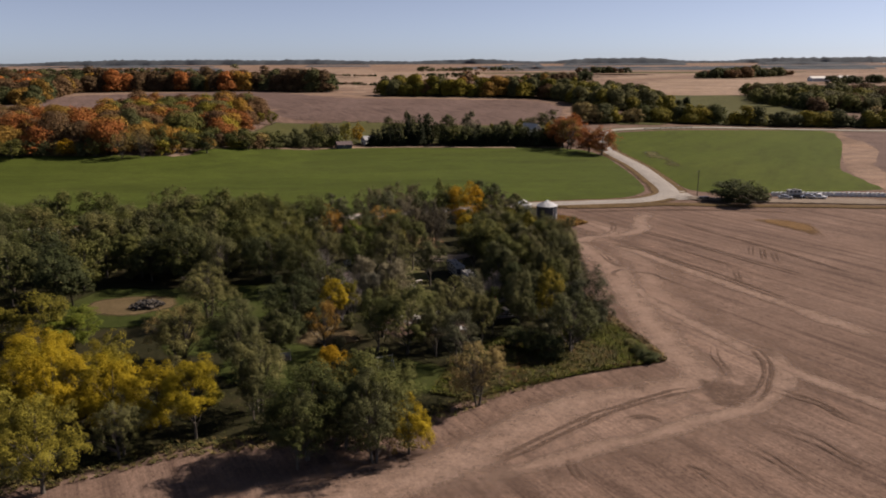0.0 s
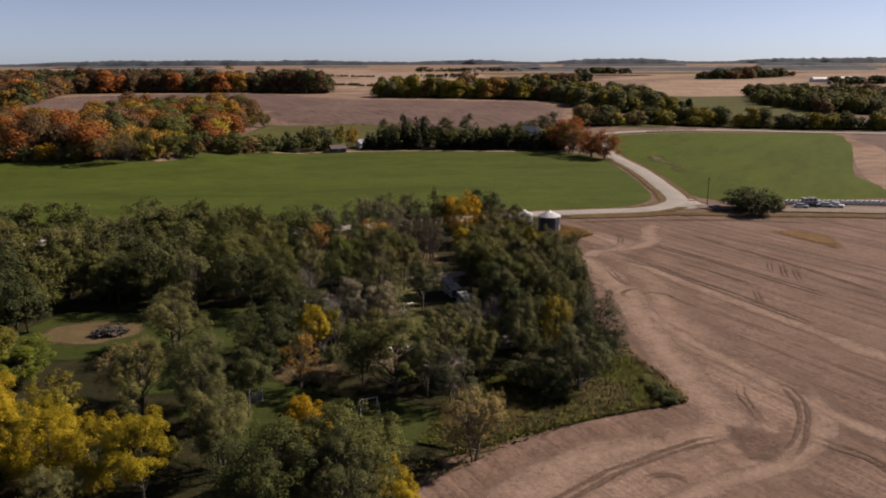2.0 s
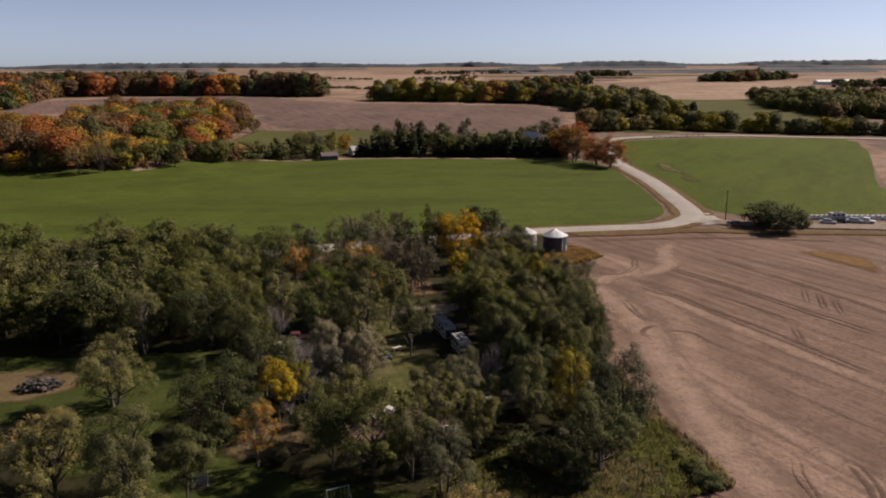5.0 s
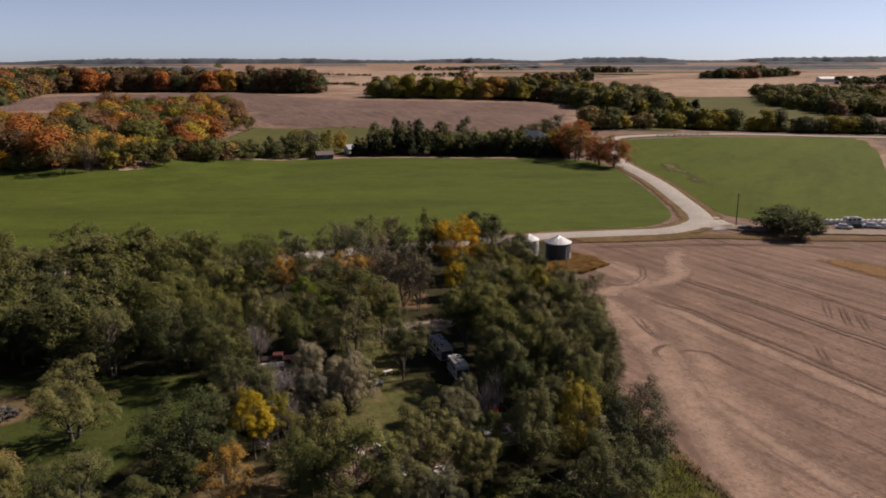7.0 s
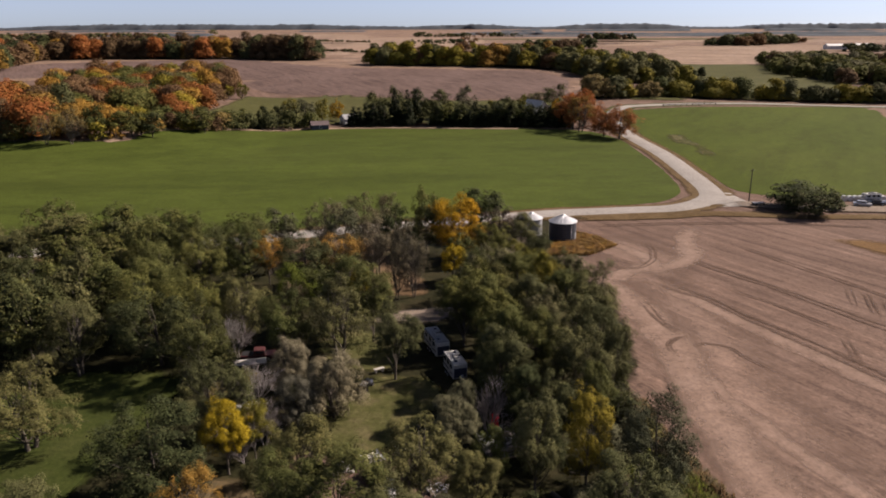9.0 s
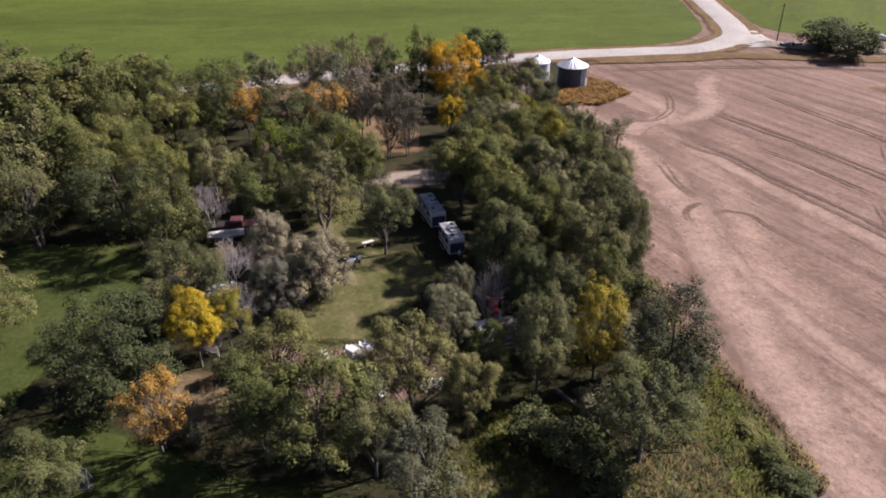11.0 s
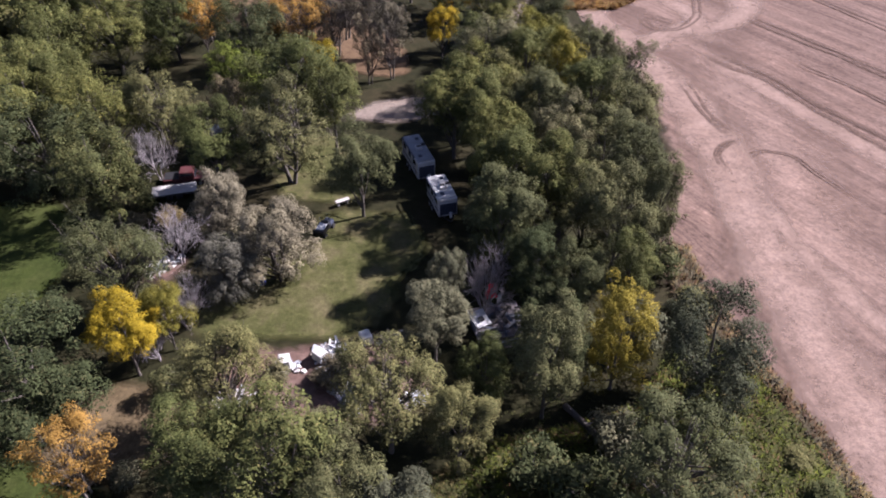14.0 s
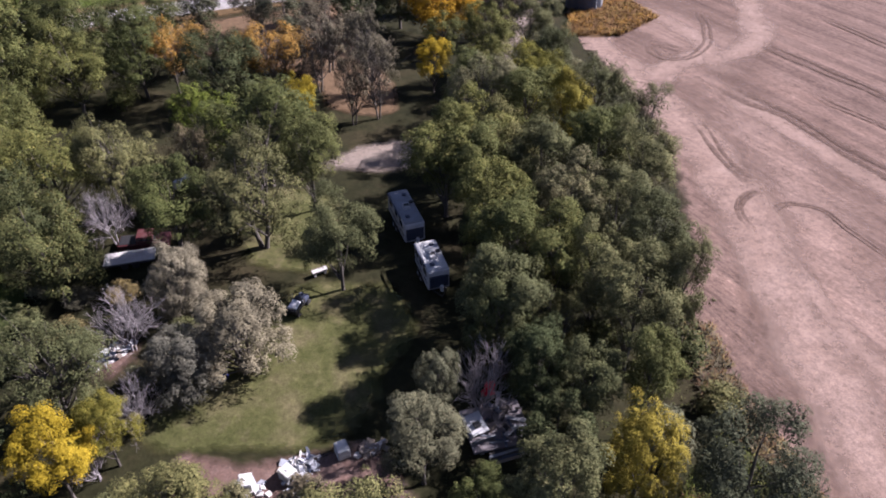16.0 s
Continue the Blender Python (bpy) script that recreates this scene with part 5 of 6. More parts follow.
# low wooded hills that close the distance; the canopy colour holds blue-grey haze
HAZED_CANOPY = earth("hazed_canopy", (0.12, 0.145, 0.175), (0.165, 0.19, 0.22), (0.215, 0.235, 0.26), 0.006, 0.02)
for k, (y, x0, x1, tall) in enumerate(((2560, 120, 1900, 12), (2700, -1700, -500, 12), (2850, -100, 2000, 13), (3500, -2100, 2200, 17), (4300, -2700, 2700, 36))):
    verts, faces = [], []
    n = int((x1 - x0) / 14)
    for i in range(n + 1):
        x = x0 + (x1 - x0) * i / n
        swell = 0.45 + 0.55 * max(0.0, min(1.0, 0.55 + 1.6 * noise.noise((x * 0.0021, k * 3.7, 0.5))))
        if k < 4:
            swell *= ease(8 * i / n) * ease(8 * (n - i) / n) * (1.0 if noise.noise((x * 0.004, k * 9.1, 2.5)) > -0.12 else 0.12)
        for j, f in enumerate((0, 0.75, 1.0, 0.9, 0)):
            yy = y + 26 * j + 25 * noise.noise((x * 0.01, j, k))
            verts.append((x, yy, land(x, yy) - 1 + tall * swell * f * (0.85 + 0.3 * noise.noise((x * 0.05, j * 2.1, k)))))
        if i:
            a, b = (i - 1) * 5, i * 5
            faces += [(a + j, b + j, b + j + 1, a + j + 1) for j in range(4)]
    tagged(meshed("horizon_hill", verts, faces, HAZED_CANOPY, smooth=True), "low wooded rise on the horizon, coloured blue-grey for haze", "hill", kind="structure")
wood("wood_edge", "bushes and young trees along the edge of the wood", [(-330, 339), (-205, 337), (-160, 336), (-122, 342), (-112, 366), (-90, 390), (-92, 396), (-118, 376), (-128, 352), (-160, 346), (-205, 347), (-330, 350)], 6.0, {"brown": 3, "olive": 3, "lime": 2, "orange": 1, "tan": 1}, 7, 0.9, 7, 1.3, seed=71, floor=False)

# spruces and maples at the farm
spruce_protos = []
for s in (1, 2):
    gen = np.random.default_rng(90 + s)
    clumps = spruce_mesh(gen)
    root = tagged(new("spruce"), "dark spruce in the farm windbreak", "tree", "farm spruces")
    tv, tf = [], []
    tube(tv, tf, [(0, 0, -0.3), (0, 0, 9.4)], [0.22, 0.03], 6)
    meshed("trunk", tv, tf, BARK, root)
    me = leaf_mesh("crown", clumps, gen, 40, 0.55, hollow=0.4)
    me.materials.append(LEAF["spruce"])
    new("crown", me).parent = root
    spruce_protos.append(root)
gen = random.Random(31)
first = [True, True]
for i in range(44):
    f = i / 43
    x, y = -38 + 102 * f + gen.uniform(-1.5, 1.5), 424 + gen.uniform(-5, 5) - 4 * f
    h = gen.uniform(8, 11.5) if f > 0.35 else gen.uniform(9, 12)
    if i in (7, 11, 12):
        h = 18
    if 0.3 < f < 0.36:
        continue
    k = i % 2
    m = pose(x, y, land(x, y), 0, 0, gen.uniform(0, 360)) @ Matrix.Diagonal((1.55, 1.55, h / 10, 1))
    if first[k]:
        spruce_protos[k].matrix_basis, first[k] = m, False
    else:
        o = copy_thing(spruce_protos[k], Matrix())
        o.matrix_basis = m
tree("rust", 81.5, 381, 15.5, 18)
tree("rust", 76, 388, 16, 17)
tree("orange", 68, 400, 17, 18)
tree("rust", 66, 410, 19, 18)
tree("rust", 72, 418, 20, 18)
tree("gold", 60, 424, 14, 9)
tree("olive", 62, 440, 17, 16)
tree("olive", 52, 452, 16, 14)
tree("lime", 44, 428, 13, 9)
tree("dark", -8, 440, 17, 15)
tree("olive", 2, 442, 15, 14)
tree("grey", 16, 440, 16, 14)
tree("lime", -56, 428, 13, 9)
tree("gold", -50, 436, 12, 8)
tree("grey", -66, 436, 14, 12)
tree("olive", -72, 428, 12, 10)
tree("lime", 28, 436, 13, 9)
tree("dark", -30, 436, 15, 13)
tree("dark", -20, 434, 17, 13)
tree("dark", -2, 428, 14, 12)
tree("dark", 12, 430, 13, 12)
tree("dark", 22, 430, 12, 12)
tree("dark", 34, 432, 13, 12)
tree("dark", 40, 424, 11, 10)
for k in range(11):
    tree(("dark", "green", "dark")[k % 3], 1.0 + 5.8 * k, 420.5 + 1.5 * math.sin(k * 2.1), 11.2 + 1.6 * math.sin(k * 1.3), 9.4)

# ---- things: tools ----
def paint(name, colour, rough=0.45, metal=0.0, dirt=0.35, soot=(0.12, 0.10, 0.085)):
    """Painted or bare metal, plastic or wood with streaks and dirt."""
    m, nt, b = material(name, rough, metal)
    colour = tuple(c * 0.7 for c in colour)
    stain = ramp(nt, noise_at(nt, 1.3, 8, 0.7), ((0.42, (0, 0, 0)), (0.75, (1, 1, 1))))
    cut = node(nt, "Math")
    cut.operation = "MULTIPLY"
    cut.inputs[1].default_value = dirt
    nt.links.new(stain, cut.inputs[0])
    col = mixed(nt, cut.outputs[0], colour, soot)
    grain = ramp(nt, noise_at(nt, 14, 4), ((0.3, (0.86, 0.86, 0.86)), (0.7, (1.1, 1.1, 1.1))))
    nt.links.new(mixed(nt, 0.8, col, grain, "MULTIPLY"), b.inputs["Base Color"])
    bump(nt, b, noise_at(nt, 5, 4), 0.12, 0.03)
    return m


WHITE = paint("white_fibreglass", (0.62, 0.62, 0.61), 0.35, 0, 0.25)
ROOF_GREY = paint("grey_rubber_roof", (0.30, 0.31, 0.33), 0.6, 0, 0.45)
ROOF_WHITE = paint("white_rubber_roof", (0.60, 0.59, 0.57), 0.6, 0, 0.4)
BLACK = paint("black_plastic", (0.02, 0.02, 0.022), 0.5, 0, 0.1)
NAVY = paint("dark_trim", (0.05, 0.06, 0.09), 0.45, 0, 0.15)
RUBBER = paint("tyre_rubber", (0.022, 0.021, 0.02), 0.85, 0, 0.2)
STEEL = paint("galvanised_steel", (0.50, 0.52, 0.55), 0.5, 0.6, 0.3)
BIN_DARK = paint("weathered_dark_steel", (0.06, 0.065, 0.08), 0.5, 0.3, 0.3)
WOOD = paint("weathered_wood", (0.26, 0.21, 0.165), 0.85, 0, 0.4)
WOOD_DARK = paint("charred_wood", (0.045, 0.04, 0.036), 0.9, 0, 0.3)
RED = paint("red_tarpaulin", (0.85, 0.03, 0.07), 0.55, 0, 0.2)
BLUE = paint("blue_plastic", (0.02, 0.032, 0.15), 0.45, 0, 0.2)
BALE = paint("white_bale_wrap", (0.80, 0.80, 0.78), 0.3, 0, 0.15)
TOTE = paint("white_tote_plastic", (0.58, 0.565, 0.52), 0.45, 0, 0.15)
SILVER_CAR = paint("silver_car_paint", (0.60, 0.61, 0.63), 0.25, 0.5, 0.1)
WHITE_CAR = paint("white_car_paint", (0.80, 0.80, 0.79), 0.25, 0.0, 0.08)
DARK_CAR = paint("dark_car_paint", (0.04, 0.045, 0.055), 0.25, 0.3, 0.1)
RED_CAR = paint("dull_red_paint", (0.09, 0.022, 0.024), 0.45, 0.1, 0.35)
SHED_ROOF = paint("rusted_tin_roof", (0.16, 0.12, 0.12), 0.55, 0.3, 0.4)
SIDING = paint("white_siding", (0.75, 0.74, 0.72), 0.6, 0, 0.15)
CONCRETE = paint("pale_concrete", (0.52, 0.49, 0.46), 0.9, 0, 0.4)
GLASS, _nt, _b = material("window_glass", 0.08)
_b.inputs["Base Color"].default_value = (0.02, 0.025, 0.03, 1)
_b.inputs["Specular IOR Level"].default_value = 0.6


def box(bm, size, at=(0, 0, 0), turn=(0, 0, 0), bevel=0.0, taper=0.0):
    made = bmesh.ops.create_cube(bm, size=1.0)["verts"]
    for v in made:
        k = 1 - taper * (v.co.z + 0.5)
        v.co = Vector((v.co.x * size[0] * k, v.co.y * size[1] * k, v.co.z * size[2]))
    if bevel:
        edges = list({e for v in made for e in v.link_edges})
        made = list({v for f in bmesh.ops.bevel(bm, geom=edges, offset=bevel, segments=2, affect="EDGES", profile=0.6)["faces"] for v in f.verts} | {v for v in made if v.is_valid})
    m = pose(*at, *turn)
    for v in made:
        v.co = m @ v.co
    return bm


def rod(bm, a, b, r0, r1=None, sides=10):
    a, b = Vector(a), Vector(b)
    d = b - a
    made = bmesh.ops.create_cone(bm, cap_ends=True, segments=sides, radius1=r0, radius2=r0 if r1 is None else r1, depth=d.length)["verts"]
    m = Matrix.Translation((a + b) / 2) @ d.to_track_quat("Z", "Y").to_matrix().to_4x4()
    for v in made:
        v.co = m @ v.co
    return bm


def part(name, bm, mat, parent, label="", smooth=False):
    me = bpy.data.meshes.new(name)
    bm.to_mesh(me)
    bm.free()
    me.materials.append(mat)
    if smooth:
        me.polygons.foreach_set("use_smooth", [True] * len(me.polygons))
    ob = new(name, me)
    ob.parent = parent
    if label:
        ob["label"] = label
    return ob


def fresh():
    return bmesh.new()


def thing(name, label, category, group=""):
    return tagged(new(name), label, category, group)


def stand(ob, x, y, turn=0.0, up=0.0, tilt=(0, 0)):
    ob.matrix_basis = pose(x, y, land(x, y) + up, tilt[0], tilt[1], turn)
    return ob


# ---- travel trailers ----
def travel_trailer(length, roof_mat, label):
    """A camper, its length along x, with the hitch at +x."""
    t = thing("travel_trailer", label, "trailer", "parked travel trailers")
    w, lo, hi = 2.05, 0.45, 2.55
    bm = box(fresh(), (length, w, hi - lo), (0, 0, (lo + hi) / 2), bevel=0.16)
    body = part("body", bm, WHITE, t)
    part("roof", box(fresh(), (length - 0.25, w - 0.2, 0.10), (0, 0, hi + 0.04), bevel=0.03), roof_mat, t, "weathered rubber roof")
    part("front_cap", box(fresh(), (0.12, w - 0.3, 1.3), (length / 2 + 0.03, 0, 1.35), bevel=0.05), NAVY, t, "dark front cap")
    ac = part("air_conditioner", box(fresh(), (1.0, 0.75, 0.30), (0.2, 0, hi + 0.23), bevel=0.1, taper=0.15), ROOF_WHITE, t, "white rooftop unit")
    part("grille", box(fresh(), (0.4, 0.5, 0.03), (0.2, 0, hi + 0.40)), BLACK, ac)
    for x, y in ((-length * 0.32, 0.4), (length * 0.3, -0.35), (-length * 0.08, 0.7)):
        v = part("roof_vent", box(fresh(), (0.42, 0.42, 0.14), (x, y, hi + 0.15), bevel=0.05, taper=0.1), BLACK if y > 0.5 else NAVY, t, "dark roof vent")
    for s in (1, -1):
        part("stripe", box(fresh(), (length - 0.5, 0.012, 0.28), (0, s * (w / 2 + 0.004), 1.15)), NAVY, t, "dark side stripe")
        for x in (-length * 0.3, length * 0.02, length * 0.3):
            win = part("window", box(fresh(), (0.95, 0.05, 0.62), (x, s * (w / 2 + 0.01), 2.05), bevel=0.02), BLACK, t, "dark window frame")
            part("pane", box(fresh(), (0.85, 0.02, 0.52), (x, s * (w / 2 + 0.04), 2.05)), GLASS, win)
        for x in (-0.55, 0.35):
            wh = part("wheel", rod(fresh(), (x, s * 0.95, 0.36), (x, s * 1.2, 0.36), 0.36, sides=18), RUBBER, t, "black road wheel")
            part("rim", rod(fresh(), (x, s * 1.2, 0.36), (x, s * 1.215, 0.36), 0.2, sides=12), STEEL, wh)
    door = part("door", box(fresh(), (0.7, 0.05, 1.85), (length * 0.16, -w / 2 - 0.015, 1.6), bevel=0.02), ROOF_WHITE, t, "white entry door")
    part("handle", box(fresh(), (0.06, 0.06, 0.16), (length * 0.16 + 0.27, -w / 2 - 0.06, 1.5)), BLACK, door)
    part("awning_roll", rod(fresh(), (-length * 0.4, -w / 2 - 0.1, 2.8), (length * 0.35, -w / 2 - 0.1, 2.8), 0.09, sides=10), NAVY, t, "rolled awning")
    part("rear_window", box(fresh(), (0.05, 1.3, 0.7), (-length / 2 - 0.01, 0, 2.0), bevel=0.02), GLASS, t)
    part("bumper", box(fresh(), (0.12, 2.2, 0.14), (-length / 2 - 0.12, 0, 0.5)), BLACK, t)
    hitch = fresh()
    for s in (1, -1):
        rod(hitch, (length / 2 - 0.1, s * 0.8, 0.55), (length / 2 + 1.1, 0, 0.5), 0.05, sides=6)
    part("hitch", hitch, BLACK, t)
    part("gas_bottle", rod(fresh(), (length / 2 + 0.35, 0.18, 0.5), (length / 2 + 0.35, 0.18, 1.05), 0.16, sides=12), WHITE, t)
    return t


stand(travel_trailer(6.0, ROOF_GREY, "long white travel trailer with grey leaf-strewn roof"), 2.6, 154.67, -71.7)
stand(travel_trailer(4.5, ROOF_WHITE, "shorter white travel trailer with pale roof"), 5.16, 146.99, -73.6)

# ---- burnt trailer ----
rnd = random.Random(4)


def burnt_trailer():
    t = thing("burnt_trailer", "collapsed burnt trailer with charred floor and torn white panels", "wreck")
    part("floor", box(fresh(), (4.6, 4.0, 0.18), (0, 0, 0.55), bevel=0.03), paint("scorched_deck", (0.20, 0.175, 0.18), 0.9, 0, 0.6), t, "scorched grey floor")
    part("roof_piece", box(fresh(), (1.3, 1.8, 0.10), (-1.5, 0.2, 1.05), (8, -6, 10), 0.03), WHITE, t, "torn white roof piece")
    part("side_panel", box(fresh(), (0.08, 2.0, 0.9), (-2.25, 0.1, 0.95), (0, -12, 4), 0.02), WHITE, t, "white side panel")
    part("end_panel", box(fresh(), (1.8, 0.08, 0.6), (-1.3, -1.2, 0.8), (14, 0, 6), 0.02), ROOF_GREY, t, "bent grey panel")
    part("hatch", box(fresh(), (0.5, 0.5, 0.12), (-1.5, 0.0, 1.2), (8, -6, 10), 0.03), BLACK, t)
    for _ in range(26):
        x, y = rnd.uniform(-1.2, 2.2), rnd.uniform(-1.9, 1.9)
        mat = rnd.choice((WOOD, WOOD_DARK, WOOD_DARK, ROOF_GREY, NAVY, ROOF_GREY))
        part("scrap_board", box(fresh(), (rnd.uniform(0.5, 1.8), rnd.uniform(0.1, 0.4), 0.05), (x, y, 0.68 + rnd.uniform(0, 0.25)), (rnd.uniform(-14, 14), rnd.uniform(-14, 14), rnd.uniform(0, 180))), mat, t)
    for x, y in ((-1.6, -1.7), (1.6, -1.7), (-1.6, 1.7), (1.6, 1.7)):
        part("support", box(fresh(), (0.3, 0.3, 0.6), (x, y, 0.2)), CONCRETE, t, "concrete block support")
    for k in range(5):
        part("fallen_board", box(fresh(), (3.2 + 0.35 * (k % 3), 0.2, 0.06), (0.4 + 0.1 * k, -2.1 - 0.17 * k, 0.4 - 0.04 * k), (10 + 5 * k, 2, 3 + 2.5 * (k % 3)), 0.01), (WOOD_DARK, ROOF_GREY, WOOD_DARK, NAVY, WOOD)[k], t)
    return t


stand(burnt_trailer(), 9.9, 129.8, 14)
red = fresh()
for i in range(9):
    f = i / 8
    for s in (-0.5, 0.5):
        red.verts.new((s * (0.7 + 0.5 * f) + 0.06 * math.sin(i), 0.12 * math.sin(i * 1.7) + 0.4 * f, 2.9 - 2.2 * f))
red.verts.ensure_lookup_table()
for i in range(8):
    red.faces.new([red.verts[k] for k in (2 * i, 2 * i + 1, 2 * i + 3, 2 * i + 2)])
bmesh.ops.solidify(red, geom=red.faces[:], thickness=0.03)
ob = part("red_tarpaulin", red, RED, None, "", True)
tagged(ob, "red tarpaulin hanging in the bare tree", "tarpaulin")
stand(ob, 9.5, 132.0, 10)

# ---- totes, rubbish and rubble ----
def tote(label="white plastic bulk water tote in a steel cage"):
    t = thing("bulk_tote", label, "tote", "white totes by the rubble")
    part("tank", box(fresh(), (1.0, 1.2, 1.0), (0, 0, 0.65), bevel=0.08), TOTE, t)
    part("pallet", box(fresh(), (1.02, 1.22, 0.14), (0, 0, 0.07)), WOOD, t, "wooden pallet base")
    part("lid", rod(fresh(), (0, 0, 1.15), (0, 0, 1.22), 0.11, sides=14), TOTE, t)
    for z in (0.3, 0.65, 1.0):
        cage = fresh()
        for a, b in (((-0.53, -0.63), (0.53, -0.63)), ((0.53, -0.63), (0.53, 0.63)), ((0.53, 0.63), (-0.53, 0.63)), ((-0.53, 0.63), (-0.53, -0.63))):
            rod(cage, (*a, z), (*b, z), 0.014, sides=5)
        part("cage_bar", cage, STEEL, t)
    return t


for x, y, a in ((-7.7, 125.0, 10), (-1.3, 127.6, 24), (-4.9, 125.7, 50)):
    o = stand(tote(), x, y, a, 0.2)
    o.matrix_basis = o.matrix_basis @ Matrix.Scale(0.88, 4)


def rubbish_pile(name, label, length, width, height, mats, count, seed, group=""):
    """A heap of boards, sheets, bags and blocks, low at its edge."""
    g = random.Random(seed)
    t = thing(name, label, "debris pile", group)
    core = fresh()
    bmesh.ops.create_icosphere(core, subdivisions=3, radius=1.0)
    for v in core.verts:
        k = 0.85 + 0.35 * noise.noise(v.co * 2.2 + Vector((seed, 0, 0)))
        v.co = Vector((v.co.x * length / 2 * k, v.co.y * width / 2 * k, max(-0.1, v.co.z * height * 0.7 * k)))
    part("heap_core", core, mats[0], t)
    for _ in range(count):
        a, r = g.uniform(0, 6.283), g.random() ** 0.6
        x, y = math.cos(a) * r * length / 2, math.sin(a) * r * width / 2
        z = height * 0.75 * math.sqrt(max(0, 1 - r * r)) + 0.05
        kind = g.random()
        size = (g.uniform(0.5, 1.5), g.uniform(0.08, 0.2), 0.06) if kind < 0.5 else (g.uniform(0.3, 0.8), g.uniform(0.3, 0.7), g.uniform(0.05, 0.3))
        part("scrap_board" if kind < 0.5 else "scrap_block", box(fresh(), size, (x, y, z), (g.uniform(-30, 30), g.uniform(-30, 30), g.uniform(0, 180))), g.choice(mats), t)
    return t


stand(rubbish_pile("rubbish_heap", "long heap of pale rubbish, boards and torn plastic", 8.6, 2.0, 0.9, [CONCRETE, ROOF_GREY, STEEL, WOOD, NAVY, ROOF_GREY, WHITE], 90, 3), -3.5, 123.8, -62)
stand(rubbish_pile("rubbish_heap", "small heap of white sheets and boards by the trees", 2.6, 1.6, 0.7, [WOOD, WHITE, ROOF_GREY, CONCRETE], 24, 5), 2.9, 121.6, 30)
stand(rubbish_pile("rubbish_heap", "scattered heap of pale bags beside a white tote", 2.4, 1.8, 0.5, [CONCRETE, NAVY, STEEL, ROOF_GREY, WHITE], 24, 6), -4.0, 126.9, 10)
stand(rubbish_pile("rubbish_heap", "low scatter of white scraps on reddish earth", 3.2, 2.0, 0.4, [CONCRETE, ROOF_GREY, STEEL, WHITE], 26, 8), -7.4, 124.7, 0)
stand(rubbish_pile("masonry_heap", "heap of broken pale masonry and boards", 4.0, 2.6, 0.7, [CONCRETE, CONCRETE, WOOD, WHITE], 40, 9), -21.0, 137.6, 40)
stand(rubbish_pile("rubbish_heap", "scrap and white sheets under the olive tree", 3.6, 2.4, 0.6, [CONCRETE, WHITE, ROOF_GREY, WOOD], 30, 12), -11.2, 121.9, 15)
stand(rubbish_pile("brush_pile", "dark heap of burnt branches and stumps", 6.6, 4.0, 1.9, [WOOD_DARK, WOOD_DARK, BARK, BLACK, BARK], 150, 21), -57.4, 136.4, 12)
stand(rubbish_pile("plank_heap", "tan planks stacked beside the totes", 2.6, 1.4, 0.6, [WOOD, WOOD, CONCRETE], 26, 23), 0.6, 128.0, 25)

# ---- small things on the lawns ----
def garden_cart():
    t = thing("garden_cart", "small dark utility cart with pale load bed", "cart")
    part("bed", box(fresh(), (1.7, 1.1, 0.4), (-0.3, 0, 0.75), bevel=0.04), BLACK, t)
    part("load", box(fresh(), (1.2, 0.8, 0.14), (-0.35, 0, 1.0), (2, 3, 5), 0.04), SIDING, t, "pale folded sheet")
    part("hood", box(fresh(), (0.8, 1.0, 0.45), (1.0, 0, 0.7), bevel=0.1, taper=0.1), NAVY, t)
    part("seat", box(fresh(), (0.45, 0.9, 0.3), (0.4, 0, 0.95), bevel=0.06), BLACK, t)
    for x in (-0.8, 0.95):
        for s in (1, -1):
            part("wheel", rod(fresh(), (x, s * 0.45, 0.3), (x, s * 0.66, 0.3), 0.3, sides=14), RUBBER, t)
    for s in (1, -1):
        part("roll_bar", rod(fresh(), (0.2, s * 0.5, 0.9), (0.2, s * 0.45, 1.7), 0.03, sides=6), STEEL, t)
    return t


stand(garden_cart(), -6.6, 142.6, 70)


def flatbed():
    t = thing("flatbed_trailer", "pale flatbed trailer with junk under the trees", "trailer")
    part("deck", box(fresh(), (4.6, 1.9, 0.14), (0, 0, 0.75), bevel=0.02), CONCRETE, t, "pale worn deck")
    for s in (1, -1):
        part("rail", box(fresh(), (4.6, 0.08, 0.2), (0, s * 0.98, 0.72)), WOOD_DARK, t)
        for x in (-0.5, 0.5):
            part("wheel", rod(fresh(), (x, s * 0.75, 0.33), (x, s * 0.95, 0.33), 0.33, sides=14), RUBBER, t)
    part("tongue", rod(fresh(), (2.3, 0, 0.6), (3.5, 0, 0.5), 0.06, sides=6), BLACK, t)
    return t


stand(flatbed(), -23.4, 149.6, 14)


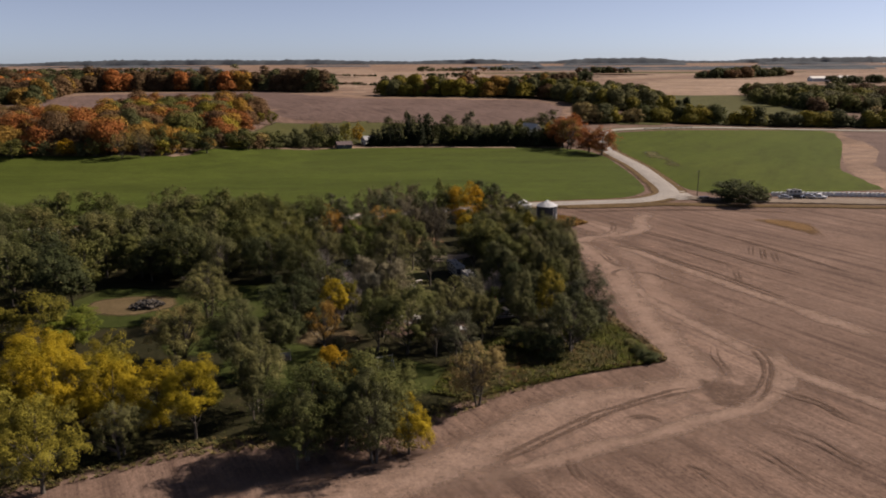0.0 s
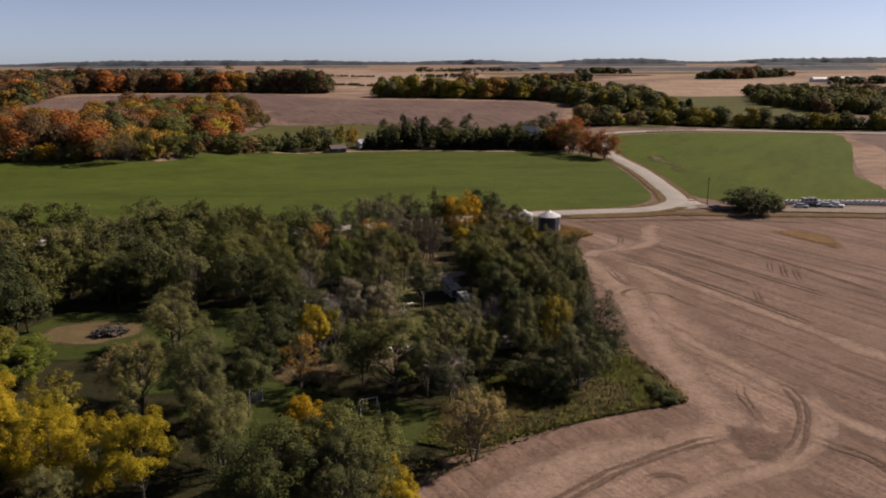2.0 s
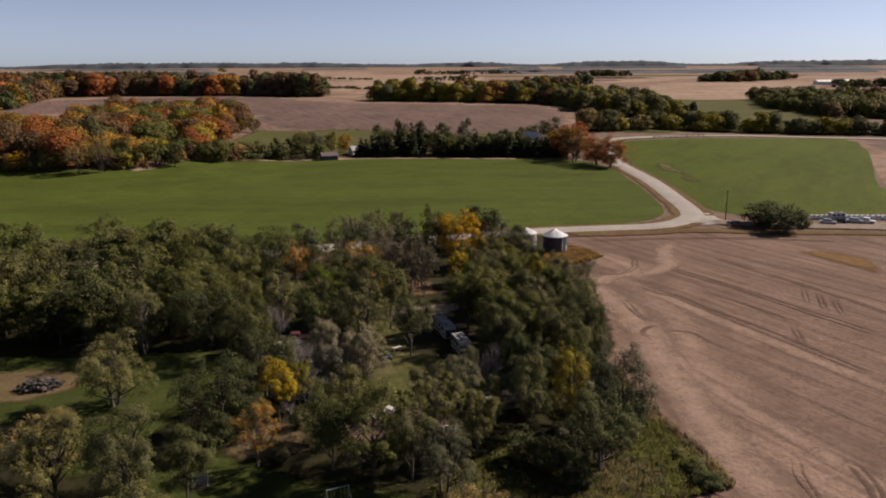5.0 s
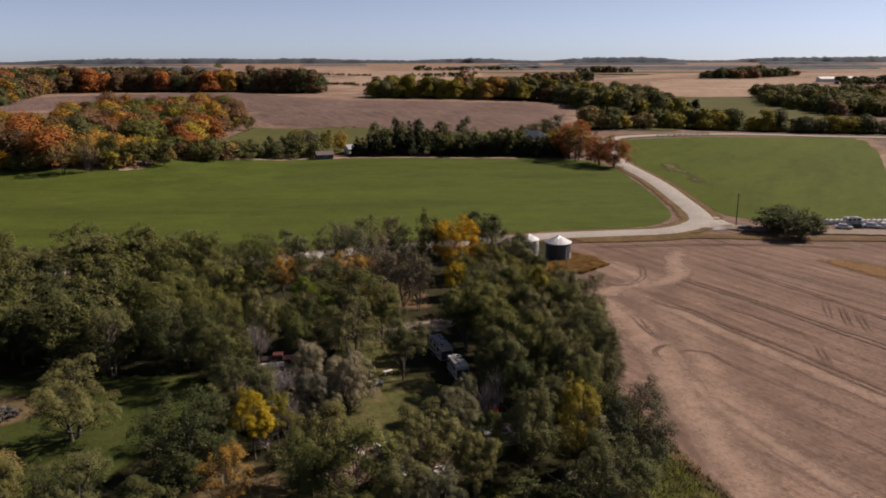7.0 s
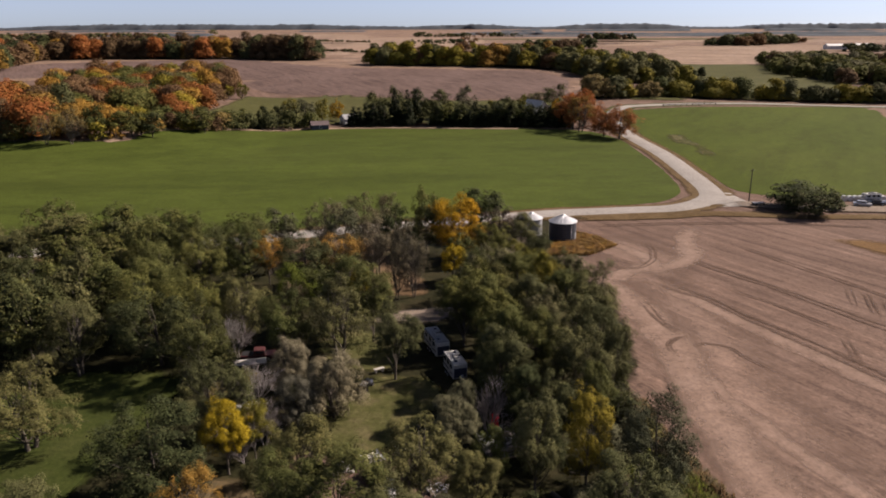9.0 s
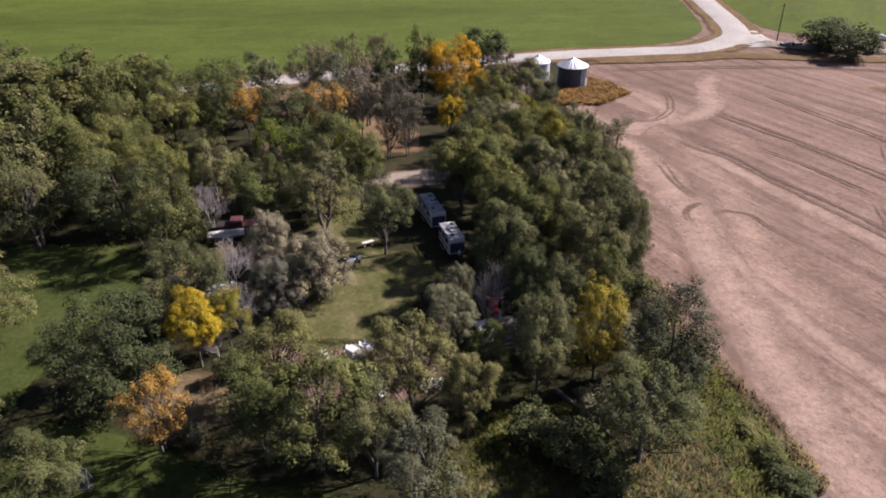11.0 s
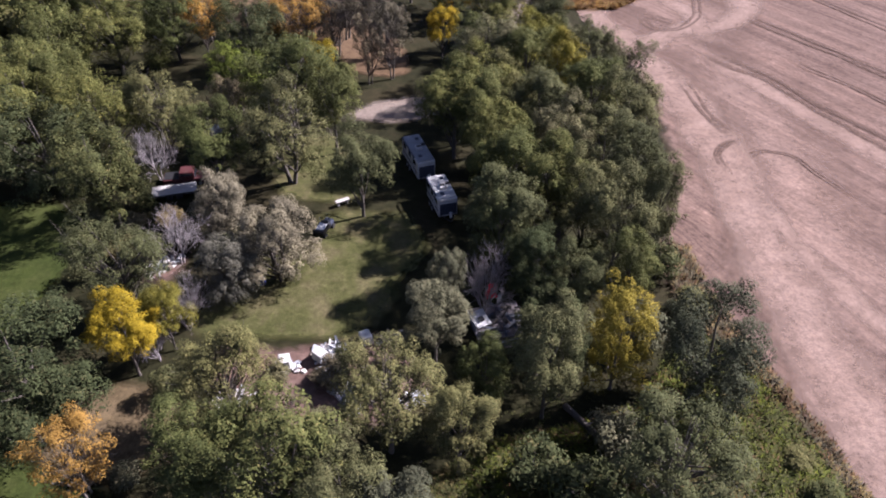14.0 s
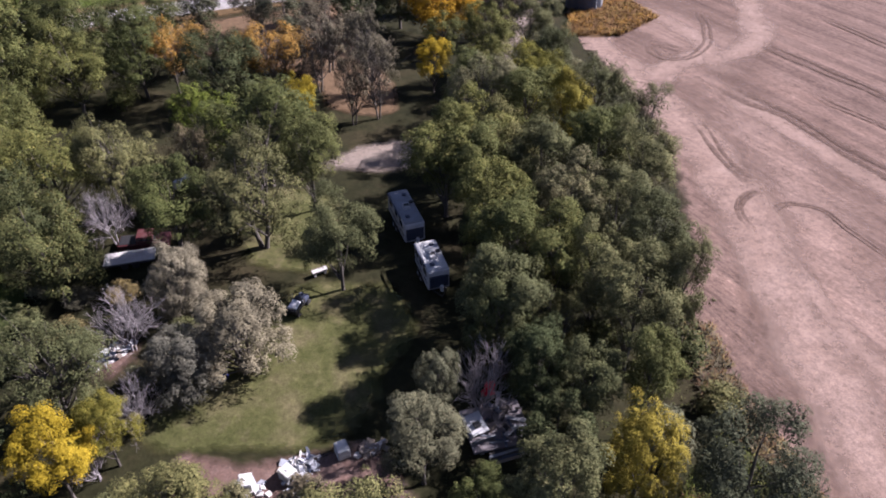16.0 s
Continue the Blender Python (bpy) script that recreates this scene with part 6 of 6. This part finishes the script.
def car(body_mat, label, length=4.6, height=1.5, pickup=False):
    t = thing("car", label, "car", "parked cars")
    w = 1.8
    lower = box(fresh(), (length, w, 0.62), (0, 0, 0.62), bevel=0.14)
    part("body", lower, body_mat, t)
    if pickup:
        cab = box(fresh(), (1.7, w - 0.14, 0.72), (0.2, 0, 1.27), bevel=0.1, taper=0.12)
        bed = part("cargo_bed", box(fresh(), (1.7, w - 0.3, 0.06), (-1.4, 0, 0.945)), BLACK, t)
    else:
        cab = box(fresh(), (length * 0.58, w - 0.16, 0.62), (-0.2, 0, 1.2), bevel=0.12, taper=0.2)
    part("cabin", cab, body_mat, t)
    x0, x1 = (0.2, 1.7) if pickup else (-0.2, length * 0.58)
    part("windscreen", box(fresh(), (0.05, w - 0.4, 0.42), (x0 + x1 * 0.47, 0, 1.22), (0, -24, 0)), GLASS, t)
    part("rear_window", box(fresh(), (0.05, w - 0.4, 0.4), (x0 - x1 * 0.47, 0, 1.22), (0, 24, 0)), GLASS, t)
    for s in (1, -1):
        part("side_window", box(fresh(), (x1 * 0.74, 0.03, 0.36), (x0, s * (w / 2 - 0.135), 1.24), (s * -11, 0, 0)), GLASS, t)
        part("headlight", box(fresh(), (0.06, 0.3, 0.14), (length / 2 - 0.03, s * 0.62, 0.72), bevel=0.02), STEEL, t)
        part("tail_light", box(fresh(), (0.06, 0.25, 0.14), (-length / 2 + 0.03, s * 0.65, 0.74), bevel=0.02), RED_CAR, t)
        for x in (-length * 0.3, length * 0.31):
            wh = part("wheel", rod(fresh(), (x, s * 0.66, 0.33), (x, s * 0.92, 0.33), 0.33, sides=18), RUBBER, t)
            part("rim", rod(fresh(), (x, s * 0.92, 0.33), (x, s * 0.93, 0.33), 0.2, sides=12), STEEL, wh)
    return t


stand(car(RED_CAR, "dull red old pickup half hidden by trees", 4.8, pickup=True), -22.8, 152.2, 8)
stand(car(SILVER_CAR, "silver car parked beside the dirt track"), 117.8, 251.6, -25, 0.3)
stand(car(DARK_CAR, "dark car parked before a small camper"), 122.0, 252.6, -10, 0.3)
stand(car(SILVER_CAR, "silver-grey car parked by the bales"), 126.8, 253.2, -30, 0.3)
stand(car(WHITE_CAR, "white pickup parked by the bales", 5.2, pickup=True), 129.8, 252.8, -32, 0.3)
c = travel_trailer(4.6, ROOF_WHITE, "small white camper parked by the bale row")
stand(c, 122.6, 256.2, 4, 0.2)

ob = part("blue_barrel", rod(fresh(), (0, 0, 0), (0, 0, 0.88), 0.29, sides=16), BLUE, None, "", False)
stand(tagged(ob, "blue plastic barrel under the silvery tree", "barrel"), -11.3, 134.9, 0)
t = thing("garden_swing", "grey metal garden swing seat on a small slab", "swing seat")
part("slab", box(fresh(), (2.0, 1.4, 0.1), (0, 0, 0.05)), WOOD_DARK, t, "dark slab")
for x in (-0.85, 0.85):
    for s in (1, -1):
        part("leg", rod(fresh(), (x, s * 0.55, 0.1), (x, 0, 1.7), 0.035, sides=6), STEEL, t)
part("top_bar", rod(fresh(), (-0.85, 0, 1.7), (0.85, 0, 1.7), 0.035, sides=6), STEEL, t)
part("seat", box(fresh(), (1.4, 0.5, 0.08), (0, 0, 0.55), (8, 0, 0), 0.02), NAVY, t)
part("backrest", box(fresh(), (1.4, 0.08, 0.5), (0, 0.25, 0.85), (-12, 0, 0), 0.02), ROOF_GREY, t)
stand(t, -25.3, 109.8, 10, 0.2)
t = thing("swing_set", "pale blue metal swing set standing in the shaded grass", "swing set")
for x in (-1.2, 1.2):
    for s in (1, -1):
        part("leg", rod(fresh(), (x * 1.15, s * 0.95, 0), (x, 0, 2.3), 0.04, sides=6), STEEL, t)
    part("brace", rod(fresh(), (x * 1.08, -0.5, 1.1), (x * 1.08, 0.5, 1.1), 0.03, sides=6), STEEL, t)
part("top_bar", rod(fresh(), (-1.3, 0, 2.3), (1.3, 0, 2.3), 0.045, sides=6), STEEL, t)
for x in (-0.55, 0.55):
    seat = part("seat", box(fresh(), (0.45, 0.18, 0.04), (x, 0, 0.5), bevel=0.01), NAVY, t)
    for s in (-0.2, 0.2):
        part("chain", rod(fresh(), (x + s, 0, 0.5), (x + s, 0, 2.3), 0.012, sides=4), STEEL, seat)
stand(t, -9.1, 105.5, 25, 0.2)
t = thing("propane_tank", "white propane tank on a stand among trees", "tank")
part("shell", rod(fresh(), (-0.9, 0, 0.9), (0.9, 0, 0.9), 0.45, sides=18), WHITE, t, smooth=False)
for x in (-0.6, 0.6):
    part("foot", box(fresh(), (0.15, 0.6, 0.5), (x, 0, 0.25)), CONCRETE, t)
part("valve_dome", rod(fresh(), (0, 0, 1.3), (0, 0, 1.5), 0.15, sides=12), STEEL, t)
stand(t, -22.0, 162.6, 60)
t = thing("garden_bench", "pale stone slab bench at the lawn edge", "bench")
part("top", box(fresh(), (1.5, 0.5, 0.12), (0, 0, 0.48), bevel=0.03), CONCRETE, t)
for x in (-0.5, 0.5):
    part("foot", box(fresh(), (0.2, 0.4, 0.42), (x, 0, 0.21)), CONCRETE, t)
stand(t, -5.2, 147.2, 30, 0.2)

log = fresh()
rod(log, (0, 0, 0.35), (4.2, 0.15, 0.5), 0.26, 0.2, 9)
rod(log, (4.1, 0.15, 0.5), (9.8, -0.2, 0.8), 0.2, 0.06, 8)
t = thing("fallen_trunk", "dark fallen tree trunk lying in the weeds", "log")
part("stem", log, BARK, t, smooth=True)
for x, y, z, a in ((3.0, 0.9, 1.2, 0), (5.4, -1.0, 1.4, 0), (6.8, 0.9, 1.5, 0)):
    part("snag", rod(fresh(), (x - 0.6, 0.05, 0.55), (x, y, z), 0.07, 0.02, 6), BARK_GREY, t)
stand(t, 14.6, 121.0, -58)

# ---- grain bins ----
def grain_bin(radius, wall, wall_mat, label):
    t = thing("grain_bin", label, "grain bin", "grain bins")
    n = 40
    rings = 9
    for k in range(rings):
        z0, z1 = wall * k / rings, wall * (k + 1) / rings
        verts, faces = [], []
        for j in range(5):
            z = z0 + (z1 - z0) * j / 4
            r = radius + 0.03 * math.sin(j / 4 * math.pi * 2) + (0.015 if j in (0, 4) else 0)
            verts += [(r * math.cos(6.28319 * i / n), r * math.sin(6.28319 * i / n), z) for i in range(n)]
        for j in range(4):
            faces += [(j * n + i, j * n + (i + 1) % n, (j + 1) * n + (i + 1) % n, (j + 1) * n + i) for i in range(n)]
        meshed("wall_ring", verts, faces, wall_mat, t, True)
    for i in range(20):
        a, b = 6.28319 * i / 20, 6.28319 * (i + 1) / 20
        ro, ri, zt, zb = radius + 0.2, 0.5, wall + radius * 0.40, wall - 0.08
        mid = (a + b) / 2
        bm = fresh()
        vs = [bm.verts.new(p) for p in ((ro * math.cos(a), ro * math.sin(a), zb + 0.05), (ro * math.cos(mid), ro * math.sin(mid), zb), (ro * math.cos(b), ro * math.sin(b), zb + 0.05),
                                        (ri * math.cos(b), ri * math.sin(b), zt + 0.05), (ri * math.cos(mid), ri * math.sin(mid), zt), (ri * math.cos(a), ri * math.sin(a), zt + 0.05))]
        bm.faces.new((vs[0], vs[1], vs[4], vs[5]))
        bm.faces.new((vs[1], vs[2], vs[3], vs[4]))
        part("roof_panel", bm, STEEL, t)
    part("cap", rod(fresh(), (0, 0, wall + radius * 0.38), (0, 0, wall + radius * 0.38 + 0.35), 0.6, 0.25, 16), STEEL, t)
    part("door", box(fresh(), (0.08, 0.8, 1.6), (radius + 0.03, 0, 1.2), bevel=0.02), STEEL, t, "pale access door")
    lad = fresh()
    for s in (-0.2, 0.2):
        rod(lad, (0.9 * radius, -0.45 * radius + s - 0.35, 0.2), (0.9 * radius, -0.45 * radius + s - 0.35, wall), 0.025, sides=5)
    for k in range(12):
        rod(lad, (0.9 * radius, -0.45 * radius - 0.55, 0.4 + k * 0.38), (0.9 * radius, -0.45 * radius - 0.15, 0.4 + k * 0.38), 0.018, sides=5)
    part("ladder", lad, STEEL, t)
    return t


stand(grain_bin(3.1, 4.4, BIN_DARK, "dark round grain bin with silver conical roof"), 31.3, 220.6, -30)
stand(grain_bin(2.5, 4.0, STEEL, "smaller silver round grain bin behind the trees"), 24.6, 225.2, -20)

# ---- bales, pole, bridge rail ----
def bale():
    t = thing("wrapped_bale", "round hay bale in white plastic wrap", "hay bale", "row of wrapped bales")
    part("wrap", rod(fresh(), (-0.72, 0, 0.72), (0.72, 0, 0.72), 0.74, sides=20), BALE, t)
    part("end_fold", rod(fresh(), (0.70, 0, 0.72), (0.76, 0, 0.72), 0.5, 0.3, 14), paint("folded_wrap", (0.6, 0.6, 0.58), 0.4, 0, 0.3) if "folded_wrap" not in bpy.data.materials else bpy.data.materials["folded_wrap"], t)
    return t


first = stand(bale(), 117.0, 259.5, 80)
for i in range(1, 30):
    x, y = 117.0 + i * 1.55, 259.5 + 0.9 * math.sin(i * 0.13) - 0.12 * i
    copy_thing(first, pose(x, y, land(x, y), 0, 0, 80 + rnd.uniform(-5, 5)))
t = thing("utility_pole", "weathered wooden utility pole with crossarm", "pole")
part("pole", rod(fresh(), (0, 0, -0.3), (0, 0, 9.5), 0.16, 0.11, 10), WOOD_DARK, t)
part("crossarm", box(fresh(), (2.0, 0.1, 0.12), (0, 0.12, 9.0)), WOOD_DARK, t)
for x in (-0.85, 0, 0.85):
    part("insulator", rod(fresh(), (x, 0.12, 9.06), (x, 0.12, 9.25), 0.05, 0.035, 8), ROOF_GREY, t)
stand(t, 89.5, 258.0, 30)
t = thing("scrap_wagon", "low pale farm wagon beside the track", "wagon")
part("bed", box(fresh(), (3.4, 1.6, 0.2), (0, 0, 0.75), bevel=0.03), ROOF_GREY, t)
for x in (-1.1, 1.1):
    for s in (1, -1):
        part("wheel", rod(fresh(), (x, s * 0.7, 0.35), (x, s * 0.9, 0.35), 0.35, sides=14), RUBBER, t)
part("drawbar", rod(fresh(), (1.7, 0, 0.6), (3.2, 0, 0.4), 0.05, sides=6), BLACK, t)
stand(t, 90.0, 252.8, 8, 0.3)
g = thing("guard_rail", "low dark guard rail posts beside the far road", "guard rail")
for i in range(10):
    part("post", box(fresh(), (0.3, 0.3, 1.3), (i * 4.0, 0, 0.65)), WOOD_DARK, g)
part("rail", box(fresh(), (36.5, 0.08, 0.35), (18, 0.2, 1.0)), ROOF_GREY, g)
stand(g, 133, 494, 17)

# ---- the farmstead beyond the green field ----
def gabled(name, label, length, width, eaves, ridge, wall_mat, roof_mat, windows=2, door=True):
    """A gabled building, its ridge along x."""
    h = thing(name, label, "building")
    bm = fresh()
    x, y = length / 2, width / 2
    v = [bm.verts.new(p) for p in ((-x, -y, -0.5), (x, -y, -0.5), (x, y, -0.5), (-x, y, -0.5), (-x, -y, eaves), (x, -y, eaves), (x, y, eaves), (-x, y, eaves), (-x, 0, ridge), (x, 0, ridge))]
    for f in ((0, 1, 5, 4), (2, 3, 7, 6), (1, 2, 6, 9, 5), (3, 0, 4, 8, 7), (3, 2, 1, 0)):
        bm.faces.new([v[i] for i in f])
    part("wall", bm, wall_mat, h)
    pitch = math.degrees(math.atan2(ridge - eaves, y))
    slope = math.hypot(ridge - eaves, y) + 0.4
    for s in (1, -1):
        part("roof", box(fresh(), (length + 0.8, slope, 0.14), (0, s * (y / 2 + 0.14), (eaves + ridge) / 2 + 0.0), (-s * pitch, 0, 0)), roof_mat, h)
        for k in range(windows):
            wx = (k - (windows - 1) / 2) * length / (windows + 0.5)
            win = part("window", box(fresh(), (1.1, 0.1, 1.3), (wx, s * (y + 0.03), eaves * 0.58)), SIDING, h)
            part("pane", box(fresh(), (0.9, 0.04, 1.1), (wx, s * (y + 0.09), eaves * 0.58)), GLASS, win)
    if door:
        part("door", box(fresh(), (0.1, 1.1, 2.1), (-x - 0.03, 0.6, 0.9)), NAVY, h)
        part("gable_window", box(fresh(), (0.1, 1.0, 1.1), (-x - 0.03, 0, eaves + 0.4)), GLASS, h)
    return h


stand(gabled("shed", "low dark farm shed with rusty tin roof", 8, 5.5, 2.4, 3.9, NAVY, SHED_ROOF, 1), -55, 411, 20)
stand(gabled("garage", "white garage with pale roof among trees", 7, 5.5, 2.8, 4.8, SIDING, ROOF_GREY, 2), -43, 428, 35)
stand(gabled("farmhouse", "white farmhouse with grey gabled roof behind spruces", 13, 9, 6.2, 10.5, SIDING, ROOF_WHITE, 3), 51, 436, -60)
stand(gabled("barn", "white farm building on the distant plain", 40, 16, 6, 10, SIDING, SIDING, 4), -930, 1990, 10)
stand(gabled("barn", "long white farm building on the plain", 38, 14, 6, 9, SIDING, SIDING, 4), 660, 1330, 5)
stand(gabled("barn", "shorter white farm building on the plain", 30, 14, 6, 9, SIDING, SIDING, 4), 715, 1345, -5)

# ---- weeds and rough grass ----
def tufts(name, label, ring, count, hues, tall, seed, keep=None):
    """Tufts of leaning blades over a stretch of ground, one mesh for each hue."""
    gen = np.random.default_rng(seed)
    xs, ys = [p[0] for p in ring], [p[1] for p in ring]
    root = tagged(new(name), label, "weeds", kind="stuff")
    names = list(hues)
    weights = np.array([hues[k] for k in names], float)
    weights /= weights.sum()
    packs = {k: [] for k in names}
    made = 0
    while made < count:
        x, y = min(xs) + gen.random() * (max(xs) - min(xs)), min(ys) + gen.random() * (max(ys) - min(ys))
        made += 1
        if not inside(x, y, ring):
            continue
        drift = noise.noise((x * 0.12, y * 0.12, seed)) * 0.5 + 0.5
        hue = names[min(len(names) - 1, int(len(names) * min(0.999, max(0, drift + gen.normal() * 0.16))))] if gen.random() < 0.7 else names[int(gen.choice(len(names), p=weights))]
        h = tall * (0.5 + 0.8 * gen.random())
        n = 7
        a = gen.random(n) * 6.283
        lean = 0.3 + 0.5 * gen.random(n)
        root_p = np.array((x, y, land(x, y) + 0.1)) + np.stack([np.cos(a) * 0.12, np.sin(a) * 0.12, np.zeros(n)], 1)
        tip = root_p + np.stack([np.cos(a) * lean * h, np.sin(a) * lean * h, np.full(n, h) * (0.6 + 0.4 * gen.random(n))], 1)
        tip[:, :2] += np.array((-0.35, -0.3)) * h
        side = np.stack([-np.sin(a), np.cos(a), np.zeros(n)], 1) * (0.045 + 0.03 * h)
        tri = np.stack([root_p - side, root_p + side, tip], 1)
        under = np.cross(tri[:, 1] - tri[:, 0], tri[:, 2] - tri[:, 0])[:, 2] < 0
        tri[under] = tri[under][:, ::-1]
        packs[hue].append(tri.reshape(-1, 3))
    for hue, q in packs.items():
        if q:
            q = np.concatenate(q)
            blades = meshed("blades", q.tolist(), np.arange(len(q)).reshape(-1, 3).tolist(), LEAF[hue], root)
            soften(blades.data, np.tile((0.0, 0.0, 1.0), (len(q) // 3, 1)), gen)
            tagged(blades, kind="stuff")
    return root


tufts("weeds", "rank green and brown weeds at the field corner", [(-2, 98), (4, 96), (12, 100.6), (19, 103.7), (28, 107.2), (33.9, 109), (33.4, 116), (31, 124), (27, 130), (20, 121), (14, 119), (9, 118), (3, 114)], 36000, {"tan": 1, "olive": 3, "green": 4, "fresh": 2, "brown": 1}, 0.5, 5)
tufts("tall_weeds", "dry tan and rusty weed stalks in clumps", [(0, 98), (6, 98.5), (12, 101), (19, 104), (27, 107.5), (28, 113), (22, 119), (14, 112), (2, 108)], 3500, {"brown": 1, "taupe": 3, "tan": 2}, 0.75, 15)
tufts("edge_weeds", "dry russet weeds along the field edge", [(29.5, 126), (32, 122), (34, 112), (34.5, 109), (35.6, 110), (34.4, 118), (32, 126), (30, 134), (29.6, 141), (27, 142), (26.5, 133)], 6000, {"tan": 1, "taupe": 2, "brown": 3}, 0.6, 6)
tufts("south_weeds", "dry grass fringe along the ploughed field", [(-60, 70), (-46, 73.5), (-32, 81), (-21, 82.6), (-6, 85), (1, 90.6), (10, 98.3), (18, 102.5), (17, 105), (8, 101), (-1, 94), (-7, 88), (-22, 86), (-33, 85), (-48, 77), (-60, 74)], 12000, {"olive": 2, "tan": 2, "green": 2}, 0.45, 7)
tufts("grove_grass", "rough grass tufts under the grove", [(-48, 78), (-6, 88), (14, 106), (26, 130), (28, 150), (8, 142), (5, 118), (-12, 100), (-36, 100), (-60, 120)], 12000, {"olive": 2, "green": 3, "dark": 1}, 0.16, 8)
tufts("bin_weeds", "reddish dry weeds round the grain bins", [(26, 207), (29, 219), (34, 228), (40, 222), (43, 215), (35, 207)], 4000, {"orange": 1, "brown": 2, "tan": 1}, 0.7, 9)
